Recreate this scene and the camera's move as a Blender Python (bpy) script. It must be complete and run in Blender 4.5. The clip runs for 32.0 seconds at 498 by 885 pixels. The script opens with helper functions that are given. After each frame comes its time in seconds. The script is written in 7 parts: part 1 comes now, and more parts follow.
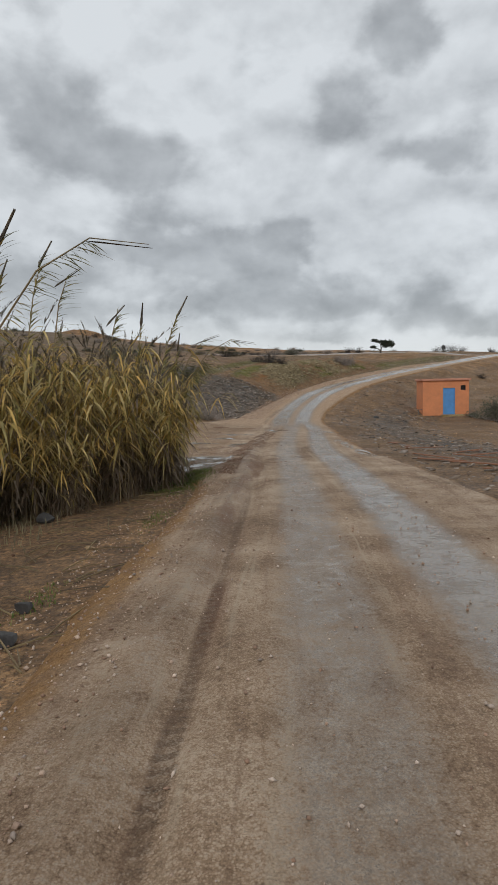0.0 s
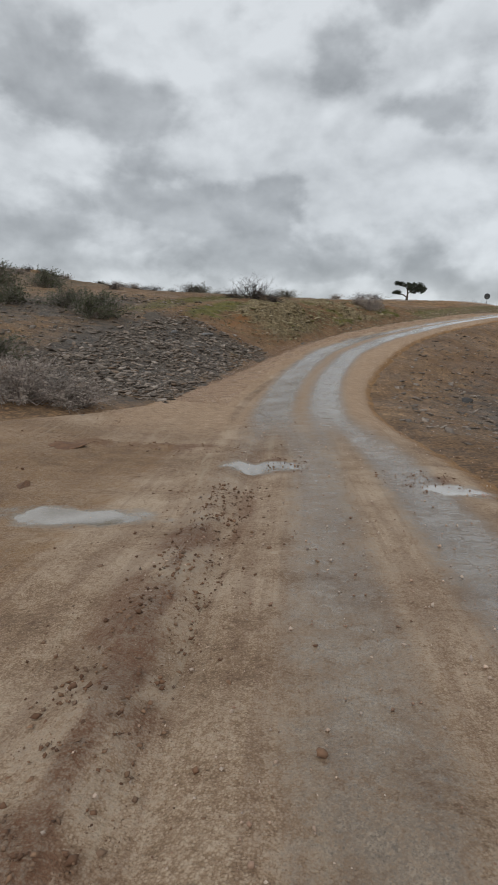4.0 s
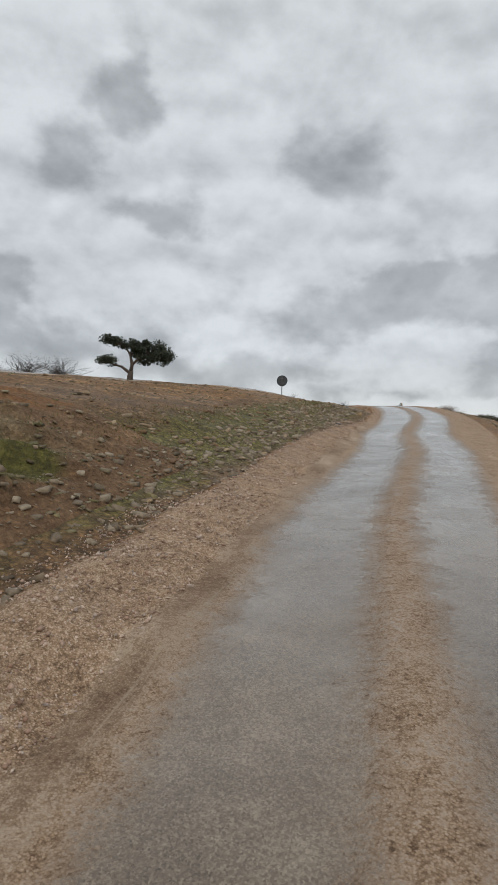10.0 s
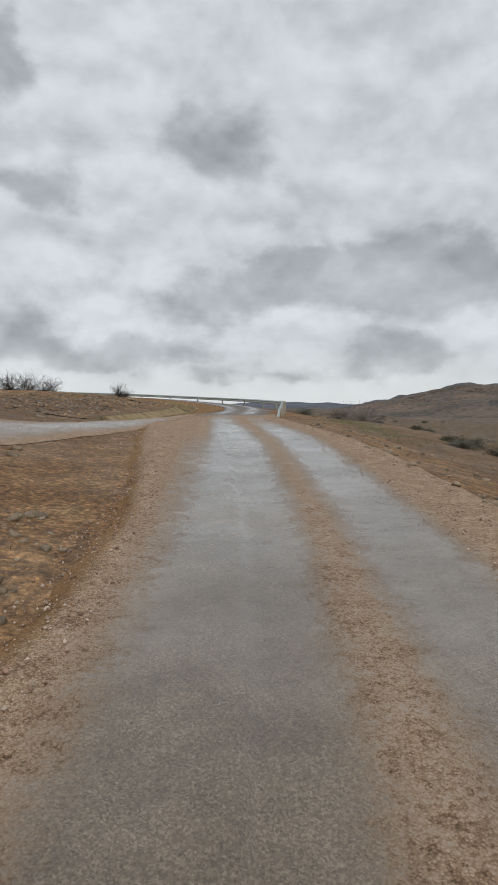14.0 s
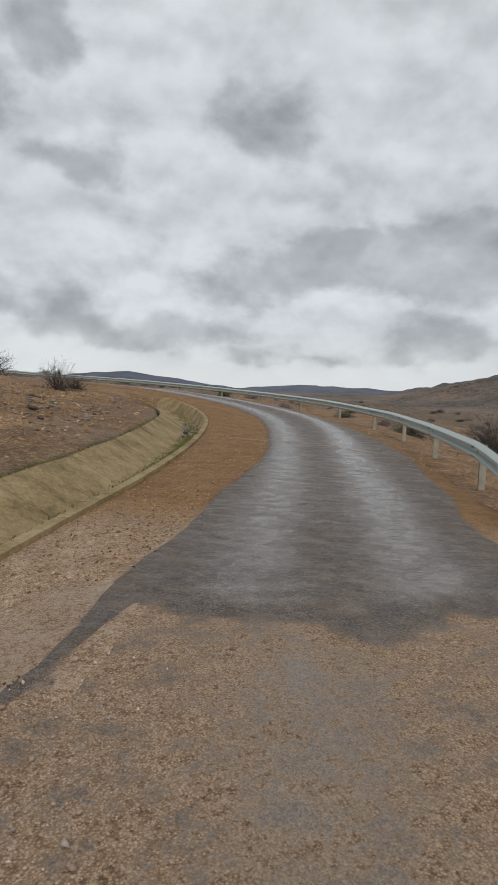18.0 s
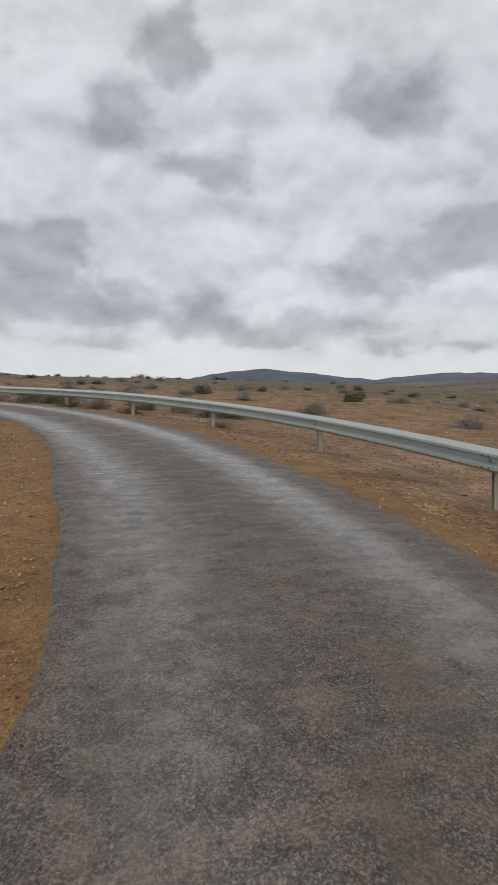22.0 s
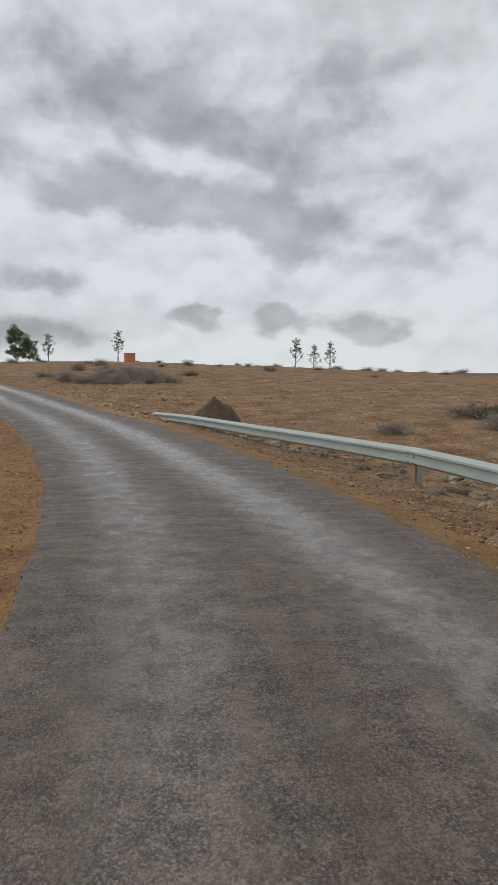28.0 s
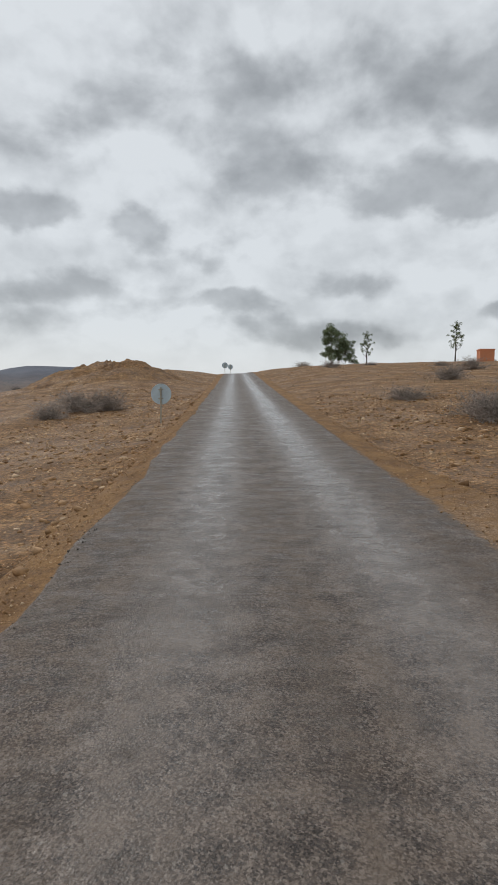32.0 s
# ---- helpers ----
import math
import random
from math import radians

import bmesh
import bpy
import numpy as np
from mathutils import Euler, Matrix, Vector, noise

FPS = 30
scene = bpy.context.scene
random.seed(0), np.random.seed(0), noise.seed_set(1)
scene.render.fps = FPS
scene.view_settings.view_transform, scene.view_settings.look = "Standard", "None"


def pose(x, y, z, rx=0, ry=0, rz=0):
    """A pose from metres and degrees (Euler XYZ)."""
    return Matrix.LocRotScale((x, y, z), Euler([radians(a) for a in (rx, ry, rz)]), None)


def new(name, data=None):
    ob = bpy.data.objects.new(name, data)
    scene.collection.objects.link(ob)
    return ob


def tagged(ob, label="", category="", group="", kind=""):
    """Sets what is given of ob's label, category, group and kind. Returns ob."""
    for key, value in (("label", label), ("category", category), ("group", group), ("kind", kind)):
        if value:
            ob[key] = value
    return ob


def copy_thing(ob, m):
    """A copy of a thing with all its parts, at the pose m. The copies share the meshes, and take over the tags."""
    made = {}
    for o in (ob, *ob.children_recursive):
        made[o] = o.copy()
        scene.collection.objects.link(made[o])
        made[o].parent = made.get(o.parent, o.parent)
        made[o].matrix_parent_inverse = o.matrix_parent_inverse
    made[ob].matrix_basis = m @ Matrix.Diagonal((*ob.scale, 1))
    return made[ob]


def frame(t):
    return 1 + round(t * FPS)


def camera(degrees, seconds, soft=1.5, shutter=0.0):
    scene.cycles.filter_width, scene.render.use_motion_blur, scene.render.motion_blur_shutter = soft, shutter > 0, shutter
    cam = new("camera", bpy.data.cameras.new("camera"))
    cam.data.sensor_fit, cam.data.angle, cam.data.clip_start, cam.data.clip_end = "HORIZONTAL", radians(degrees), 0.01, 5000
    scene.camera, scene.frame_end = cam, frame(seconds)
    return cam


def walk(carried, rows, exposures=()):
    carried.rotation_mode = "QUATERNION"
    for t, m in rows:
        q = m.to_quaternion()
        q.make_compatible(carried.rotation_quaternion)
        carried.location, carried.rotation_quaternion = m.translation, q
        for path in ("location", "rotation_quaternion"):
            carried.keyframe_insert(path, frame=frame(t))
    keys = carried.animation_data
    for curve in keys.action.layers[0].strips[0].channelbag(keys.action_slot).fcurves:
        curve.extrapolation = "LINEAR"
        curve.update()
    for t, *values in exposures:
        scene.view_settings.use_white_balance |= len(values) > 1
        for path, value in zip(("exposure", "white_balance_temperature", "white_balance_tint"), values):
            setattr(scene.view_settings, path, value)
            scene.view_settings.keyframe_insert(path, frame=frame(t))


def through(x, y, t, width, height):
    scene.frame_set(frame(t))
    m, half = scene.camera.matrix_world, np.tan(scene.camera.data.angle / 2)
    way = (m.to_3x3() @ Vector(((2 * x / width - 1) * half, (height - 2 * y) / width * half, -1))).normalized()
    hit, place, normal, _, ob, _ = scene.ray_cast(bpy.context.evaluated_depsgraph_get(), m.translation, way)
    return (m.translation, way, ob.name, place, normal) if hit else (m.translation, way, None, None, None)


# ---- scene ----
EXPOSURE = 0.0
cam = camera(44.51, 32.0, soft=1.5)
PATH = [
    (0.0, -0.000, -0.000, 1.460, -0.00, -5.11, 1.21),
    (0.5, 0.115, 2.174, 1.464, -0.21, -5.39, 0.97),
    (1.0, 0.226, 4.446, 1.436, -0.35, -5.74, 0.69),
    (1.5, 0.366, 6.926, 1.371, -0.45, -6.21, 0.62),
    (2.0, 0.488, 9.590, 1.274, -0.66, -6.73, 0.39),
    (2.5, 0.609, 12.363, 1.186, -0.88, -7.31, 0.07),
    (3.0, 0.752, 15.264, 1.114, -0.96, -7.84, -0.18),
    (3.5, 0.788, 18.223, 1.040, -1.07, -8.32, -0.37),
    (4.0, 0.968, 21.225, 0.957, -1.11, -8.73, -0.25),
    (4.5, 1.265, 24.264, 0.882, -1.07, -8.98, -0.18),
    (5.0, 1.579, 27.333, 0.831, -1.02, -9.00, -0.30),
    (5.5, 1.811, 30.427, 0.816, -1.06, -8.65, -0.41),
    (6.0, 1.994, 33.532, 0.854, -1.30, -7.77, -0.12),
    (6.5, 2.322, 36.705, 0.993, -1.86, -6.10, 0.20),
    (7.0, 2.978, 39.921, 1.253, -4.15, -3.89, 0.74),
    (7.5, 3.918, 43.067, 1.630, -7.16, -1.68, 1.82),
    (8.0, 5.013, 46.156, 2.074, -10.25, -0.52, 2.36),
    (8.5, 6.226, 49.155, 2.522, -13.07, -0.02, 1.70),
    (9.0, 7.659, 52.096, 2.924, -16.98, -0.32, 0.21),
    (9.5, 9.302, 54.942, 3.284, -21.48, -0.56, -1.03),
    (10.0, 11.254, 57.735, 3.607, -25.80, -0.75, -0.98),
    (10.5, 13.373, 60.412, 3.925, -29.32, -1.06, -0.52),
    (11.0, 15.504, 63.013, 4.235, -31.38, -1.29, -0.04),
    (11.5, 17.671, 65.548, 4.556, -33.30, -1.40, 0.24),
    (12.0, 19.885, 68.110, 4.858, -34.70, -1.57, 0.64),
    (12.5, 22.101, 70.659, 5.142, -35.49, -1.75, 0.70),
    (13.0, 24.217, 73.162, 5.420, -36.20, -1.95, 0.24),
    (13.5, 26.230, 75.585, 5.694, -36.55, -2.18, -0.19),
    (14.0, 28.126, 77.986, 5.957, -36.53, -2.35, -0.29),
    (14.5, 29.912, 80.392, 6.213, -36.21, -2.54, 0.21),
    (15.0, 31.598, 82.814, 6.469, -35.65, -2.65, 0.33),
    (15.5, 33.200, 85.253, 6.710, -34.94, -2.70, 0.43),
    (16.0, 34.745, 87.704, 6.926, -34.22, -2.76, 0.72),
    (16.5, 36.257, 90.159, 7.104, -33.62, -2.92, 0.73),
    (17.0, 37.778, 92.604, 7.232, -33.23, -3.22, -0.39),
    (17.5, 39.415, 95.120, 7.330, -33.07, -3.63, -1.62),
    (18.0, 41.225, 97.708, 7.414, -33.17, -4.09, -2.24),
    (18.5, 43.184, 100.331, 7.502, -33.68, -4.40, -1.87),
    (19.0, 45.275, 102.944, 7.586, -34.36, -4.67, -1.32),
    (19.5, 47.407, 105.601, 7.694, -34.85, -4.77, -1.17),
    (20.0, 49.433, 108.365, 7.825, -35.03, -4.93, -0.57),
    (20.5, 51.409, 111.257, 7.974, -34.69, -5.07, 0.35),
    (21.0, 53.229, 114.349, 8.138, -32.39, -5.11, 0.92),
    (21.5, 54.799, 117.694, 8.322, -27.58, -5.04, 0.96),
    (22.0, 56.017, 121.335, 8.533, -20.42, -4.78, 0.60),
    (22.5, 56.745, 125.312, 8.779, -13.23, -4.71, 0.21),
    (23.0, 56.908, 129.606, 9.067, -6.32, -4.41, 0.10),
    (23.5, 56.490, 134.085, 9.356, 0.92, -4.26, 0.15),
    (24.0, 55.280, 138.672, 9.565, 9.92, -4.18, 0.02),
    (24.5, 53.651, 142.999, 9.670, 19.19, -4.16, -0.52),
    (25.0, 51.121, 146.730, 9.848, 28.02, -3.90, -0.94),
    (25.5, 48.215, 150.010, 10.077, 36.06, -3.75, -1.27),
    (26.0, 45.008, 152.744, 10.322, 43.85, -4.00, -0.77),
    (26.5, 41.604, 154.920, 10.561, 51.69, -4.13, -0.28),
    (27.0, 38.268, 156.719, 10.774, 59.96, -4.20, 0.00),
    (27.5, 34.953, 158.055, 10.969, 68.21, -4.27, -0.06),
    (28.0, 31.660, 158.930, 11.146, 75.69, -4.37, -0.46),
    (28.5, 28.389, 159.344, 11.304, 81.77, -4.51, -0.89),
    (29.0, 25.145, 159.338, 11.448, 86.38, -4.70, -0.69),
    (29.5, 21.894, 159.133, 11.585, 90.66, -4.91, 0.11),
    (30.0, 18.638, 158.673, 11.728, 94.80, -5.02, 0.44),
    (30.5, 15.353, 157.983, 11.895, 98.86, -5.01, 0.32),
    (31.0, 11.926, 157.016, 12.088, 101.36, -4.88, 0.23),
    (31.5, 8.512, 156.103, 12.308, 103.06, -4.46, -0.19),
    (32.0, 5.132, 155.164, 12.526, 103.88, -4.51, -0.41),
]
walk(cam, [(t, pose(x, y, z, 90 + pitch, roll, yaw)) for t, x, y, z, yaw, pitch, roll in PATH], [(0.0, EXPOSURE), (32.0, EXPOSURE)])

# reference line of the road: a station every 6 m from 30 m behind the start
LINE_X = [
    -1.52, -1.22, -0.91, -0.61, -0.30, -0.00, 0.31, 0.59, 0.78, 1.23, 1.78, 2.22, 3.50, 5.50, 8.07, 11.35,
    15.11, 19.01, 22.93, 26.77, 30.38, 33.70, 36.86, 40.13, 43.70, 47.46, 50.95, 53.94, 56.02, 56.89, 56.62, 55.15,
    52.73, 48.98, 44.45, 39.30, 33.74, 27.83, 21.83, 15.92, 10.14, 4.35, -1.44, -7.23, -13.02, -18.81, -24.59, -30.38,
    -36.17, -41.96, -47.75, -53.54, -59.33, -65.12, -70.90, -76.69, -82.48, -88.27, -94.06, -99.85, -105.64,
]
LINE_Y = [
    -29.96, -23.97, -17.98, -11.98, -5.99, -0.00, 5.99, 11.99, 17.98, 23.96, 29.94, 35.92, 41.77, 47.43, 52.85, 57.86,
    62.54, 67.10, 71.64, 76.25, 81.04, 86.04, 91.14, 96.17, 100.99, 105.67, 110.55, 115.75, 121.36, 127.29, 133.27, 139.08,
    144.54, 149.22, 153.14, 156.21, 158.43, 159.37, 159.13, 158.12, 156.54, 154.95, 153.37, 151.79, 150.22, 148.64, 147.06, 145.48,
    143.91, 142.33, 140.75, 139.17, 137.59, 136.02, 134.44, 132.86, 131.28, 129.70, 128.13, 126.55, 124.97,
]
LINE_Z = [
    0.11, 0.08, 0.05, 0.01, -0.02, -0.06, -0.15, -0.30, -0.47, -0.60, -0.64, -0.47, 0.02, 0.74, 1.47, 2.10,
    2.67, 3.22, 3.74, 4.26, 4.77, 5.24, 5.61, 5.84, 6.02, 6.20, 6.44, 6.71, 7.04, 7.41, 7.77, 8.04,
    8.26, 8.52, 8.85, 9.19, 9.52, 9.81, 10.08, 10.37, 10.70, 11.05, 11.32, 11.59, 11.86, 12.13, 12.40, 12.67,
    12.94, 13.21, 13.48, 13.75, 13.98, 14.13, 14.17, 14.12, 13.98, 13.76, 13.48, 13.12, 12.69,
]

# ---- light: an overcast sky and a very soft sun ----
SUN_AZ, SUN_EL = 205.0, 38.0
world = bpy.data.worlds.new("overcast_sky")
scene.world = world
world.use_nodes = True
wt = world.node_tree
wt.nodes.clear()


def wnode(kind, **kw):
    n = wt.nodes.new(kind)
    for k, v in kw.items():
        if k == "op":
            n.operation = v
        elif k.startswith("i"):
            n.inputs[int(k[1:])].default_value = v
    return n


def wl(a, b, ai=0, bi=0):
    wt.links.new(a.outputs[ai], b.inputs[bi])


def wmath(op, a, b=None, c=None, clamp=False):
    n = wt.nodes.new("ShaderNodeMath")
    n.operation, n.use_clamp = op, clamp
    for i, v in enumerate((a, b, c)):
        if v is None:
            continue
        if isinstance(v, (int, float)):
            n.inputs[i].default_value = v
        else:
            wt.links.new(v, n.inputs[i])
    return n.outputs[0]


coord = wnode("ShaderNodeTexCoord")
sep = wnode("ShaderNodeSeparateXYZ")
wl(coord, sep)
dx, dy, dz = sep.outputs
up = wmath("MAXIMUM", dz, 0.0)
comb = wnode("ShaderNodeCombineXYZ")
for k, (v, f) in enumerate(((dx, 1.0), (dy, 1.0), (up, 1.45))):
    wt.links.new(wmath("MULTIPLY", v, f), comb.inputs[k])


def wnoise(scale, detail, rough, shift, dist=0.0):
    mp = wnode("ShaderNodeMapping")
    mp.inputs["Location"].default_value = shift
    wl(comb, mp)
    n = wnode("ShaderNodeTexNoise")
    n.inputs["Scale"].default_value, n.inputs["Detail"].default_value = scale, detail
    n.inputs["Roughness"].default_value, n.inputs["Distortion"].default_value = rough, dist
    wl(mp, n)
    return n.outputs[0]


def wband(v, a, b, lo=0.0, hi=1.0):
    n = wnode("ShaderNodeMapRange")
    n.interpolation_type = "SMOOTHSTEP"
    wt.links.new(v, n.inputs[0])
    for i, x in enumerate((a, b, lo, hi)):
        n.inputs[1 + i].default_value = x
    return n.outputs[0]


# compass bearing and height in degrees, pushed about so that the clouds billow
bear = wmath("MULTIPLY", wmath("ARCTAN2", dx, dy), 57.2958)
rise = wmath("MULTIPLY", wmath("ARCSINE", dz), 57.2958)
warp = wnode("ShaderNodeCombineXYZ")
for k, (v, shift, amp) in enumerate(((bear, (4.2, 0.3, 1.1), 10.0), (rise, (9.4, 6.1, 2.7), 7.0))):
    push = wmath("MULTIPLY", wmath("SUBTRACT", wnoise(6.0, 7, 0.53, shift), 0.5), amp)
    wt.links.new(wmath("ADD", v, push), warp.inputs[k])
mass = wmath("MULTIPLY", bear, 0.0)


def cloud(az, el, wide, tall, weight):
    """A grey cloud at a bearing and height, with its half width and half height, in degrees."""
    global mass
    mp, ball = wnode("ShaderNodeMapping"), wnode("ShaderNodeTexGradient")
    ball.gradient_type = "SPHERICAL"
    sx, sy = 1 / (1.75 * wide), 1 / (1.75 * tall)
    mp.inputs["Location"].default_value, mp.inputs["Scale"].default_value = (-az * sx, -el * sy, 0), (sx, sy, 1)
    wl(warp, mp)
    wl(mp, ball)
    mass = wmath("MULTIPLY_ADD", ball.outputs[1], 1.5 * weight, mass)


cloud(-16.1, 28, 6.5, 5.5, 0.42)
cloud(-10.4, 19.4, 8, 2.4, 0.78)
cloud(1.6, 26.9, 2.9, 2.1, 0.45)
cloud(13, 28, 2.8, 3.0, 0.6)
cloud(8.2, 23.2, 3.4, 3.2, 0.8)
cloud(17.3, 18.8, 3.5, 1.6, 0.6)
cloud(21, 10, 5.8, 5.3, 0.35)
cloud(34.4, 23.1, 6.5, 4.0, 0.68)
cloud(52.2, 11.5, 7.4, 3.2, 0.95)
cloud(36.9, 11.4, 7.4, 2.7, 0.9)
cloud(15.8, 29, 2.1, 4, 0.4)
cloud(20, 20.5, 4.8, 2.7, 0.45)
cloud(28, 5.9, 8.5, 1.6, 0.7)
cloud(50.3, 5.6, 4.3, 1.4, 0.85)
cloud(45.9, 14.5, 8, 3, 0.5)
cloud(40, 3.7, 9, 0.9, 0.5)
cloud(-20.6, 23.5, 6.2, 3.6, 0.5)
cloud(-9.5, 13, 5.6, 2.5, 0.8)
cloud(-15.7, 7.5, 8, 2.4, 0.75)
cloud(-2, 10.3, 4, 3.8, 0.75)
cloud(-23.8, 10.3, 6.9, 2.5, 0.78)
cloud(-30.4, 12.7, 4.3, 3.2, 0.9)
cloud(8.3, 8.3, 7.4, 2.6, 0.75)
cloud(3, 12.7, 2.1, 2.1, 0.7)
cloud(8, 4.5, 10.6, 1.3, 0.4)
cloud(-45, 11.1, 3.7, 1.9, 0.9)
cloud(-37.5, 13.7, 7.4, 5.6, 0.85)
cloud(-51.8, 8.4, 2.2, 2.7, 1)
cloud(-48, 7.4, 1.7, 1.3, 0.9)
cloud(-65.9, 6.3, 2.7, 1.3, 1)
cloud(-72.6, 6.6, 2.4, 1.2, 0.9)
cloud(-71.7, 14.5, 3.2, 2.7, 0.7)
cloud(-63, 14.2, 10, 3.5, 0.4)
cloud(-41.1, 19, 6.9, 3, 0.6)
cloud(-35.6, 6.2, 2, 0.9, 0.8)
cloud(-68.7, 25.3, 10.6, 4.3, 0.35)
cloud(-88, 17.2, 5.3, 2, 0.85)
cloud(-79.9, 16.3, 4.5, 2.4, 0.9)
cloud(-113.7, 14.9, 2.4, 1.3, 1)
cloud(-80.4, 7.4, 2.2, 0.9, 0.9)
cloud(-102.8, 23.3, 4.8, 4.8, 0.5)
cloud(-95, 10.5, 4.5, 1.6, 0.6)
cloud(-108, 12.3, 8, 1.6, 0.5)
cloud(-88, 26, 8, 4.2, 0.6)
cloud(-105.2, 7.9, 3.2, 1, 0.75)
cloud(-122.5, 14.7, 3.5, 1.5, 1)
cloud(-121, 5.6, 16, 2.4, 0.4)
cloud(-120, 21, 6.4, 2.7, 0.5)
cloud(-100, 18, 12, 3, 0.4)
cloud(-110, 27, 12, 4, 0.4)
cloud(-95, 5, 14, 1.5, 0.5)
cloud(-118, 9, 9, 1.4, 0.55)
cloud(-78, 22, 8, 3, 0.4)
cloud(-62, 20, 9, 3, 0.35)
puff = wnoise(7.5, 8, 0.50, (7.3, 2.2, 0.2), 0.1)
lit = wnoise(7.5, 8, 0.50, (7.3, 2.2, 0.235), 0.1)
big = wband(wnoise(2.6, 5, 0.5, (3.1, 1.7, 0.4)), 0.33, 0.70)
fine = wnoise(22.0, 5, 0.5, (1.3, 9.1, 0))
body = wband(wmath("ADD", mass, wmath("MULTIPLY", wmath("SUBTRACT", puff, 0.5), 1.3)), 0.32, 0.92)
thin = wband(puff, 0.36, 0.70)
dark = wmath("ADD", wmath("MULTIPLY", body, 0.43), wmath("ADD", wmath("MULTIPLY", big, 0.17), wmath("MULTIPLY", thin, 0.16)))
dark = wmath("SUBTRACT", dark, wmath("MULTIPLY", wmath("SUBTRACT", lit, puff), 0.9))
dark = wmath("ADD", dark, wmath("MULTIPLY", wmath("SUBTRACT", fine, 0.5), 0.13))
dark = wmath("ADD", dark, 0.0, clamp=True)
ramp = wnode("ShaderNodeValToRGB")
ramp.color_ramp.elements[0].color = (0.67, 0.705, 0.735, 1)
ramp.color_ramp.elements[1].color = (0.225, 0.24, 0.255, 1)
e = ramp.color_ramp.elements.new(0.5)
e.color = (0.43, 0.455, 0.478, 1)
wt.links.new(dark, ramp.inputs[0])
# brighter gap of sky low over the horizon, broken by the clouds
low = wband(dz, 0.13, 0.02)
gap = wmath("MULTIPLY", low, wband(body, 0.2, 0.9, 0.75, 0.25))
mixh = wnode("ShaderNodeMix")
mixh.data_type = "RGBA"
wt.links.new(gap, mixh.inputs[0])
wt.links.new(ramp.outputs[0], mixh.inputs[6])
mixh.inputs[7].default_value = (0.69, 0.715, 0.73, 1)
sky = wnode("ShaderNodeTexSky")
sky.sky_type, sky.sun_disc = "NISHITA", False
sky.sun_elevation, sky.sun_rotation = radians(SUN_EL), radians(SUN_AZ)
bg_sky, bg_cloud, add, out = (wnode(k) for k in ("ShaderNodeBackground", "ShaderNodeBackground", "ShaderNodeAddShader", "ShaderNodeOutputWorld"))
wl(sky, bg_sky)
bg_sky.inputs[1].default_value = 0.006
wt.links.new(mixh.outputs[2], bg_cloud.inputs[0])
bg_cloud.inputs[1].default_value = 1.0
wl(bg_sky, add, 0, 0)
wl(bg_cloud, add, 0, 1)
wl(add, out)
sun = new("sun", bpy.data.lights.new("sun", "SUN"))
sun.data.energy, sun.data.angle, sun.data.color = 0.9, radians(30), (1.0, 0.97, 0.93)
az, el = radians(SUN_AZ), radians(SUN_EL)
sun_dir = Vector((math.sin(az) * math.cos(el), math.cos(az) * math.cos(el), math.sin(el)))
sun.rotation_euler = sun_dir.to_track_quat("Z", "Y").to_euler()
sun.location = (0, 0, 60)


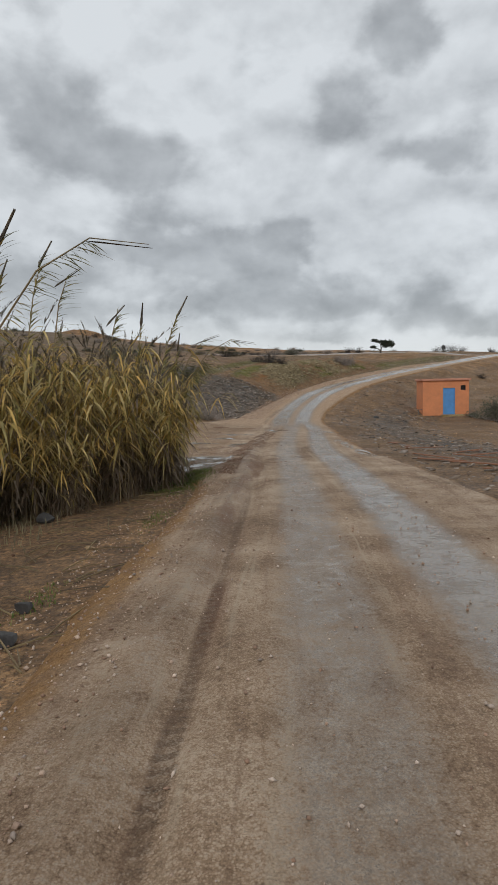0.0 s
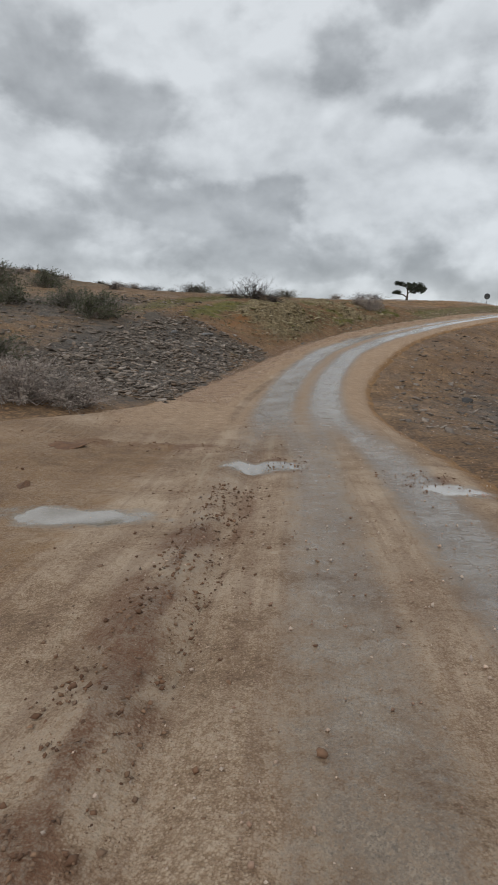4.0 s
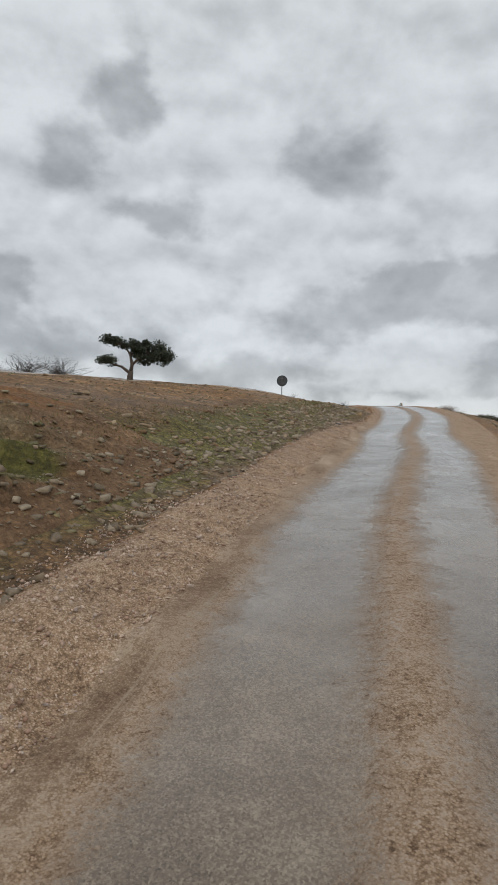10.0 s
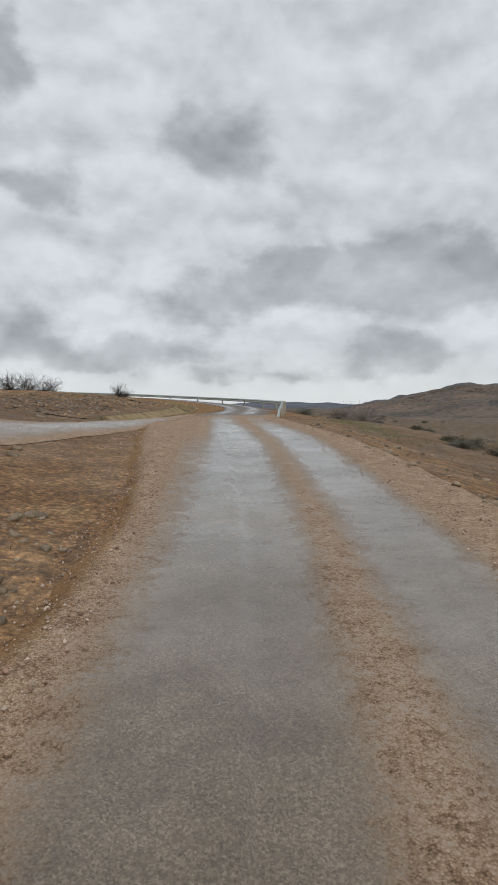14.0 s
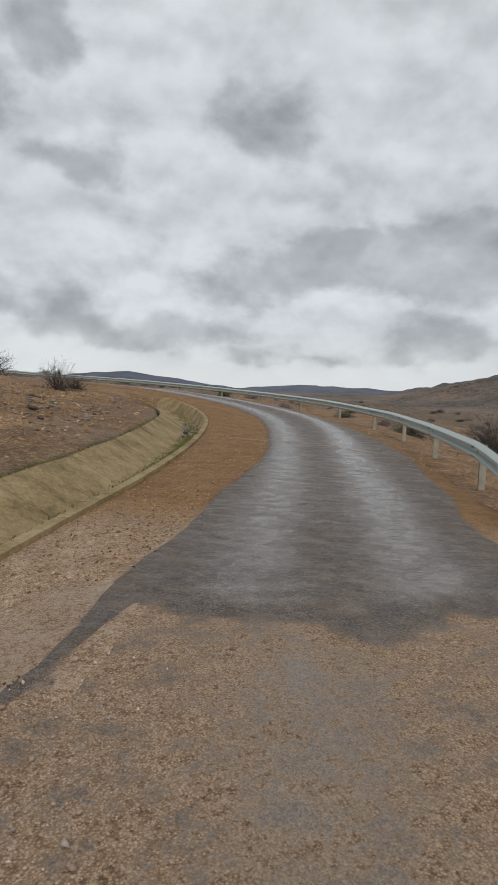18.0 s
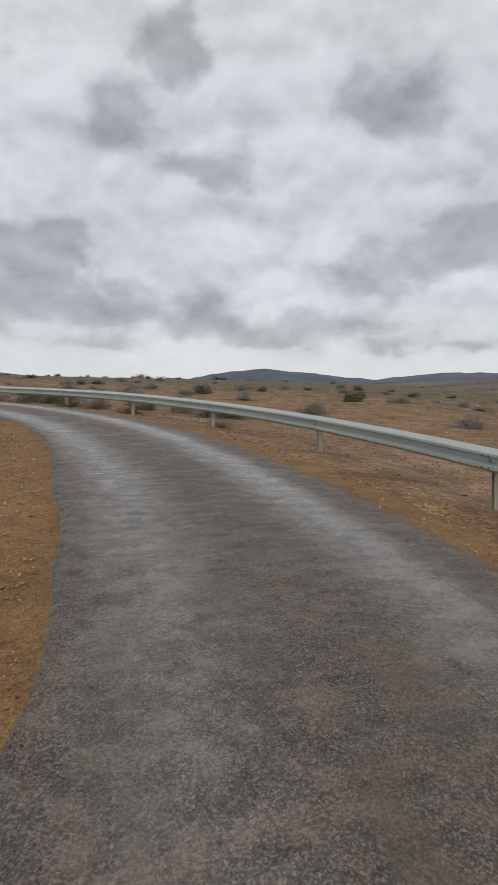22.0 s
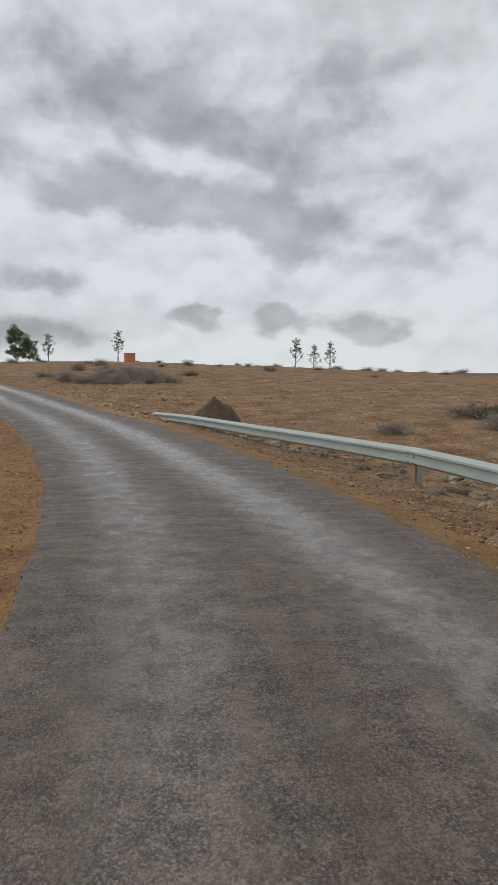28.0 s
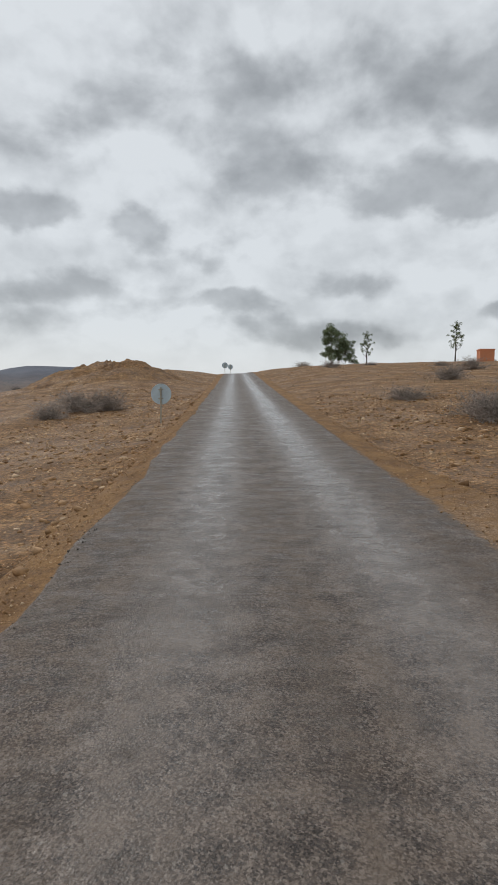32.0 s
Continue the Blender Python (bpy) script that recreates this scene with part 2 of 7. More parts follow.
# ---- materials ----
class Surface:
    """A node material with short ways to noise, ramps, masks and bumps."""

    def __init__(self, name, rough=0.9, metal=0.0):
        self.mat = bpy.data.materials.new(name)
        self.mat.use_nodes = True
        self.t = self.mat.node_tree
        self.b = self.t.nodes["Principled BSDF"]
        self.b.inputs["Roughness"].default_value = rough
        self.b.inputs["Metallic"].default_value = metal
        self.co = self.t.nodes.new("ShaderNodeTexCoord").outputs["Object"]
        self.bumped = None

    def put(self, sock, v):
        if isinstance(v, (int, float)):
            sock.default_value = v
        elif isinstance(v, tuple):
            sock.default_value = (*v, 1) if len(v) == 3 and sock.type == "RGBA" else v
        else:
            self.t.links.new(v, sock)

    def noise(self, scale, detail=4, rough=0.55, stretch=None, dist=0.0, co=None):
        n = self.t.nodes.new("ShaderNodeTexNoise")
        self.put(n.inputs["Scale"], scale), self.put(n.inputs["Detail"], detail), self.put(n.inputs["Roughness"], rough)
        self.put(n.inputs["Distortion"], dist)
        c = co or self.co
        if stretch:
            m = self.t.nodes.new("ShaderNodeMapping")
            m.inputs["Scale"].default_value = stretch
            self.t.links.new(c, m.inputs[0])
            c = m.outputs[0]
        self.t.links.new(c, n.inputs["Vector"])
        return n.outputs["Fac"]

    def cells(self, scale, feature="F1", co=None, out="Distance"):
        n = self.t.nodes.new("ShaderNodeTexVoronoi")
        n.feature = feature
        self.put(n.inputs["Scale"], scale)
        self.t.links.new(co or self.co, n.inputs["Vector"])
        return n.outputs[out]

    def attr(self, name):
        n = self.t.nodes.new("ShaderNodeAttribute")
        n.attribute_name = name
        return n.outputs["Fac"]

    def math(self, op, a, b=0.0, clamp=False):
        n = self.t.nodes.new("ShaderNodeMath")
        n.operation, n.use_clamp = op, clamp
        self.put(n.inputs[0], a), self.put(n.inputs[1], b)
        return n.outputs[0]

    def band(self, v, a, b, lo=0.0, hi=1.0):
        n = self.t.nodes.new("ShaderNodeMapRange")
        n.interpolation_type = "SMOOTHSTEP"
        self.put(n.inputs[0], v)
        for i, x in enumerate((a, b, lo, hi)):
            n.inputs[1 + i].default_value = x
        return n.outputs[0]

    def mix(self, fac, a, b, mode="MIX"):
        n = self.t.nodes.new("ShaderNodeMix")
        n.data_type, n.blend_type = "RGBA", mode
        self.put(n.inputs[0], fac), self.put(n.inputs[6], a), self.put(n.inputs[7], b)
        return n.outputs[2]

    def random(self, island=False):
        if island:
            return self.t.nodes.new("ShaderNodeNewGeometry").outputs["Random Per Island"]
        return self.t.nodes.new("ShaderNodeObjectInfo").outputs["Random"]

    def ramp(self, fac, *stops):
        n = self.t.nodes.new("ShaderNodeValToRGB")
        el = n.color_ramp.elements
        while len(el) < len(stops):
            el.new(0.5)
        for e, (p, c) in zip(el, stops):
            e.position, e.color = p, (*c, 1)
        self.put(n.inputs[0], fac)
        return n.outputs[0]

    def color(self, c):
        self.put(self.b.inputs["Base Color"], c)
        return self

    def rough(self, v):
        self.put(self.b.inputs["Roughness"], v)
        return self

    def bump(self, h, strength=0.5, dist=0.02):
        n = self.t.nodes.new("ShaderNodeBump")
        self.put(n.inputs["Strength"], strength)
        n.inputs["Distance"].default_value = dist
        self.put(n.inputs["Height"], h)
        if self.bumped is not None:
            self.t.links.new(self.bumped, n.inputs["Normal"])
        self.bumped = n.outputs[0]
        self.t.links.new(self.bumped, self.b.inputs["Normal"])
        return self


def plain(name, c, rough=0.8, metal=0.0, spread=0.25, scale=6.0, bump=0.3):
    """Paint, metal or plaster with a two-scale variation of its one colour."""
    s = Surface(name, rough, metal)
    v = s.math("ADD", s.math("MULTIPLY", s.noise(scale, 6), 0.6), s.math("MULTIPLY", s.noise(scale * 9, 3), 0.4))
    dark, light = tuple(x * (1 - spread) for x in c), tuple(min(1, x * (1 + spread)) for x in c)
    s.color(s.ramp(v, (0.3, dark), (0.7, light)))
    s.rough(s.band(v, 0.2, 0.8, max(0.05, rough - 0.12), min(1, rough + 0.1)))
    return s.bump(v, bump, 0.004).mat


# ground: earth with zones of orange gravel, slate rubble, moss and dry stubble
g = Surface("earth", 0.95)
n_big, n_mid, n_fine = g.noise(0.12, 5), g.noise(1.1, 6, 0.6), g.noise(14, 5, 0.65)
n_grit = g.cells(48)
speck = g.cells(34, out="Color")
earth = g.ramp(g.math("ADD", g.math("MULTIPLY", n_big, 0.45), g.math("MULTIPLY", n_mid, 0.55)),
               (0.30, (0.115, 0.064, 0.030)), (0.52, (0.215, 0.126, 0.060)), (0.72, (0.300, 0.192, 0.100)))
orange = g.ramp(n_mid, (0.3, (0.150, 0.077, 0.029)), (0.5, (0.278, 0.151, 0.063)), (0.7, (0.400, 0.248, 0.122)))
slate = g.ramp(n_mid, (0.3, (0.062, 0.049, 0.038)), (0.6, (0.120, 0.098, 0.078)), (0.8, (0.18, 0.150, 0.120)))
moss = g.ramp(g.noise(3.0, 6, 0.7), (0.35, (0.095, 0.078, 0.023)), (0.6, (0.175, 0.155, 0.040)), (0.75, (0.25, 0.195, 0.08)))
stubble = g.ramp(g.noise(2.2, 6, 0.7), (0.35, (0.085, 0.053, 0.026)), (0.65, (0.210, 0.138, 0.070)))


def zone(s, name, n, soft=0.18):
    return s.band(s.math("ADD", s.attr(name), s.math("MULTIPLY", s.math("SUBTRACT", n, 0.5), 0.9)), 0.5 - soft, 0.5 + soft)


base = g.mix(zone(g, "stubble", g.noise(0.7, 6, 0.7)), earth, stubble)
base = g.mix(zone(g, "orange", n_mid), base, orange)
base = g.mix(zone(g, "slate", g.noise(1.6, 5)), base, slate)
base = g.mix(zone(g, "moss", g.noise(0.9, 6, 0.7)), base, moss)
grit = g.band(n_fine, 0.35, 0.75, 0.55, 1.45)
base = g.mix(1.0, base, g.ramp(speck, (0.2, (0.72, 0.70, 0.68)), (0.6, (1.0, 1.0, 1.0)), (0.85, (1.35, 1.32, 1.28))), "MULTIPLY")
base = g.mix(1.0, base, grit, "MULTIPLY")
lumps = g.mix(0.5, g.cells(7.5, out="Color"), g.cells(15, out="Color"))
base = g.mix(1.0, base, g.ramp(lumps, (0.25, (0.74, 0.72, 0.70)), (0.5, (1.0, 1.0, 1.0)), (0.75, (1.30, 1.27, 1.22))), "MULTIPLY")
base = g.mix(g.math("MULTIPLY", g.band(n_grit, 0.0, 0.35, 1.0, 0.0), 0.35), base, (0.27, 0.20, 0.14))
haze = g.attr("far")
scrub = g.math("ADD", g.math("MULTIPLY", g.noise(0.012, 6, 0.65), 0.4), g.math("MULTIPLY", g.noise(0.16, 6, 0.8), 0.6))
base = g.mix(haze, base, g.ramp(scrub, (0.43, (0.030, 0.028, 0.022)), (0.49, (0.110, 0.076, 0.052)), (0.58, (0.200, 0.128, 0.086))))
# aerial haze painted into the base colour: distant ranges turn bluish
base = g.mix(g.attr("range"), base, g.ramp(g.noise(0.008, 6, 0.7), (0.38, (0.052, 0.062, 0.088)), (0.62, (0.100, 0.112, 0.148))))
g.color(base)
g.rough(g.band(g.noise(0.5, 3), 0.35, 0.65, 0.68, 0.97))
g.bump(n_fine, 0.7, 0.05).bump(n_grit, 0.5, 0.03)
EARTH = g.mat

# the cutting: brown soil, beige bedded rock, moss
c = Surface("cut_rock", 0.95)
c_mid, c_fine, c_beds = c.noise(1.4, 6, 0.65), c.noise(13, 6, 0.7), c.noise(3.0, 7, 0.7, (1.0, 1.0, 4.5))
c_lump = c.cells(11, out="Color")
soil = c.ramp(c.math("ADD", c.math("MULTIPLY", c_mid, 0.5), c.math("MULTIPLY", c_fine, 0.5)), (0.34, (0.095, 0.052, 0.025)), (0.52, (0.212, 0.120, 0.058)), (0.68, (0.36, 0.230, 0.125)))
stone_c = c.ramp(c.math("ADD", c.math("MULTIPLY", c_beds, 0.6), c.math("MULTIPLY", c_lump, 0.25)), (0.28, (0.080, 0.058, 0.030)), (0.42, (0.215, 0.165, 0.088)), (0.58, (0.37, 0.295, 0.178)))
moss_c = c.ramp(c.math("ADD", c.math("MULTIPLY", c_fine, 0.6), c.math("MULTIPLY", c_mid, 0.4)), (0.36, (0.060, 0.052, 0.014)), (0.54, (0.145, 0.132, 0.030)), (0.68, (0.255, 0.225, 0.070)))
c_base = c.mix(zone(c, "rock", c.noise(1.1, 6, 0.7), 0.3), soil, stone_c)
c_base = c.mix(zone(c, "orange", c_mid), c_base, (0.235, 0.110, 0.038))
c_base = c.mix(zone(c, "slate", c_mid), c_base, (0.105, 0.086, 0.066))
c_base = c.mix(zone(c, "moss", c.noise(1.2, 6, 0.75)), c_base, moss_c)
c_base = c.mix(1.0, c_base, c.ramp(c.cells(26, out="Color"), (0.2, (0.80, 0.78, 0.76)), (0.6, (1.0, 1.0, 1.0)), (0.85, (1.25, 1.22, 1.18))), "MULTIPLY")
c.color(c_base)
c.bump(c_fine, 0.9, 0.06).bump(c_beds, 0.7, 0.08).bump(c.cells(26), 0.5, 0.03)
CUT_ROCK = c.mat

# road: mud, gravel with wet wheel tracks, and worn chip-seal asphalt
r = Surface("road_surface", 0.8)


def rzone_raw(name):
    return r.band(r.attr(name), 0.25, 0.75)


way = r.t.nodes.new("ShaderNodeCombineXYZ")
r.t.links.new(r.attr("run"), way.inputs[0])
r.t.links.new(r.attr("off"), way.inputs[1])
way = way.outputs[0]
streak = r.noise(1.0, 7, 0.72, (5.5, 1.8, 1.0), 0.9, way)
swirl = r.noise(1.0, 5, 0.6, (0.5, 4.0, 1.0), 0.4, way)
rn, rm, rf = r.noise(0.8, 5, 0.6), r.noise(5.0, 6, 0.65), r.noise(55, 4, 0.7)
grain = r.noise(26, 5, 0.75)
chips = r.cells(95)
along = r.noise(0.55, 6, 0.65)
chip_c = r.cells(130, out="Color")
# pebbles darken towards their rims: rounding and crevice shade put into the colour
gaps = r.band(r.cells(105), 0.25, 0.75, 1.10, 0.68)
peb_c = r.math("MULTIPLY", r.math("ADD", r.math("MULTIPLY", r.cells(105, out="Color"), 0.6), 0.22), gaps)
mottle = r.math("ADD", r.math("MULTIPLY", rm, 0.25), r.math("ADD", r.math("MULTIPLY", grain, 0.45), r.math("MULTIPLY", peb_c, 0.30)))
tight = r.math("ADD", r.math("MULTIPLY", rm, 0.30), r.math("ADD", r.math("MULTIPLY", rf, 0.40), r.math("MULTIPLY", chip_c, 0.30)))
asph_c = r.ramp(tight, (0.36, (0.032, 0.023, 0.018)), (0.5, (0.106, 0.079, 0.062)), (0.63, (0.25, 0.200, 0.163)))
asph_c = r.mix(r.math("MULTIPLY", r.band(r.cells(75, out="Color"), 0.82, 0.92), 0.4), asph_c, (0.34, 0.30, 0.26))
asph_c = r.mix(r.band(swirl, 0.40, 0.64, 0.0, 0.45), asph_c, (0.115, 0.085, 0.062))
asph_c = r.mix(r.band(rm, 0.40, 0.68, 0.0, 0.75), asph_c, r.mix(0.5, asph_c, (0.170, 0.118, 0.080)))
grav_c = r.ramp(mottle, (0.35, (0.105, 0.058, 0.030)), (0.45, (0.290, 0.184, 0.106)), (0.53, (0.455, 0.312, 0.200)), (0.64, (0.68, 0.54, 0.42)))
dirt_c = r.ramp(mottle, (0.34, (0.095, 0.044, 0.015)), (0.48, (0.250, 0.128, 0.042)), (0.66, (0.42, 0.255, 0.115)))
dirt_c = r.mix(1.0, dirt_c, r.ramp(r.noise(1.7, 7, 0.72), (0.34, (0.66, 0.62, 0.60)), (0.52, (1.0, 1.0, 1.0)), (0.68, (1.18, 1.22, 1.30))), "MULTIPLY")
mud_c = r.ramp(r.math("ADD", r.math("MULTIPLY", rn, 0.40), r.math("MULTIPLY", mottle, 0.60)),
               (0.39, (0.135, 0.080, 0.044)), (0.48, (0.300, 0.200, 0.124)), (0.57, (0.50, 0.380, 0.270)))
bars = r.band(r.math("SINE", r.math("MULTIPLY", r.math("ADD", r.attr("run"), r.math("MULTIPLY", r.attr("off"), 0.5)), 62.0)), -0.5, 0.7, 0.45, 1.0)
rut_m = r.math("MULTIPLY", r.math("MULTIPLY", rzone_raw("rut"), bars), r.band(mottle, 0.40, 0.60, 1.0, 0.55))
churn_m = r.math("MULTIPLY", rzone_raw("churn"), r.band(mottle, 0.38, 0.58, 1.0, 0.6))
lines = r.noise(1.0, 6, 0.7, (0.22, 5.0, 1.0), 0.5, way)
mud_c = r.mix(r.band(lines, 0.47, 0.62, 0.0, 0.62), mud_c, r.mix(0.5, mud_c, (0.150, 0.080, 0.046)))
mud_c = r.mix(r.band(lines, 0.45, 0.33, 0.0, 0.5), mud_c, (0.43, 0.345, 0.245))
mud_c = r.mix(churn_m, mud_c, (0.165, 0.080, 0.042))
mud_c = r.mix(r.math("MULTIPLY", rut_m, 0.48), mud_c, (0.125, 0.068, 0.038))
wet_c = r.ramp(r.math("ADD", r.math("MULTIPLY", along, 0.35), r.math("MULTIPLY", tight, 0.65)),
               (0.36, (0.064, 0.045, 0.028)), (0.50, (0.158, 0.116, 0.077)), (0.64, (0.30, 0.235, 0.168)))


def rzone(name, n, amp, soft):
    return r.band(r.math("ADD", r.attr(name), r.math("MULTIPLY", r.math("SUBTRACT", n, 0.5), amp)), 0.5 - soft, 0.5 + soft)


ragged = r.math("ADD", r.math("MULTIPLY", rm, 0.6), r.math("MULTIPLY", grain, 0.4))
m_mud, m_asph, m_dirt = rzone("mud", rn, 0.8, 0.2), rzone("asphalt", ragged, 0.7, 0.07), rzone("dirt", rm, 0.6, 0.2)
m_wet, m_puddle = rzone("wet", r.math("ADD", r.math("MULTIPLY", ragged, 0.45), r.math("MULTIPLY", mottle, 0.55)), 2.2, 0.40), rzone("puddle", r.noise(3.2, 6, 0.7), 1.5, 0.22)
col = r.mix(m_dirt, r.mix(m_mud, grav_c, mud_c), dirt_c)
col = r.mix(m_wet, col, wet_c)
col = r.mix(m_asph, col, asph_c)
col = r.mix(m_puddle, col, (0.21, 0.160, 0.105))
r.color(col)
patch = r.math("ADD", r.math("MULTIPLY", r.noise(8.5, 7, 0.75), 0.35), r.math("MULTIPLY", streak, 0.65))
dry = r.band(rm, 0.3, 0.7, 0.74, 0.95)
dry = r.math("SUBTRACT", dry, r.math("MULTIPLY", m_asph, r.band(patch, 0.38, 0.62, 0.08, 0.46)))
damp = r.band(r.math("ADD", r.math("MULTIPLY", along, 0.4), r.math("MULTIPLY", patch, 0.6)), 0.36, 0.60, 0.30, 0.10)
ro = r.math("ADD", dry, r.math("MULTIPLY", r.math("SUBTRACT", damp, dry), m_wet))
ro = r.math("MULTIPLY", ro, r.math("SUBTRACT", 1.0, r.math("MULTIPLY", m_puddle, 0.8)))
r.rough(r.math("MAXIMUM", ro, 0.06))
r.put(r.b.inputs["Specular IOR Level"], 0.4)
r.put(r.b.inputs["Coat Weight"], r.math("MAXIMUM", r.math("MULTIPLY", m_wet, r.band(m_asph, 0.0, 1.0, 0.62, 0.55)), r.math("MULTIPLY", m_puddle, 0.9)))
r.put(r.b.inputs["Coat Roughness"], r.math("MULTIPLY", r.band(patch, 0.36, 0.62, 0.30, 0.12), r.math("SUBTRACT", 1.0, r.math("MULTIPLY", m_puddle, 0.85))))
flat = r.math("MULTIPLY", r.math("SUBTRACT", 1.0, r.math("MULTIPLY", m_puddle, 0.97)), r.math("SUBTRACT", 1.0, r.math("MULTIPLY", m_wet, 0.86)))
r.bump(chips, r.math("MULTIPLY", flat, 0.55), 0.010).bump(grain, r.math("MULTIPLY", flat, 0.75), 0.025).bump(rm, r.math("MULTIPLY", flat, 0.35), 0.05)
r.bump(rut_m, 0.6, -0.025)
r.bump(streak, r.math("MULTIPLY", m_asph, 0.25), 0.02)
r.t.links.new(r.bumped, r.b.inputs["Coat Normal"])
ROAD = r.mat


def stone_mat(name, *cols):
    s = Surface(name, 0.85)
    c = s.ramp(s.random(True), *[(i / max(1, len(cols) - 1), c) for i, c in enumerate(cols)])
    v = s.noise(9, 6, 0.65)
    s.color(s.mix(1.0, c, s.band(v, 0.3, 0.7, 0.65, 1.3), "MULTIPLY"))
    return s.bump(v, 0.6, 0.02).mat


STONE_SLATE = stone_mat("slate_stone", (0.085, 0.066, 0.051), (0.16, 0.128, 0.103), (0.23, 0.188, 0.154), (0.33, 0.275, 0.228), (0.175, 0.118, 0.078))
STONE_ORANGE = stone_mat("orange_stone", (0.19, 0.098, 0.040), (0.33, 0.185, 0.080), (0.44, 0.270, 0.138), (0.58, 0.42, 0.27))
STONE_RUST = stone_mat("rust_stone", (0.15, 0.086, 0.048), (0.25, 0.150, 0.082), (0.34, 0.225, 0.135), (0.46, 0.345, 0.235))
STONE_SLOPE = stone_mat("slope_stone", (0.16, 0.092, 0.048), (0.25, 0.160, 0.088), (0.37, 0.275, 0.175), (0.19, 0.150, 0.10))
STONE_VERGE = stone_mat("verge_gravel_stone", (0.23, 0.138, 0.090), (0.36, 0.228, 0.158), (0.47, 0.335, 0.250), (0.62, 0.49, 0.395), (0.33, 0.265, 0.225))
STONE_CRUMB = stone_mat("asphalt_crumb", (0.030, 0.026, 0.022), (0.075, 0.062, 0.050), (0.13, 0.105, 0.08))
STONE_BROWN = stone_mat("brown_clod", (0.105, 0.052, 0.028), (0.175, 0.092, 0.051), (0.25, 0.148, 0.088), (0.15, 0.098, 0.066))
STONE_BANK = stone_mat("bank_stone", (0.085, 0.062, 0.038), (0.165, 0.130, 0.080), (0.26, 0.210, 0.13), (0.14, 0.125, 0.052), (0.34, 0.28, 0.195))
STONE_LEDGE = stone_mat("ledge_stone", (0.13, 0.098, 0.052), (0.23, 0.180, 0.098), (0.34, 0.275, 0.165), (0.17, 0.150, 0.055), (0.42, 0.345, 0.22))
STONE_PALE = stone_mat("pale_stone", (0.13, 0.095, 0.06), (0.24, 0.185, 0.125), (0.36, 0.295, 0.21), (0.19, 0.14, 0.09))
ROCK_DARK = plain("dark_rock", (0.055, 0.052, 0.05), 0.8, 0, 0.5, 5, 0.9)
ROCK_BEIGE = plain("beige_rock", (0.35, 0.245, 0.135), 0.85, 0, 0.35, 5, 0.9)
ROCK_GREY = plain("grey_rock", (0.17, 0.165, 0.16), 0.8, 0, 0.4, 5, 0.9)


def leaf_mat(name, *cols, through=0.25):
    s = Surface(name, 0.6)
    c = s.ramp(s.random(True), *[(i / max(1, len(cols) - 1), c) for i, c in enumerate(cols)])
    c = s.mix(1.0, c, s.band(s.noise(3, 3), 0.3, 0.7, 0.7, 1.25), "MULTIPLY")
    s.color(c)
    tr = s.t.nodes.new("ShaderNodeBsdfTranslucent")
    s.t.links.new(c, tr.inputs[0])
    m = s.t.nodes.new("ShaderNodeMixShader")
    m.inputs[0].default_value = through
    s.t.links.new(s.b.outputs[0], m.inputs[1])
    s.t.links.new(tr.outputs[0], m.inputs[2])
    s.t.links.new(m.outputs[0], s.t.nodes["Material Output"].inputs[0])
    return s.mat


REED_LEAF = leaf_mat("reed_leaf", (0.66, 0.45, 0.14), (0.52, 0.34, 0.10), (0.30, 0.24, 0.075), (0.62, 0.48, 0.21), (0.26, 0.24, 0.08), (0.58, 0.39, 0.12), through=0.42)
REED_GREEN = leaf_mat("green_reed_leaf", (0.19, 0.185, 0.075), (0.30, 0.25, 0.095), (0.13, 0.145, 0.058), (0.44, 0.32, 0.12), through=0.35)
REED_DRY = leaf_mat("dry_reed_leaf", (0.11, 0.076, 0.048), (0.18, 0.130, 0.085), (0.27, 0.205, 0.14), (0.14, 0.100, 0.068), through=0.35)
REED_STEM = leaf_mat("reed_stem", (0.14, 0.095, 0.045), (0.23, 0.165, 0.075), (0.10, 0.07, 0.04), through=0.0)
REED_PLUME = leaf_mat("reed_plume", (0.11, 0.085, 0.062), (0.18, 0.145, 0.10), (0.075, 0.062, 0.048))
TWIG = leaf_mat("grey_twig", (0.20, 0.162, 0.14), (0.29, 0.24, 0.21), (0.38, 0.32, 0.285), through=0.0)
TWIG_DARK = leaf_mat("dark_twig", (0.032, 0.024, 0.020), (0.060, 0.046, 0.038), through=0.0)
BRUSH = leaf_mat("brush_leaf", (0.22, 0.185, 0.155), (0.31, 0.265, 0.225), (0.38, 0.33, 0.285), through=0.35)
BRUSH_GREEN = leaf_mat("green_brush_leaf", (0.058, 0.068, 0.034), (0.085, 0.092, 0.046), (0.125, 0.120, 0.065))
OAK_LEAF = leaf_mat("oak_leaf", (0.018, 0.026, 0.013), (0.034, 0.042, 0.020), (0.055, 0.058, 0.030), through=0.12)
GUM_LEAF = leaf_mat("gum_leaf", (0.13, 0.175, 0.090), (0.19, 0.235, 0.13), (0.27, 0.30, 0.18), through=0.45)
BARK = plain("bark", (0.085, 0.065, 0.05), 0.9, 0, 0.45, 8, 0.9)
GRASS = leaf_mat("grass_blade", (0.080, 0.125, 0.024), (0.125, 0.175, 0.038), (0.20, 0.20, 0.060), (0.17, 0.13, 0.05))
GRASS_MOSS = leaf_mat("moss_blade", (0.12, 0.105, 0.030), (0.17, 0.145, 0.045), (0.20, 0.15, 0.065))
GRASS_DRY = leaf_mat("dry_grass_blade", (0.20, 0.16, 0.085), (0.28, 0.23, 0.13), (0.15, 0.13, 0.07))
GALV = plain("galvanised_steel", (0.43, 0.475, 0.45), 0.45, 0.3, 0.12, 3, 0.12)
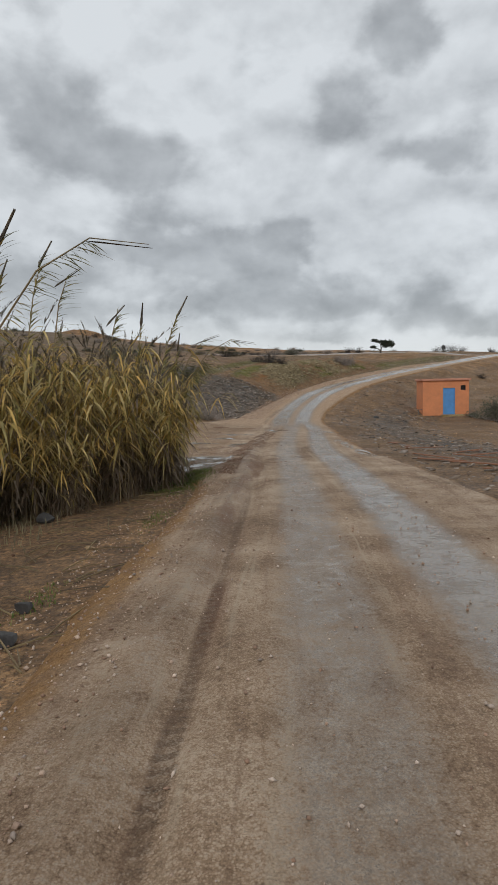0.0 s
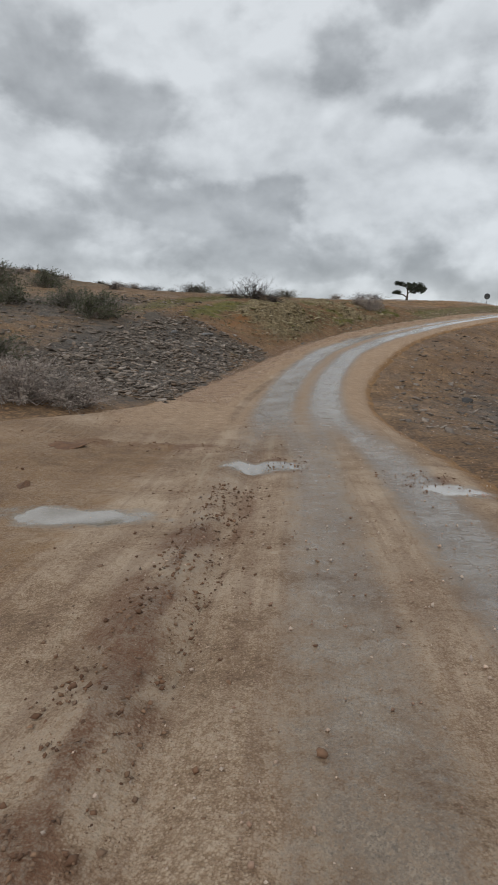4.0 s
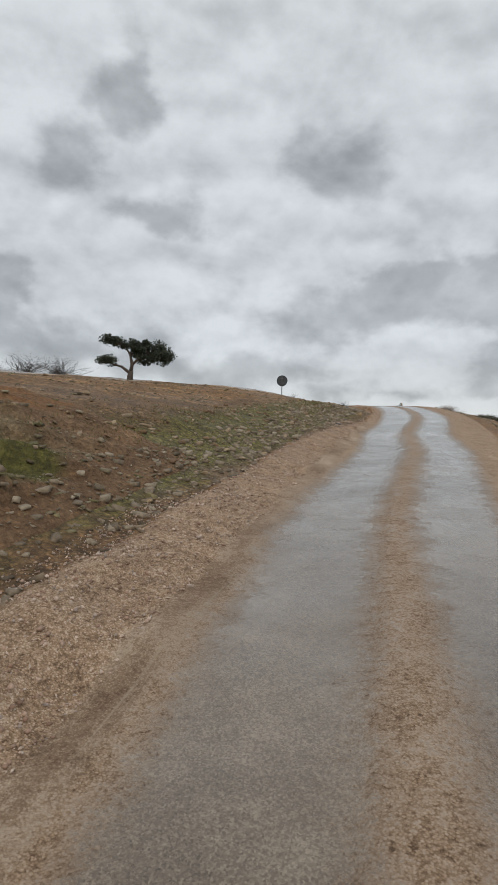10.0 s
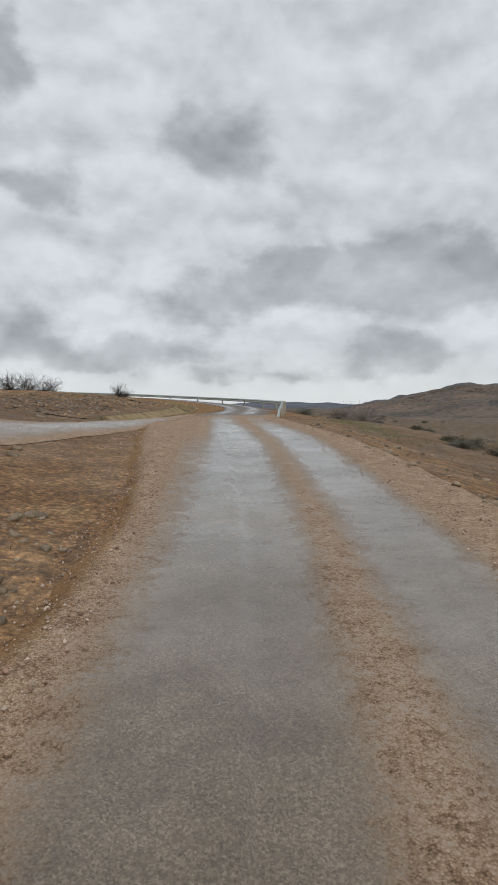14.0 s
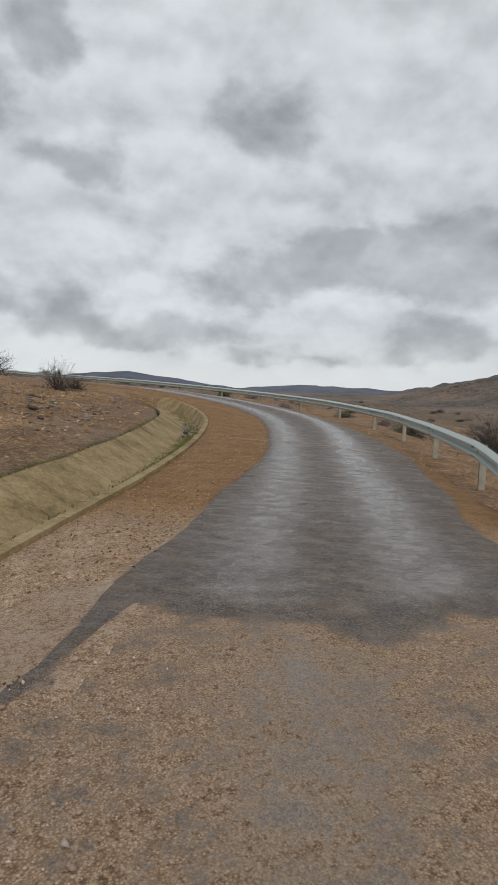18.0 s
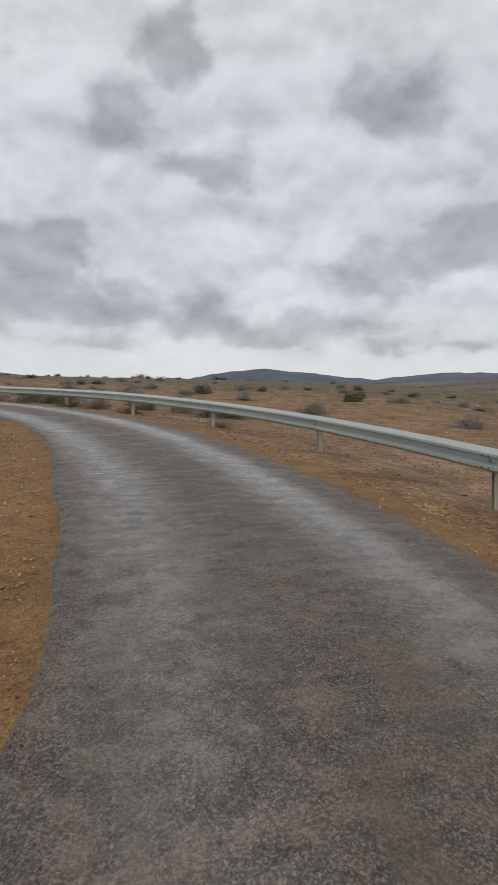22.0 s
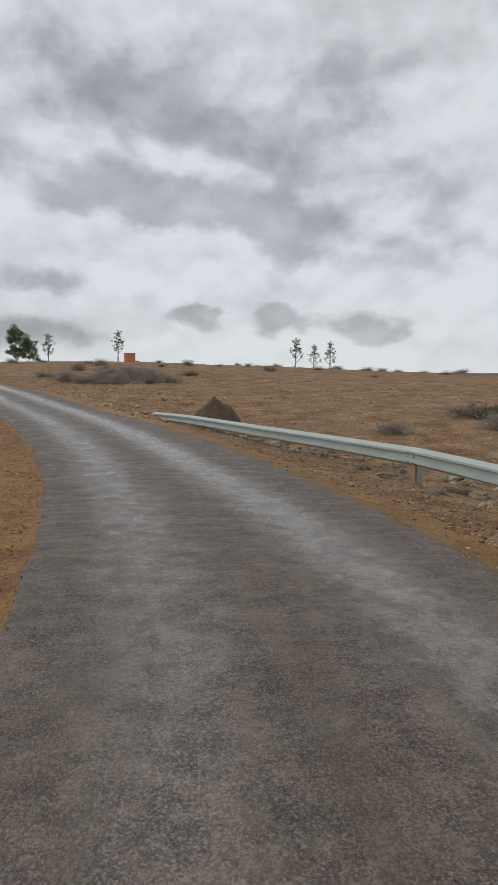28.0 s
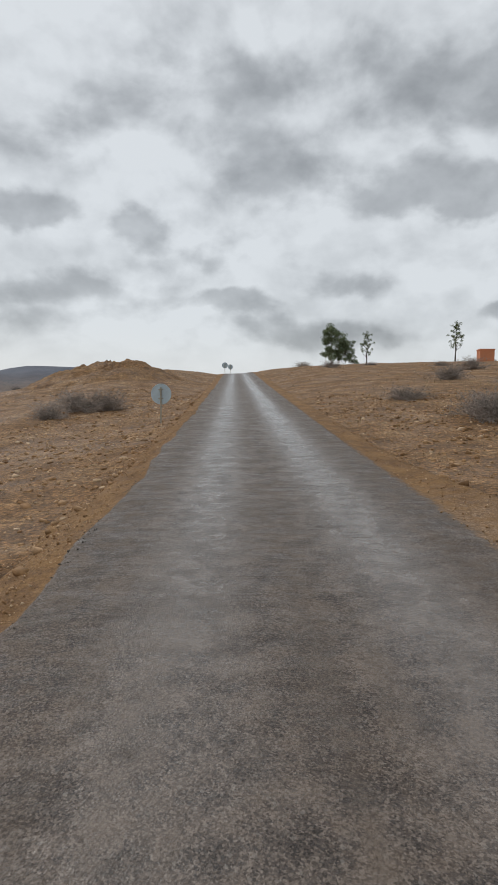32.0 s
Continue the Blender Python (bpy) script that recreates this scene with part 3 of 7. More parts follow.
POST_STEEL = plain("dull_steel", (0.36, 0.33, 0.265), 0.7, 0.1, 0.25, 6, 0.2)
BOLT_DARK = plain("weathered_bolt", (0.17, 0.17, 0.16), 0.6, 0.6, 0.3, 20, 0.2)
cs = Surface("stained_concrete", 0.92)
cs_v = cs.math("ADD", cs.math("MULTIPLY", cs.noise(1.6, 6, 0.65), 0.6), cs.math("MULTIPLY", cs.noise(14, 5, 0.7), 0.4))
cs.color(cs.ramp(cs_v, (0.34, (0.110, 0.082, 0.030)), (0.46, (0.235, 0.165, 0.072)), (0.56, (0.335, 0.245, 0.120)), (0.72, (0.45, 0.36, 0.215))))
cs.bump(cs_v, 0.8, 0.02)
CONCRETE = cs.mat
HUT_PAINT = plain("orange_plaster", (0.62, 0.235, 0.105), 0.85, 0, 0.16, 2.5, 0.4)
HUT_ROOF = plain("roof_render", (0.50, 0.23, 0.15), 0.9, 0, 0.3, 3, 0.4)
BLUE_PAINT = plain("blue_door_paint", (0.085, 0.26, 0.56), 0.55, 0, 0.15, 4, 0.1)
# near-black colour for solid panels, in place of a dark inside
PAINTED_SHADE = plain("painted_shade", (0.02, 0.018, 0.017), 0.9)
SIGN_BACK = plain("sign_back", (0.055, 0.058, 0.060), 0.55, 0.2, 0.2, 5, 0.1)
SIGN_GREY = plain("grey_sign_back", (0.46, 0.55, 0.60), 0.5, 0.1, 0.15, 5, 0.1)
WHITE_PAINT = plain("worn_white_paint", (0.40, 0.38, 0.345), 0.8, 0, 0.35, 14, 0.3)
SOIL_DARK = plain("dark_spoil", (0.098, 0.066, 0.045), 0.95, 0, 0.4, 6, 0.9)
SOIL_RED = plain("red_mud", (0.150, 0.078, 0.042), 0.85, 0, 0.6, 11, 1.0)
WALL_PALE = plain("pale_render", (0.42, 0.36, 0.30), 0.9, 0, 0.2, 1.0, 0.2)
WALL_TAN = plain("tan_render", (0.38, 0.24, 0.13), 0.9, 0, 0.2, 1.0, 0.2)
WALL_BROWN = plain("brown_masonry", (0.16, 0.115, 0.085), 0.9, 0, 0.3, 1.0, 0.3)
WALL_ORANGE = plain("orange_render", (0.56, 0.22, 0.11), 0.9, 0, 0.15, 1.0, 0.2)


# ---- the road's line and the lie of the land ----
def curve_points(step):
    """The reference line, resampled: stations, places and left-hand normals."""
    xyz = np.array([LINE_X, LINE_Y, LINE_Z]).T
    k = np.arange(len(xyz))
    u = np.arange(0, len(xyz) - 1, step / 6.0)
    i = np.clip(u.astype(int), 0, len(xyz) - 2)
    f = (u - i)[:, None]
    at = lambda j: xyz[np.clip(j, 0, len(xyz) - 1)]
    p0, p1, p2, p3 = at(i - 1), at(i), at(i + 1), at(i + 2)
    p = 0.5 * (2 * p1 + (p2 - p0) * f + (2 * p0 - 5 * p1 + 4 * p2 - p3) * f**2 + (3 * p1 - p0 - 3 * p2 + p3) * f**3)
    tan = np.gradient(p[:, :2], axis=0)
    tan /= np.linalg.norm(tan, axis=1)[:, None]
    return -30 + u * 6.0, p, np.stack([-tan[:, 1], tan[:, 0]], 1)


ST, LINE, NORMAL = curve_points(2.0)
ST_F, LINE_F, NORMAL_F = curve_points(0.25)

# height above the road at these distances from the reference line, station by station
OUT = [1.2, 3, 5, 8, 14, 30, 70, 180]
LEFT = {
    -30: (0, -.15, -.4, -.3, .2, 1.0, 2, 4), 8: (0, -.15, -.35, -.2, .2, 1.2, 3, 6), 20: (0, -.02, 0, .2, .6, 2.2, 4, 7),
    34: (0, .05, .3, .8, 1.9, 4.0, 6.0, 10), 44: (.03, .1, .85, 1.9, 3.0, 4.5, 6.6, 10.5), 54: (.03, .12, 1.55, 2.4, 2.9, 4.0, 5.7, 9.5),
    65: (.03, .3, 1.2, 1.8, 2.3, 2.9, 4.4, 7), 76: (.05, .55, .85, 1.3, 1.7, 2.1, 2.6, 4), 86: (.1, .5, .75, 1.2, 1.8, 2.2, 2.5, 3),
    97: (.02, .1, .2, .9, 1.2, 1.5, 1.7, 2), 110: (0, -.04, .10, .55, 1.0, 1.3, 1.5, 1.5), 130: (0, -.06, .22, .75, 1.2, 1.25, 1.1, 1),
    145: (0, .02, .1, .25, .3, .3, .4, .5), 190: (0, 0, 0, .05, .1, .1, .2, .5), 208: (0, -.1, -.3, -.5, -.8, -1.4, -2, -3),
    232: (0, -.35, -.75, -.9, -1.6, -3.2, -5, -6), 262: (0, -.1, .4, .9, .3, -2.6, -5, -6), 300: (0, .1, .3, .4, .2, -1.5, -4, -6),
}
RIGHT = {
    -30: (0, 0, -.05, -.1, -.3, -.5, -.5, 1), 20: (0, 0, -.06, -.2, -.5, -.8, -.4, 2), 35: (0, -.06, -.3, -.7, -1.1, -1.0, .2, 4),
    46: (0, -.25, -.95, -1.6, -1.85, -1.2, .8, 4), 60: (.05, -.1, -1.0, -1.9, -2.3, -1.6, .2, 2), 80: (.1, .15, -.5, -1.5, -2.6, -3, -2.5, -3),
    95: (0, .1, -.3, -1.0, -2.1, -3.5, -4.5, -6), 113: (0, .02, -.1, -.15, -.8, -2.5, -6, -9), 130: (0, -.06, -.3, -1.0, -2.2, -5, -9, -11),
    150: (0, -.05, -.24, -.6, -1.2, -2.0, -2.4, -2), 170: (0, -.03, -.09, -.35, -.5, .1, 1.8, 7), 190: (0, -.04, -.25, -.5, -.3, .6, 2.4, 9),
    203: (0, -.05, -.30, -.4, -.05, .7, 2.2, 8), 208: (0, -.05, -.38, -.22, .1, .9, 2.2, 8), 213: (0, -.02, -.10, .05, .3, 1.0, 2.1, 7), 230: (0, 0, .1, .3, .6, 1.2, 1.8, 5), 262: (0, .2, .55, .9, 1.1, 1.5, 1.8, 2), 300: (0, .25, .5, .7, 1.0, 1.5, 1.6, 1.5),
}


def profile(table):
    keys = sorted(table)
    rows = np.array([table[k] for k in keys], float)
    return np.stack([np.interp(ST, keys, rows[:, j]) for j in range(rows.shape[1])], 1)


PROF_L, PROF_R = profile(LEFT), profile(RIGHT)


def bell(x, y, cx, cy, sx, sy, turn, h):
    c, s = math.cos(radians(turn)), math.sin(radians(turn))
    u, v = (x - cx) * c + (y - cy) * s, (y - cy) * c - (x - cx) * s
    return h * np.exp(-((u / sx) ** 2 + (v / sy) ** 2))


def far_land(x, y):
    """The wide lie of the land, in metres above the start of the road."""
    z = 8.0 + 0 * x
    z = z + bell(x, y, -140, 470, 260, 190, 0, 22) + bell(x, y, -330, 180, 150, 260, 0, 5) - bell(x, y, -230, -60, 230, 150, 0, 8)
    z = z - bell(x, y, 330, 150, 220, 420, 0, 17)
    for cx, cy, sx, sy, turn, h in (
        (760, 560, 150, 330, -35, 23), (980, 690, 120, 200, -20, 33), (1150, 420, 200, 300, -15, 40), (620, 760, 130, 160, 20, 8),
        (1500, 1900, 330, 700, -40, 52), (2000, 1500, 300, 500, -35, 75), (900, 2300, 330, 260, -15, 84), (1320, 2500, 300, 250, -25, 46),
        (500, 2900, 500, 240, -8, 42), (-1500, -700, 420, 300, 30, 70), (-1900, -250, 300, 240, 10, 40), (-1100, -1200, 420, 300, 20, 90),
        (1800, -300, 400, 500, 0, 45), (-1400, 1900, 700, 300, 30, 40),
    ):
        z = z + bell(x, y, cx, cy, sx, sy, turn, h)
    return z


def fbm(x, y, freq, seed, octaves=3):
    """Smooth value noise on the plane, about -1 to 1."""
    out, amp, tot = np.zeros_like(x), 1.0, 0.0
    for o in range(octaves):
        rng = np.random.RandomState(seed + o)
        tab = rng.uniform(-1, 1, (256, 256))
        u, v = x * freq + 17.3 * o, y * freq + 9.1 * o
        i, j = np.floor(u).astype(int), np.floor(v).astype(int)
        f, h = u - i, v - j
        f, h = f * f * (3 - 2 * f), h * h * (3 - 2 * h)
        a, b, c, d = tab[i % 256, j % 256], tab[(i + 1) % 256, j % 256], tab[i % 256, (j + 1) % 256], tab[(i + 1) % 256, (j + 1) % 256]
        out += amp * ((a * (1 - f) + b * f) * (1 - h) + (c * (1 - f) + d * f) * h)
        tot += amp
        amp, freq = amp * 0.5, freq * 2.03
    return out / tot


def smooth(v, a, b):
    t = np.clip((v - a) / (b - a), 0, 1)
    return t * t * (3 - 2 * t)


def land(x, y, rough=True, ditch=True):
    """Height of the ground, and the station and side distance of the nearest stretch of road."""
    x, y = np.asarray(x, float).ravel(), np.asarray(y, float).ravel()
    num, den = np.zeros_like(x), np.zeros_like(x)
    best, near_s, near_d = np.full_like(x, 1e18), np.zeros_like(x), np.zeros_like(x)
    tang = np.stack([NORMAL[:, 1], -NORMAL[:, 0]], 1)
    for i in range(len(ST)):
        ox, oy = x - LINE[i, 0], y - LINE[i, 1]
        lat = ox * NORMAL[i, 0] + oy * NORMAL[i, 1]
        run = ox * tang[i, 0] + oy * tang[i, 1]
        d2 = lat * lat + run * run
        dist = np.sqrt(d2)
        h = np.where(lat >= 0, np.interp(dist, OUT, PROF_L[i]), np.interp(dist, OUT, PROF_R[i]))
        grade = (LINE[min(i + 1, len(ST) - 1), 2] - LINE[max(i - 1, 0), 2]) / 4.0
        w = 1.0 / (d2 + 0.6) ** 3
        num += w * (LINE[i, 2] + np.clip(run, -2, 2) * grade + h)
        den += w
        hit = d2 < best
        best[hit], near_s[hit], near_d[hit] = d2[hit], ST[i] + np.clip(run[hit], -1.2, 1.2), lat[hit]
    side = np.sign(near_d) * np.sqrt(best)
    away = np.sqrt(best)
    k = smooth(away, 60, 260)
    z = (num / den) * (1 - k) + far_land(x, y) * k
    # mounds: mud by the ford, the cut at the end of the straight
    z += 0.35 * np.exp(-((near_s - 25) / 4.5) ** 2 - ((side - 6.5) / 1.8) ** 2) * (away < 12)
    z += bell(x, y, -150, 165, 75, 65, 0, 3.5) + bell(x, y, -28, 85, 17, 19, 0, 2.7)
    # washed-out gully below the end of the rail
    z -= 0.40 * np.exp(-((near_s - 203.0) / 3.2) ** 2 - ((side + 5.7) / 0.75) ** 2) * (away < 9)
    # bed of the lined ditch
    if ditch:
        z -= 0.85 * smooth(near_s, 106.6, 108.2) * (1 - smooth(near_s, 140, 143)) * smooth(side, 2.1, 2.45) * (1 - smooth(side, 4.6, 5.2)) * (away < 6)
    if rough:
        off = smooth(away, 2.6, 6)
        z += off * (0.10 * fbm(x, y, 0.45, 5) + 0.05 * fbm(x, y, 1.7, 9, 2)) + smooth(away, 12, 40) * 0.35 * fbm(x, y, 0.07, 3)
        z += smooth(away, 250, 800) * 9 * fbm(x, y, 0.009, 21, 5) + smooth(away, 600, 1400) * 24 * fbm(x, y, 0.0042, 25, 4)
        # ledges of rock in the cutting on the hill side
        ledge = np.exp(-((near_s - 56) / 11) ** 2) * smooth(side, 2.8, 3.6) * (1 - smooth(side, 6.5, 8.5))
        z += ledge * 0.16 * fbm(x * 0.6 + y * 1.5, y * 2.4 - x * 1.1, 1.0, 31, 3)
        z -= 0.06 * (1 - smooth(away, 2.2, 3.4))
    return z, near_s, side


def surface(x, y):
    """Height on which things stand: the ground, the ditch's bed and its bank."""
    z, s, d = land(x, y)
    flat_z, _, _ = land(x, y, True, False)
    lined = (s > 107.6) & (s < 141)
    z = np.where(lined & (d > 2.45) & (d < 3.2), np.interp(s, ST_F, LINE_F[:, 2]) - 0.30 - 0.01 * np.maximum(0, s - 128), z)
    z = np.where((s > 106) & (s < 143) & (d >= 3.9) & (d < 5.6), flat_z + 0.02, z)
    return z, s, d


def road_point(s, d):
    """The plan place at station s, d metres to the left of the line."""
    i = np.clip((np.asarray(s, float) + 30) / 0.25, 0, len(ST_F) - 1.001)
    j = i.astype(int)
    f = (i - j)[..., None]
    p = LINE_F[j, :2] * (1 - f) + LINE_F[j + 1, :2] * f
    n = NORMAL_F[j] * (1 - f) + NORMAL_F[j + 1] * f
    return p + n * np.asarray(d, float)[..., None]


def place(s, d):
    """A point on the ground at station s, d metres left of the line."""
    x, y = road_point(np.array([float(s)]), np.array([float(d)]))[0]
    return float(x), float(y), float(land([x], [y])[0][0])


def heading(s):
    """Degrees by which the road at s is turned to the left of north."""
    i = int(np.clip((s + 30) / 0.25, 0, len(ST_F) - 1))
    return math.degrees(math.atan2(NORMAL_F[i, 1], NORMAL_F[i, 0])) - 180


def sheet(name, pts, nu, nv, material, **attrs):
    """A grid of nu x nv points as one mesh with float attributes."""
    idx = np.arange(nu * nv).reshape(nu, nv)
    quads = np.stack([idx[:-1, :-1], idx[1:, :-1], idx[1:, 1:], idx[:-1, 1:]], -1).reshape(-1, 4)
    me = bpy.data.meshes.new(name)
    me.vertices.add(len(pts))
    me.vertices.foreach_set("co", np.asarray(pts, np.float32).ravel())
    me.loops.add(quads.size)
    me.loops.foreach_set("vertex_index", quads.ravel().astype(np.int32))
    me.polygons.add(len(quads))
    me.polygons.foreach_set("loop_start", np.arange(0, quads.size, 4, dtype=np.int32))
    me.update(calc_edges=True)
    me.polygons.foreach_set("use_smooth", np.ones(len(quads), bool))
    for k, v in attrs.items():  # noqa
        a = me.attributes.new(k, "FLOAT", "POINT")
        a.data.foreach_set("value", np.asarray(v, np.float32).ravel())
    me.materials.append(material)
    return new(name, me)


def axis(lo, hi, step, reach, grow=1.058):
    """Even steps between lo and hi, growing beyond."""
    mid = list(np.arange(lo, hi + step / 2, step))
    a, b, w = [lo], [hi], step
    while b[-1] < reach:
        w *= grow
        a.append(a[-1] - w), b.append(b[-1] + w)
    return np.array(a[:0:-1] + mid + b[1:])


gx, gy = axis(-30, 75, 0.42, 4300), axis(-8, 178, 0.42, 4300)
GX, GY = np.meshgrid(gx, gy, indexing="ij")
gz, gs, gd = land(GX, GY)
ga = np.abs(gd)
lobe = lambda s0, ws, d0, wd: np.exp(-((gs - s0) / ws) ** 2 - ((gd - d0) / wd) ** 2)
orange_a = np.where(gd > 0, 0.5 * (1 - smooth(gd, 1.7, 2.5)) * (1 - 0.7 * smooth(gs, 60, 70) * (1 - smooth(gs, 90, 98))), (0.35 + 0.4 * smooth(gs, 66, 80)) * (1 - smooth(ga, 3.5, 6))) * smooth(gs, 26, 40) + smooth(gs, 112, 125) * (0.9 - 0.45 * smooth(ga, 2.8, 5) * (gd < 0) * (1 - smooth(gs, 196, 208))) * (1 - smooth(ga, 16, 60)) + 0.30 * smooth(GY.ravel(), 90, 165) * (1 - smooth(ga, 50, 95)) + lobe(5, 7, 2.0, 1.3) * 0.45 + lobe(47, 6, 7.4, 1.2) * 0.5 + lobe(94, 7, 2.6, 2.6) * 0.7 + 0.75 * lobe(80, 15, 7.5, 4)
slate_a = 0.6 * lobe(45, 6, 11, 3.0) + 1.2 * lobe(40.5, 6, 5.2, 2.4) + 0.55 * lobe(56, 8, 4.6, 1.2) + 0.2 * lobe(35, 14, 12, 6) + 0.5 * lobe(44, 14, -6, 3) + 0.4 * lobe(20, 14, -6.5, 3) + 0.2 * lobe(118, 14, 8, 3.5) + 0.15 * lobe(26, 14, -6, 4)
moss_a = 0.15 * lobe(9, 4, 2.6, 0.9) + 0.55 * lobe(71, 12, 2.9, 0.9) + 0.7 * lobe(51, 8, 8.8, 1.1) + 0.7 * lobe(56, 8, 3.9, 1.1) + 0.45 * lobe(76, 9, 3.4, 1.4) + 0.25 * lobe(66, 14, 10, 5) + 0.9 * lobe(13, 2.2, 2.2, 0.8) + 0.75 * lobe(84, 7, 3.0, 1.3) + 0.5 * lobe(38, 6, 14, 5) + 0.5 * lobe(108, 10, -6, 2) + 0.5 * lobe(20, 10, 12, 5)
stub_a = smooth(ga, 12, 30) * 0.62
# the range attribute brings in the painted blue haze beyond 1000 m
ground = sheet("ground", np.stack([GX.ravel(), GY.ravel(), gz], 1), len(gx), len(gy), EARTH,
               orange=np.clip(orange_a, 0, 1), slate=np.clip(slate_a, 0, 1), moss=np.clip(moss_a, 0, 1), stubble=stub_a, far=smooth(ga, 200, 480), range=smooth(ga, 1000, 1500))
tagged(ground, "stony reddish-brown earth with slate rubble and patches of moss", "ground", kind="structure")

hx_, hy_ = (v.ravel() for v in np.meshgrid(np.arange(430, 1330, 8.0), np.arange(260, 1130, 8.0), indexing="ij"))
hz_ = land(hx_, hy_)[0]
gully = np.abs(fbm(hx_ * 0.9 + hy_ * 0.4, hy_ * 0.9 - hx_ * 0.4, 0.011, 83, 4))
high_ = np.clip((hz_ - 4) / 25, 0, 1)
hz_ = hz_ + 1.0 + high_ * (2 - 22 * gully) + high_ * 3 * fbm(hx_, hy_, 0.05, 87, 3)
edge_ = np.minimum(np.minimum(smooth(hx_, 430, 520), 1 - smooth(hx_, 1240, 1320)), np.minimum(smooth(hy_, 260, 350), 1 - smooth(hy_, 1040, 1120)))
hz_ -= 14 * (1 - edge_)
# range here puts the blue haze colour on the hill's farther side
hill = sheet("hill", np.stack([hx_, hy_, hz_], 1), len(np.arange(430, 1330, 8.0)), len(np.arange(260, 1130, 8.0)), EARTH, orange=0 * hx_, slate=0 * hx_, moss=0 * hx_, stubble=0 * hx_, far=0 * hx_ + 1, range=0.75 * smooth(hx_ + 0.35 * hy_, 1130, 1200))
tagged(hill, "far brown hill with gullies and dark scrub, its farther side tinted haze-blue", "hill", kind="structure")

# the road: one strip, with ruts, ridges and a ragged asphalt edge
LANE = {"s": [-30, 11, 14, 18, 30, 35, 40, 44, 62, 72, 80, 92, 98, 106, 109, 113, 120, 128, 140, 144, 160, 170, 180, 200, 207, 217, 224, 330],
        "left": [1.6, 1.7, 2.6, 5.0, 6.0, 3.6, 2.9, 2.75, 2.3, 2.1, 1.5, 1.3, 1.9, 2.4, 2.32, 2.32, 2.32, 2.32, 2.32, 2.0, 1.8, 1.9, 2.0, 2.0, 1.9, 1.9, 1.9, 1.9],
        "right": [-3.4, -3.4, -3.3, -3.2, -2.8, -2.4, -2.2, -2.2, -2.4, -2.5, -2.6, -3.0, -3.2, -2.9, -2.8, -2.8, -2.8, -3.0, -3.3, -3.4, -3.5, -3.5, -3.6, -3.4, -3.7, -4.2, -2.9, -2.6],
        "edge_r": [-2.3] * 16 + [-2.35, -2.3, -2.4, -2.45, -2.5, -2.5, -2.6, -2.4, -2.2, -2.1, -2.05, -2.05]}
EDGE = {"s": [111, 113, 116, 119, 122, 126, 132, 145, 150, 158.5, 161, 165, 168, 173, 177, 183, 189, 205, 330], "d": [1.5, 1.26, 1.05, .87, .63, .57, .5, .6, .39, .36, .52, .62, .28, .36, .57, .72, .88, 1.2, 1.18]}
NV = 90
rs = np.repeat(ST_F, NV)
q = np.tile(np.linspace(0, 1, NV), len(ST_F))
lane = {k: np.interp(rs, LANE["s"], v) for k, v in LANE.items() if k != "s"}
lane["edge_l"] = np.interp(rs, EDGE["s"], EDGE["d"]) + 0.11 * fbm(rs * 0.9, 0 * rs, 1.0, 91, 5)
rd = lane["left"] * (1 - q) + lane["right"] * q
rp = road_point(rs, rd)
rz, _, _ = land(rp[:, 0], rp[:, 1], False, False)
hump = lambda d0, w: np.exp(-((rd - d0) / w) ** 2)
seg_mud = 1 - smooth(rs, 28, 37)
seg_asph = smooth(rs + 0.55 * fbm(rd * 1.6, rs * 0.4, 1.0, 51, 4) + 1.6 * smooth(rd, 0.9, 1.3), 113.1, 114.0)
seg_grav = (1 - seg_mud) * (1 - seg_asph)
soft_r = 0.8 + 0.5 * smooth(rs, 218, 226)
edge_in = np.minimum((lane["edge_l"] - rd) * 5.0, (rd - lane["edge_r"]) * soft_r)
asph = np.clip(0.5 + edge_in, 0, 1) * seg_asph
for s0, d0, ls, ld in ((113.1, -0.1, 0.5, 0.3), (115.3, 1.5, 1.2, 0.45), (116.6, -2.3, 1.5, 0.5), (119.5, -2.5, 1.6, 0.4)):
    asph *= 1 - 0.75 * np.exp(-(((rs - s0) / ls) ** 2 + ((rd - d0) / ld) ** 2))
asph = np.maximum(asph, 0.47 * smooth(rs, 107.5, 111.5) * (1 - smooth(rs, 114, 115)) * smooth(rd, -2.4, -1.6) * (1 - smooth(rd, 1.1, 1.6)))
dirt = smooth(rs, 112.5, 120)
dirt *= 1 - 0.40 * smooth(rs, 190, 198) * (1 - smooth(rs, 204, 210)) * (rd < -1.5)
dirt *= 1 - 0.50 * smooth(rs, 203, 208) * (1 - smooth(rs, 220, 226)) * (rd < 0)
dirt = np.maximum(dirt, 0.5 * smooth(rs, 13, 16) * (1 - smooth(rs, 30, 34)) * smooth(rd, 1.3, 2.0))
dirt = np.maximum(dirt, 0.62 * smooth(rd, 0.95, 1.35) * (1 - smooth(rs, 9, 13)))
dirt = np.maximum(dirt, 0.75 * (1 - smooth(np.minimum(q, 1 - q), 0.02, 0.13)) * (1 - seg_asph))
ridge = np.interp(rs, [34, 37, 42, 48, 58, 66, 72, 76, 83, 90, 99, 106, 112], [-.3, -.27, -.02, .25, -.32, -.05, -.3, -.1, -.48, -.65, -.95, -.85, -.8])
fade = 1 - 0.28 * smooth(rs, 100, 106) - 0.22 * smooth(rs, 107.5, 111)
wet = seg_grav * fade * (1.0 * np.exp(-np.abs((rd - ridge - 0.62) / 0.52) ** 3) + 0.95 * fade * np.exp(-np.abs((rd - ridge + 0.62) / 0.50) ** 3))
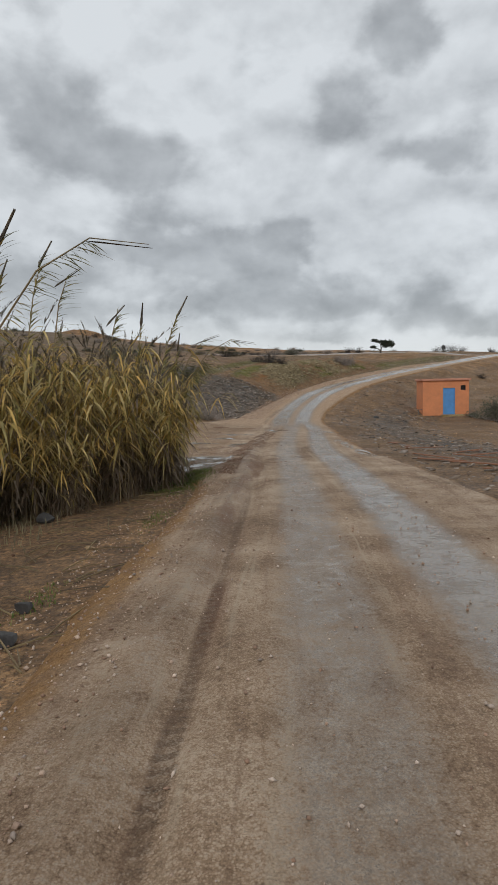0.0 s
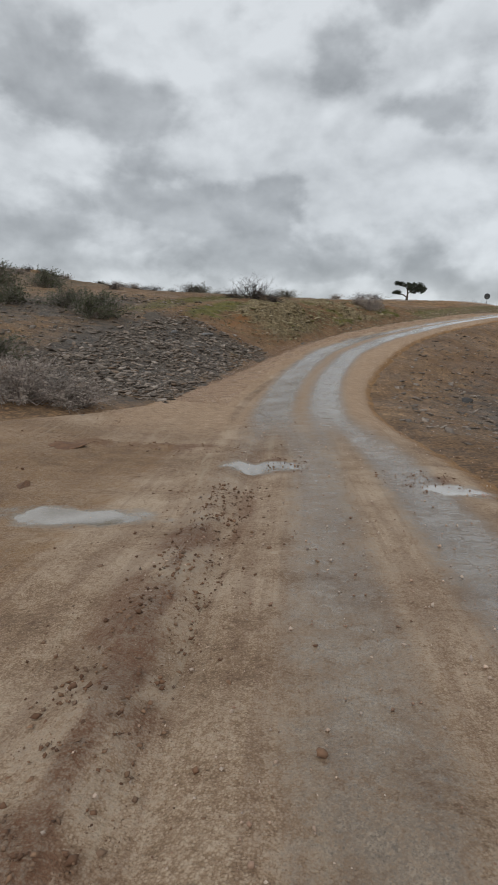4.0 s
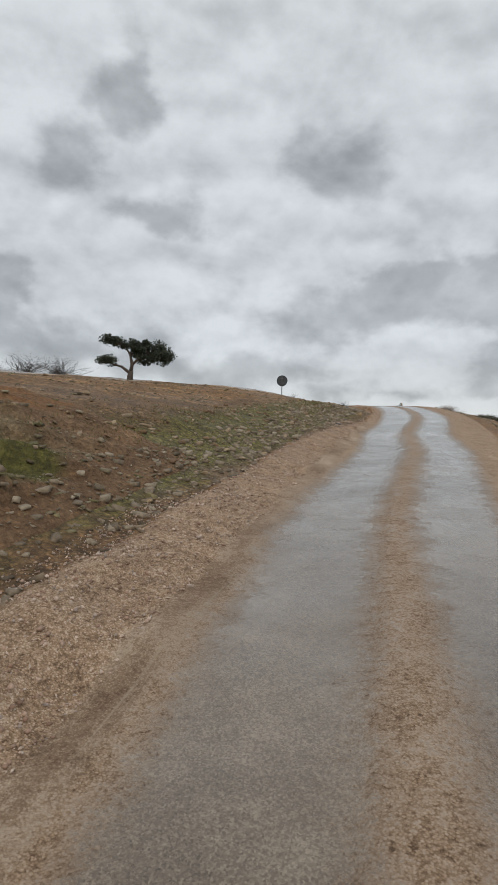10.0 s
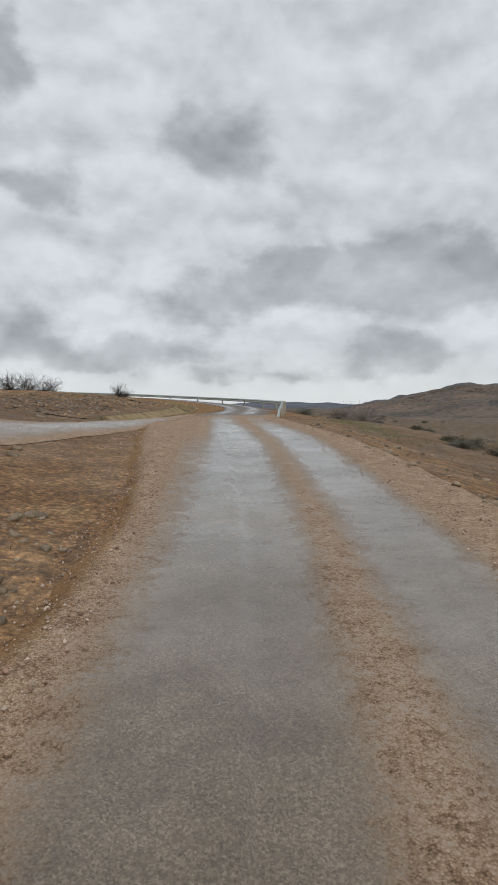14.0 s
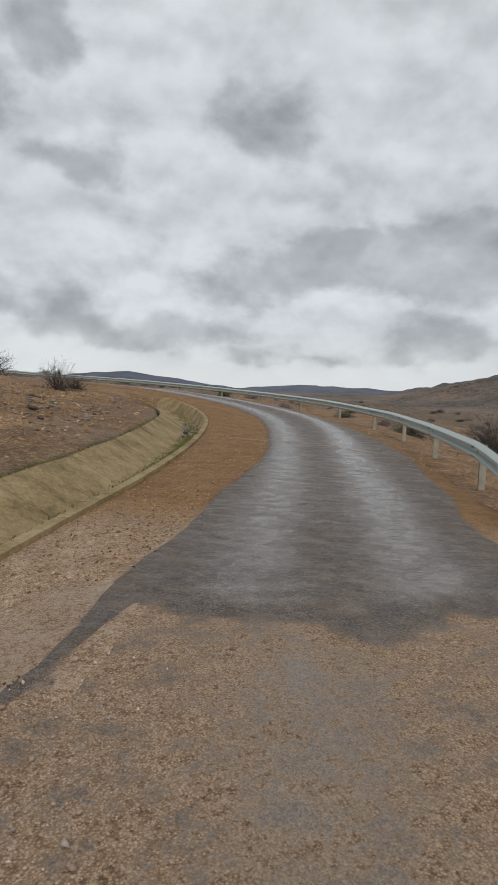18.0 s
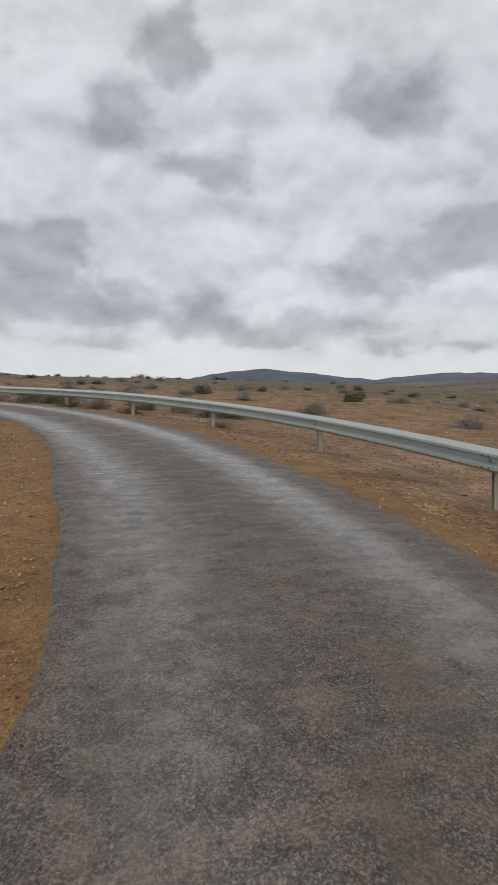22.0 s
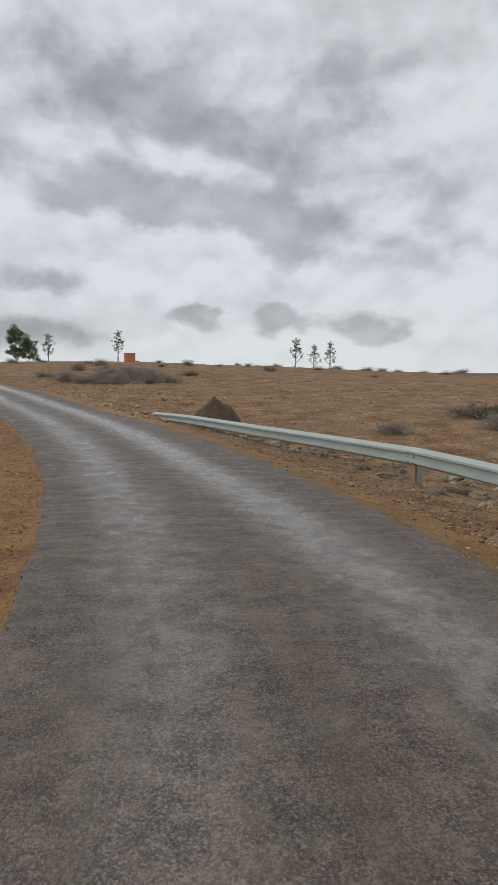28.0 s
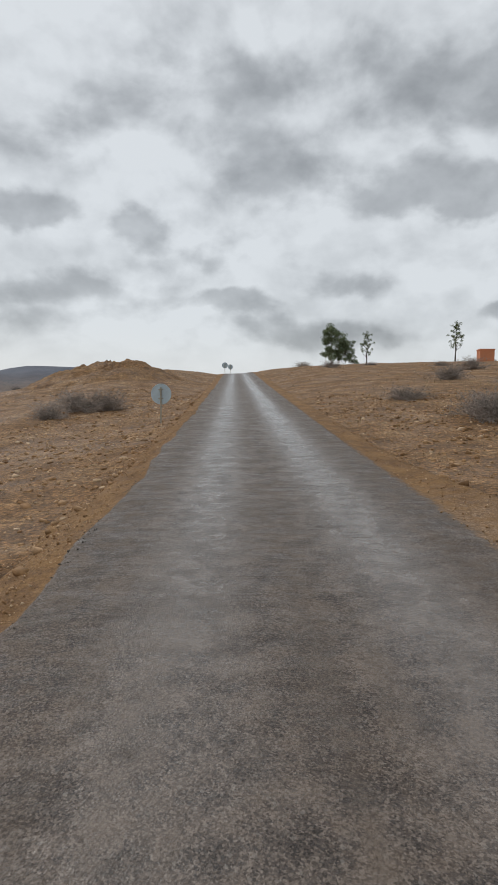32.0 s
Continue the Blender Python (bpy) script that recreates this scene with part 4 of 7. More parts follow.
wet += seg_grav * 0.5 * smooth(rs, 78, 84) * (1 - smooth(rs, 96, 104)) * np.exp(-((rd - 0.45) / 0.5) ** 4)
wet += seg_mud * (0.80 * np.exp(-((rd + 1.42) / 0.42) ** 4) + 0.60 * np.exp(-((rd + 0.30) / 0.40) ** 4) + 0.35 * np.exp(-((rd - 0.8) / 0.35) ** 2))
wet += 0.28 * smooth(rs, 13, 16) * (1 - smooth(rs, 30, 34)) * smooth(rd, 1.4, 2.2)
bend = smooth(rs, 120, 134) * (1 - smooth(rs, 185, 200))
wet += seg_asph * np.clip(asph * 2 - 1, 0, 1) * (0.62 * np.exp(-((rd - 0.25 + 0.3 * bend) / 0.50) ** 2) + 0.72 * np.exp(-((rd + 1.08 + 0.65 * bend) / 0.50) ** 2))
pud = np.zeros_like(rs)
for s0, d0, ls, ld in ((15.4, 2.05, 1.5, 0.72), (15.4, 2.3, 1.1, 0.5), (29.3, 0.4, 0.4, 0.6), (28.2, -1.9, 0.3, 0.5),
                       (17.2, -2.5, 1.6, 0.24), (20.5, -2.3, 1.8, 0.16), (22.0, 2.8, 0.45, 0.55), (21.1, 1.45, 0.8, 0.34), (24.4, 2.3, 0.3, 0.5), (26.6, 2.0, 0.35, 0.8), (22.4, -2.15, 0.9, 0.16)):
    pud = np.maximum(pud, (1.9 if s0 == 15.4 else 1.2) * np.exp(-(((rs - s0) / ls) ** 2 + ((rd - d0) / ld) ** 2)))
gritty = fbm(rp[:, 0], rp[:, 1], 2.3, 41, 3)
rim = smooth(q, 0, 0.06) * (1 - smooth(q, 0.94, 1.0))
keep = smooth(rs, 107, 108) * (1 - smooth(rs, 139, 141)) * (q < 0.5)
sink = (1 - smooth(np.minimum(q, 1 - q), 0.0, 0.10)) * (1 - keep)
rz = rz + 0.012 + rim * 0.035 + smooth(asph, 0.35, 0.65) * 0.03 - sink * (0.12 + 0.07 * fbm(rp[:, 0], rp[:, 1], 1.1, 61, 3))
rz += (1 - asph) * 0.018 * gritty * rim
rz += seg_grav * rim * ((0.035 * hump(1.15, 0.16) + 0.09 * smooth(rd, 1.15, 1.55) * (1 - smooth(rd, 1.7, 2.4)) * smooth(rs, 36, 42) * (1 - smooth(rs, 74, 82))) * (1 + gritty) + 0.03 * np.exp(-((rd - ridge) / 0.3) ** 2) - 0.012 * wet)
rut = 0.48 + 0.05 * np.sin(rs * 0.3)
rut_a = seg_mud * (np.exp(-((rd - rut) / 0.055) ** 4) + 0.45 * np.exp(-((rd - rut - 0.20) / 0.03) ** 2) + 0.4 * np.exp(-((rd - rut + 0.16) / 0.03) ** 2)) * (0.75 + 0.4 * gritty) * (1 - smooth(rs, 8, 12.5))
churn_a = 0.6 * seg_mud * smooth(rs, 12, 18) * np.clip(fbm(rs * 0.9, rd * 2.2, 1.0, 77, 3) * 2.2 - 0.25, 0, 1) * np.exp(-((rd - 0.9) / 0.7) ** 2)
ridge_at = np.interp(rs, [11, 15, 18.5, 23.5, 28], [1.25, 1.15, 1.0, 0.8, 0.65])
churn_a += 0.9 * seg_mud * np.clip(0.35 + 1.3 * fbm(rs * 0.5, rd * 4.0, 1.0, 93, 4), 0, 1) * np.exp(-((rd - rut - 0.1) / 0.28) ** 2) * (1 - smooth(rs, 14, 18))
for s0, d0, ls, ld in ((30.6, 2.4, 0.35, 2.0), (29.4, 0.1, 0.5, 0.35), (28.75, -1.5, 0.5, 0.5), (19.8, 1.95, 0.25, 0.7), (24.6, 3.2, 0.5, 1.2)):
    churn_a += 1.3 * np.exp(-((rs - s0) / ls) ** 2 - ((rd - d0) / ld) ** 2) * np.clip(0.6 + 1.5 * gritty, 0, 1)
churn = smooth(rs, 10, 13) * (1 - smooth(rs, 25, 29)) * np.exp(-((rd - ridge_at) / 0.34) ** 2)
churn_a += 1.3 * seg_mud * churn * np.clip(0.5 + 1.6 * fbm(rs * 2.6, rd * 5.0, 1.0, 81, 3), 0, 1)
rz += seg_mud * rim * 0.05 * churn * (0.6 + gritty)
rz += seg_mud * rim * (-0.05 * np.exp(-((rd - rut) / 0.13) ** 2) + 0.03 * np.exp(-((rd - rut - 0.3) / 0.15) ** 2) + 0.02 * gritty)
rz -= 0.03 * np.clip(pud, 0, 0.6)
road = sheet("road", np.stack([rp[:, 0], rp[:, 1], rz], 1), len(ST_F), NV, ROAD, asphalt=asph, mud=np.maximum(seg_mud, 1.0 * seg_grav * hump(1.12, 0.15) * (1 - smooth(rs, 76, 84))), wet=np.clip(wet, 0, 1), puddle=np.clip(pud, 0, 1), dirt=dirt, rut=np.clip(rut_a, 0, 1), churn=np.clip(churn_a, 0, 1), run=rs, off=rd)
tagged(road, "wet muddy gravel track turning into narrow worn asphalt", "road", kind="structure")

# the side track that comes in over the rise and joins below the ditch
TRACK_S = np.arange(60.0, 114.5, 0.5)
track_d = np.interp(TRACK_S, [60, 80, 92, 97, 102, 106, 109, 115], [21.4, 13.9, 8.0, 5.2, 3.3, 2.1, 1.75, 1.1])
track_w = np.interp(TRACK_S, [60, 95, 105, 115], [2.1, 2.1, 0.7, 0.45])
NT = 14
ts, tw_ = np.repeat(TRACK_S, NT), np.tile(np.linspace(1.0, -1.0, NT), len(TRACK_S))
tp = road_point(ts, np.repeat(track_d, NT) + tw_ * np.repeat(track_w, NT))
tz = land(tp[:, 0], tp[:, 1], True, False)[0] + np.interp(ts, [103, 107], [0, 0.09]) + 0.035 * (1 - np.abs(tw_) ** 6) + 0.01
side_track = sheet("side_track", np.stack([tp[:, 0], tp[:, 1], tz], 1), len(TRACK_S), NT, ROAD, wet=(0.66 - 0.30 * smooth(ts, 104, 109)) * (1 - np.abs(tw_) ** 3), mud=0 * ts, asphalt=0 * ts, dirt=0 * ts, puddle=0 * ts, rut=0 * ts, churn=0 * ts, run=ts, off=tw_ * 2)
tagged(side_track, "narrow gravel track joining the road from the hillside", "track", kind="structure")


# bedded rock and mossy soil in the cutting on the hill side
CUT_S, CUT_D = np.arange(43.0, 70.0, 0.085), np.arange(2.3, 8.6, 0.075)
cs_, cd_ = (v.ravel() for v in np.meshgrid(CUT_S, CUT_D, indexing="ij"))
cp = road_point(cs_, cd_)
cz = land(cp[:, 0], cp[:, 1], True, False)[0]
wall_ = smooth(cs_, 46, 52) * (1 - smooth(cs_, 63, 68)) * smooth(cd_, 2.7, 3.4) * (1 - smooth(cd_, 6.4, 8.0))
warp_ = 0.5 * fbm(cp[:, 0], cp[:, 1], 0.6, 61, 3)
step_ = (cz * 3.1 + cs_ * 0.30 + warp_ * 1.5) % 1.0
bed_ = smooth(step_, 0.0, 0.25) - step_
rugged = fbm(cp[:, 0], cp[:, 1], 2.0, 65, 2)
rocky = np.clip(0.55 + 1.3 * fbm(cp[:, 0], cp[:, 1], 0.35, 67, 3), 0, 1) * wall_
cz = cz + 0.03 + rocky * (1 - 0.7 * smooth(cd_, 4.8, 6.0)) * (0.46 * bed_ + 0.12 * rugged) + 0.05 * fbm(cp[:, 0], cp[:, 1], 1.6, 69, 3) * smooth(cd_, 2.7, 3.3)
rim_ = np.minimum(np.minimum(smooth(cs_, 43, 45), 1 - smooth(cs_, 67.5, 69.5)), np.minimum(smooth(cd_, 2.3, 2.7), 1 - smooth(cd_, 7.7, 8.5)))
cz -= 0.22 * (1 - rim_)
cut_moss = np.clip(0.38 * np.exp(-((cd_ - 3.1) / 0.5) ** 2) * wall_ + 0.9 * wall_ * np.clip(fbm(cp[:, 0], cp[:, 1], 0.5, 71, 3) * 1.6, 0, 1) + 0.8 * np.exp(-((cs_ - 50) / 4) ** 2 - ((cd_ - 6.8) / 0.9) ** 2), 0, 1)
cutting = sheet("cutting", np.stack([cp[:, 0], cp[:, 1], cz], 1), len(CUT_S), len(CUT_D), CUT_ROCK, moss=cut_moss, rock=rocky, orange=np.maximum(0.62 * np.exp(-((cs_ - 48.5) / 2.0) ** 2 - ((cd_ - 5.2) / 0.8) ** 2), 0.5 * smooth(cs_, 60, 66) * smooth(cd_, 3.6, 4.6)), slate=np.exp(-((cs_ - 43.5) / 3.0) ** 2))
tagged(cutting, "bedded rock and mossy brown soil in the roadside cutting", "bank", kind="structure")

# the bank above the lined ditch
BANK_S = np.arange(105.5, 144.1, 0.5)
flare = np.clip((BANK_S - 130.0) / 8.6, 0, 1.4) ** 2 * 1.6
NB = 14
bs, bq = np.repeat(BANK_S, NB), np.tile(np.linspace(0, 1, NB), len(BANK_S))
bd_ = 3.86 + np.repeat(flare, NB) * (1 - bq) + 2.0 * bq
bp = road_point(bs, bd_)
bz = land(bp[:, 0], bp[:, 1], True, False)[0] + 0.02 - 0.10 * smooth(bq, 0.8, 1.0) - 0.25 * (bq == 0)
bank = sheet("bank", np.stack([bp[:, 0], bp[:, 1], bz], 1), len(BANK_S), NB, EARTH, orange=0.35 + 0 * bs, slate=0.35 * bq, moss=0.55 * (1 - smooth(bq, 0.05, 0.25)), stubble=0 * bs, far=0 * bs, range=0 * bs)
tagged(bank, "brown earth bank above the ditch", "bank", kind="structure")


# ---- builders ----
class Builder:
    """Collects points and faces of one part."""

    def __init__(self):
        self.v, self.f = [], []

    def add(self, verts, faces):
        k = len(self.v)
        self.v += [tuple(p) for p in verts]
        self.f += [tuple(i + k for i in q) for q in faces]
        return self

    def box(self, lo, hi, m=None):
        c = [Vector((x, y, z)) for x in (lo[0], hi[0]) for y in (lo[1], hi[1]) for z in (lo[2], hi[2])]
        if m:
            c = [m @ p for p in c]
        return self.add(c, [(0, 1, 3, 2), (4, 6, 7, 5), (0, 4, 5, 1), (2, 3, 7, 6), (0, 2, 6, 4), (1, 5, 7, 3)])

    def tube(self, pts, radii, sides=5, cap=True):
        pts = [Vector(p) for p in pts]
        rings = []
        k = len(self.v)
        for i, p in enumerate(pts):
            t = (pts[min(i + 1, len(pts) - 1)] - pts[max(i - 1, 0)]).normalized()
            a = t.orthogonal().normalized()
            b = t.cross(a)
            r = radii[i] if hasattr(radii, "__len__") else radii
            for j in range(sides):
                w = 2 * math.pi * j / sides
                self.v.append(tuple(p + r * (math.cos(w) * a + math.sin(w) * b)))
        for i in range(len(pts) - 1):
            for j in range(sides):
                a, b = k + i * sides + j, k + i * sides + (j + 1) % sides
                self.f.append((a, b, b + sides, a + sides))
        if cap:
            self.f.append(tuple(range(k + sides - 1, k - 1, -1)))
            n = k + (len(pts) - 1) * sides
            self.f.append(tuple(range(n, n + sides)))
        return self

    def blade(self, pts, widths, side):
        """A folded strip along pts: a leaf."""
        k = len(self.v)
        for p, w in zip(pts, widths):
            self.v += [tuple(p - side * w), tuple(p + Vector((0, 0, -0.25 * w))), tuple(p + side * w)]
        for i in range(len(pts) - 1):
            a = k + 3 * i
            self.f += [(a, a + 1, a + 4, a + 3), (a + 1, a + 2, a + 5, a + 4)]
        return self

    def mesh(self, name, material, smooth_faces=False):
        me = bpy.data.meshes.new(name)
        me.from_pydata(self.v, [], self.f)
        me.materials.append(material)
        if smooth_faces:
            me.polygons.foreach_set("use_smooth", np.ones(len(me.polygons), bool))
        me.update()
        return me


def part(name, built, material, parent, label="", smooth_faces=False):
    me = built if isinstance(built, bpy.types.Mesh) else built.mesh(name, material, smooth_faces)
    ob = new(name, me)
    ob.parent = parent
    if label:
        ob["label"] = label
    if name in ("stalkwork", "foliage", "undergrowth", "plumage", "branchwork", "crown"):
        ob["kind"] = "stuff"
    return ob


def thing(name, at, turn, label, category, group=""):
    ob = new(name)
    ob.matrix_basis = pose(*at, 0, 0, turn)
    return tagged(ob, label, category, group)


def put(source, x, y, z, turn=0.0, size=1.0, tall=1.0, label=""):
    m = pose(x, y, z, 0, 0, turn) @ Matrix.Diagonal((size, size, size * tall, 1))
    ob = copy_thing(source, m)
    if label:
        ob["label"] = label
    return ob


def bevel_mesh(me, width):
    bm = bmesh.new()
    bm.from_mesh(me)
    bmesh.ops.bevel(bm, geom=bm.edges[:], offset=width, segments=1, affect="EDGES")
    bm.to_mesh(me)
    bm.free()
    return me


# ---- giant reeds beside the start of the road ----
def reed_clump(seed, n, tall, spread):
    rng = random.Random(seed)
    stems, gold, dry, plumes = Builder(), Builder(), Builder(), Builder()
    for _ in range(n):
        a, r = rng.uniform(0, 6.28), spread * math.sqrt(rng.random())
        foot = Vector((r * math.cos(a), r * math.sin(a), -0.1))
        h = tall * rng.uniform(0.6, 1.0)
        lean = Vector((rng.gauss(0, 0.30), rng.gauss(0, 0.30), 0))
        line = [foot + lean * (h * t * t) + Vector((0, 0, h * t)) for t in (0, 0.25, 0.5, 0.75, 1)]
        stems.tube(line, [0.013, 0.012, 0.010, 0.007, 0.003], 4, False)
        for k in range(rng.randint(21, 27)):
            t = rng.uniform(0.18, 1.0)
            i = min(3, int(t * 4))
            p = line[i].lerp(line[i + 1], t * 4 - i)
            w = rng.uniform(0, 6.28)
            out = Vector((math.cos(w), math.sin(w), 0))
            ln = rng.uniform(0.35, 0.85) * (0.6 if t < 0.46 else 1.1 - 0.3 * t)
            rise = rng.uniform(-0.1, 0.6)
            pts = [p + out * (ln * u) + Vector((0, 0, ln * (rise * u - (rise + 0.75) * u * u))) for u in (0, 0.35, 0.7, 1)]
            wid = rng.uniform(0.012, 0.028)
            (dry if rng.random() < (0.97 if t < 0.46 else 0.45 if t < 0.58 else 0.10) else gold).blade(pts, (wid * 0.6, wid, wid * 0.7, 0.001), Vector((-out.y, out.x, 0)))
        if rng.random() < 0.3:
            tip, d = line[-1], (line[-1] - line[-2]).normalized()
            droop = Vector((rng.gauss(0, 0.4), rng.gauss(0, 0.4), 0))
            axis_pts = [tip + d * (0.5 * u) + droop * (0.35 * u * u) for u in (0, 0.3, 0.6, 1)]
            for k in range(46):
                u = rng.random()
                i = min(2, int(u * 3))
                p = axis_pts[i].lerp(axis_pts[i + 1], u * 3 - i)
                w = rng.uniform(0, 6.28)
                o = (Vector((math.cos(w), math.sin(w), 0.9)) + d * 1.2).normalized() * (0.15 * (1.05 - 0.75 * u))
                plumes.blade([p, p + o * 0.6, p + o + Vector((0, 0, -0.02))], (0.004, 0.007, 0.001), Vector((-math.sin(w), math.cos(w), 0)))
    # dry brush round the foot
    for _ in range(n * 5):
        a, r = rng.uniform(0, 6.28), spread * 1.1 * math.sqrt(rng.random())
        p = Vector((r * math.cos(a), r * math.sin(a), 0))
        d = Vector((rng.gauss(0, 0.35), rng.gauss(0, 0.35), rng.uniform(0.35, 1.0)))
        side = Vector((-d.y, d.x, 0)).normalized()
        dry.blade([p, p + d * 0.5 + Vector((0, 0, 0.05)), p + d * 0.9], (0.008, 0.008, 0.002), side)
    ob = new("reed_clump")
    tagged(ob, "tall clump of golden giant reeds with dry brown undergrowth", "reeds", "reeds beside the road")
    part("stalkwork", stems, REED_STEM, ob)
    part("foliage", gold, REED_LEAF, ob, "golden yellow drooping reed leaves")
    part("undergrowth", dry, REED_DRY, ob, "dry brown leaves and stalks")
    part("plumage", plumes, REED_PLUME, ob, "feathery brown seed plumes")
    return ob


SPOTS = [  # station, side distance, size, turn
    (11.7, 2.5, 0.74, 10), (13.0, 2.65, 0.80, 80), (10.4, 3.2, 0.82, 40), (11.7, 3.5, 0.95, 150), (13.2, 3.6, 0.95, 200), (9.0, 4.5, 0.88, 310), (12.4, 2.9, 0.85, 120), (10.9, 4.1, 0.95, 20), (12.6, 4.4, 1.0, 260),
    (10.5, 5.0, 1.0, 30), (12.4, 5.2, 0.95, 120), (8.0, 6.2, 1.0, 260), (9.6, 6.6, 1.1, 70), (11.4, 6.8, 1.1, 170), (7.2, 8.0, 1.1, 15), (13.4, 6.6, 0.9, 95), (6.6, 6.2, 0.8, 220), (8.6, 8.6, 1.2, 140), (10.6, 8.8, 1.2, 200), (7.8, 4.6, 0.6, 60), (6.2, 5.2, 0.55, 190), (9.2, 3.6, 0.6, 250),
]
clumps = [reed_clump(11 + k, 44, 3.2, 0.85) for k in range(3)]
for k, (s, d, size, turn) in enumerate(SPOTS):
    x, y, z = place(s, d)
    if k < 3:
        clumps[k].matrix_basis = pose(x, y, z, 0, 0, turn) @ Matrix.Diagonal((size, size, size, 1))
    else:
        put(clumps[k % 3], x, y, z, turn, size / clumps[k % 3].scale[0])


def reed_stalk(foot, mid, tip, seed, plume=0.5, leafy=1.0):
    """A single long reed from its foot over a middle point to its tip."""
    rng = random.Random(seed)
    z = float(land([foot[0]], [foot[1]])[0][0])
    f = Vector((foot[0], foot[1], z))
    ob = thing("leaning_reed", tuple(f), 0, "single tall reed stalk leaning out with a brown plume", "reed", "leaning reed stalks")
    a, b = Vector(mid) - f, Vector(tip) - f
    line = [(2 * a - 0.5 * b) * (2 * u * (1 - u)) + b * u * u for u in (0, 0.2, 0.4, 0.6, 0.8, 1)]
    stem, lv, pl = Builder(), Builder(), Builder()
    stem.tube(line, [0.014, 0.013, 0.011, 0.009, 0.006, 0.003], 5, False)
    d_end = (line[-1] - line[-2]).normalized()
    for k in range(84):
        t = rng.uniform(0.22, 0.80)
        i = min(4, int(t * 5))
        p = line[i].lerp(line[i + 1], t * 5 - i)
        w = rng.uniform(0, 6.28)
        o = Vector((math.cos(w), math.sin(w), 0)) * 0.45 + d_end * 0.8
        L = rng.uniform(0.14, 0.36) * leafy
        pts = [p + o * (L * u) + Vector((0, 0, -0.28 * L * u * u)) for u in (0, 0.4, 0.75, 1)]
        lv.blade(pts, (0.007 * leafy, 0.012 * leafy, 0.008 * leafy, 0.001), Vector((-math.sin(w), math.cos(w), 0)))
    for k in range(420):
        u = rng.random() ** 1.1
        p = line[-1] - d_end * (plume * (1 - u)) + Vector((0, 0, -0.03))
        w = rng.uniform(0, 6.28)
        o = (Vector((math.cos(w), math.sin(w), 0.1)) * 0.26 + d_end).normalized() * (0.105 * (1.15 - 0.85 * u))
        pl.blade([p, p + o * 0.6, p + o], (0.006, 0.011, 0.001), Vector((-math.sin(w), math.cos(w), 0)))
    part("stem", stem, REED_STEM, ob)
    part("foliage", lv, REED_GREEN, ob)
    part("plumage", pl, REED_PLUME, ob, "long feathery brown plume")


for k, (foot, mid, tip) in enumerate((
    ((-2.1, 11.8), (-1.72, 12.2, 1.95), (-1.24, 12.79, 3.39)), ((-2.0, 12.6), (-1.05, 12.9, 2.0), (0.15, 13.44, 2.44)), ((-2.0, 12.4), (-1.35, 12.65, 1.85), (-0.61, 12.91, 2.59)),
    ((-2.1, 10.9), (-1.97, 10.85, 1.6), (-1.82, 10.76, 2.98)), ((-1.9, 14.3), (-1.75, 14.4, 1.55), (-1.6, 14.41, 2.77)), ((-2.3, 14.0), (-2.1, 14.0, 1.5), (-2.0, 14.0, 2.55)),
    ((-3.0, 5.3), (-2.05, 5.4, 2.25), (-0.84, 5.41, 2.72)), ((-2.75, 5.8), (-2.55, 5.95, 2.1), (-2.25, 6.1, 3.25)), ((-3.4, 10.4), (-3.3, 10.6, 2.6), (-2.9, 10.8, 3.6)),
    ((-3.9, 10.2), (-3.7, 10.5, 2.7), (-3.4, 10.9, 4.1)), ((-2.7, 11.4), (-2.6, 11.6, 2.2), (-2.35, 11.8, 3.1)), ((-4.3, 10.0), (-4.25, 10.2, 2.3), (-4.0, 10.4, 3.7)),
    ((-2.0, 12.9), (-1.3, 13.0, 1.6), (-0.75, 13.2, 2.0)), ((-2.2, 12.1), (-1.75, 12.3, 1.5), (-1.3, 12.5, 2.1)), ((-2.0, 13.4), (-1.5, 13.6, 1.4), (-0.95, 13.9, 1.75)), ((-2.1, 12.5), (-1.9, 12.6, 1.5), (-1.5, 12.8, 2.5)))):
    reed_stalk(foot, mid, tip, 300 + k, 0.42 if k in (3, 4, 5) else 0.55, 0.7 if k in (3, 4, 5) else 0.85 if k in (6, 7) else 1.15)


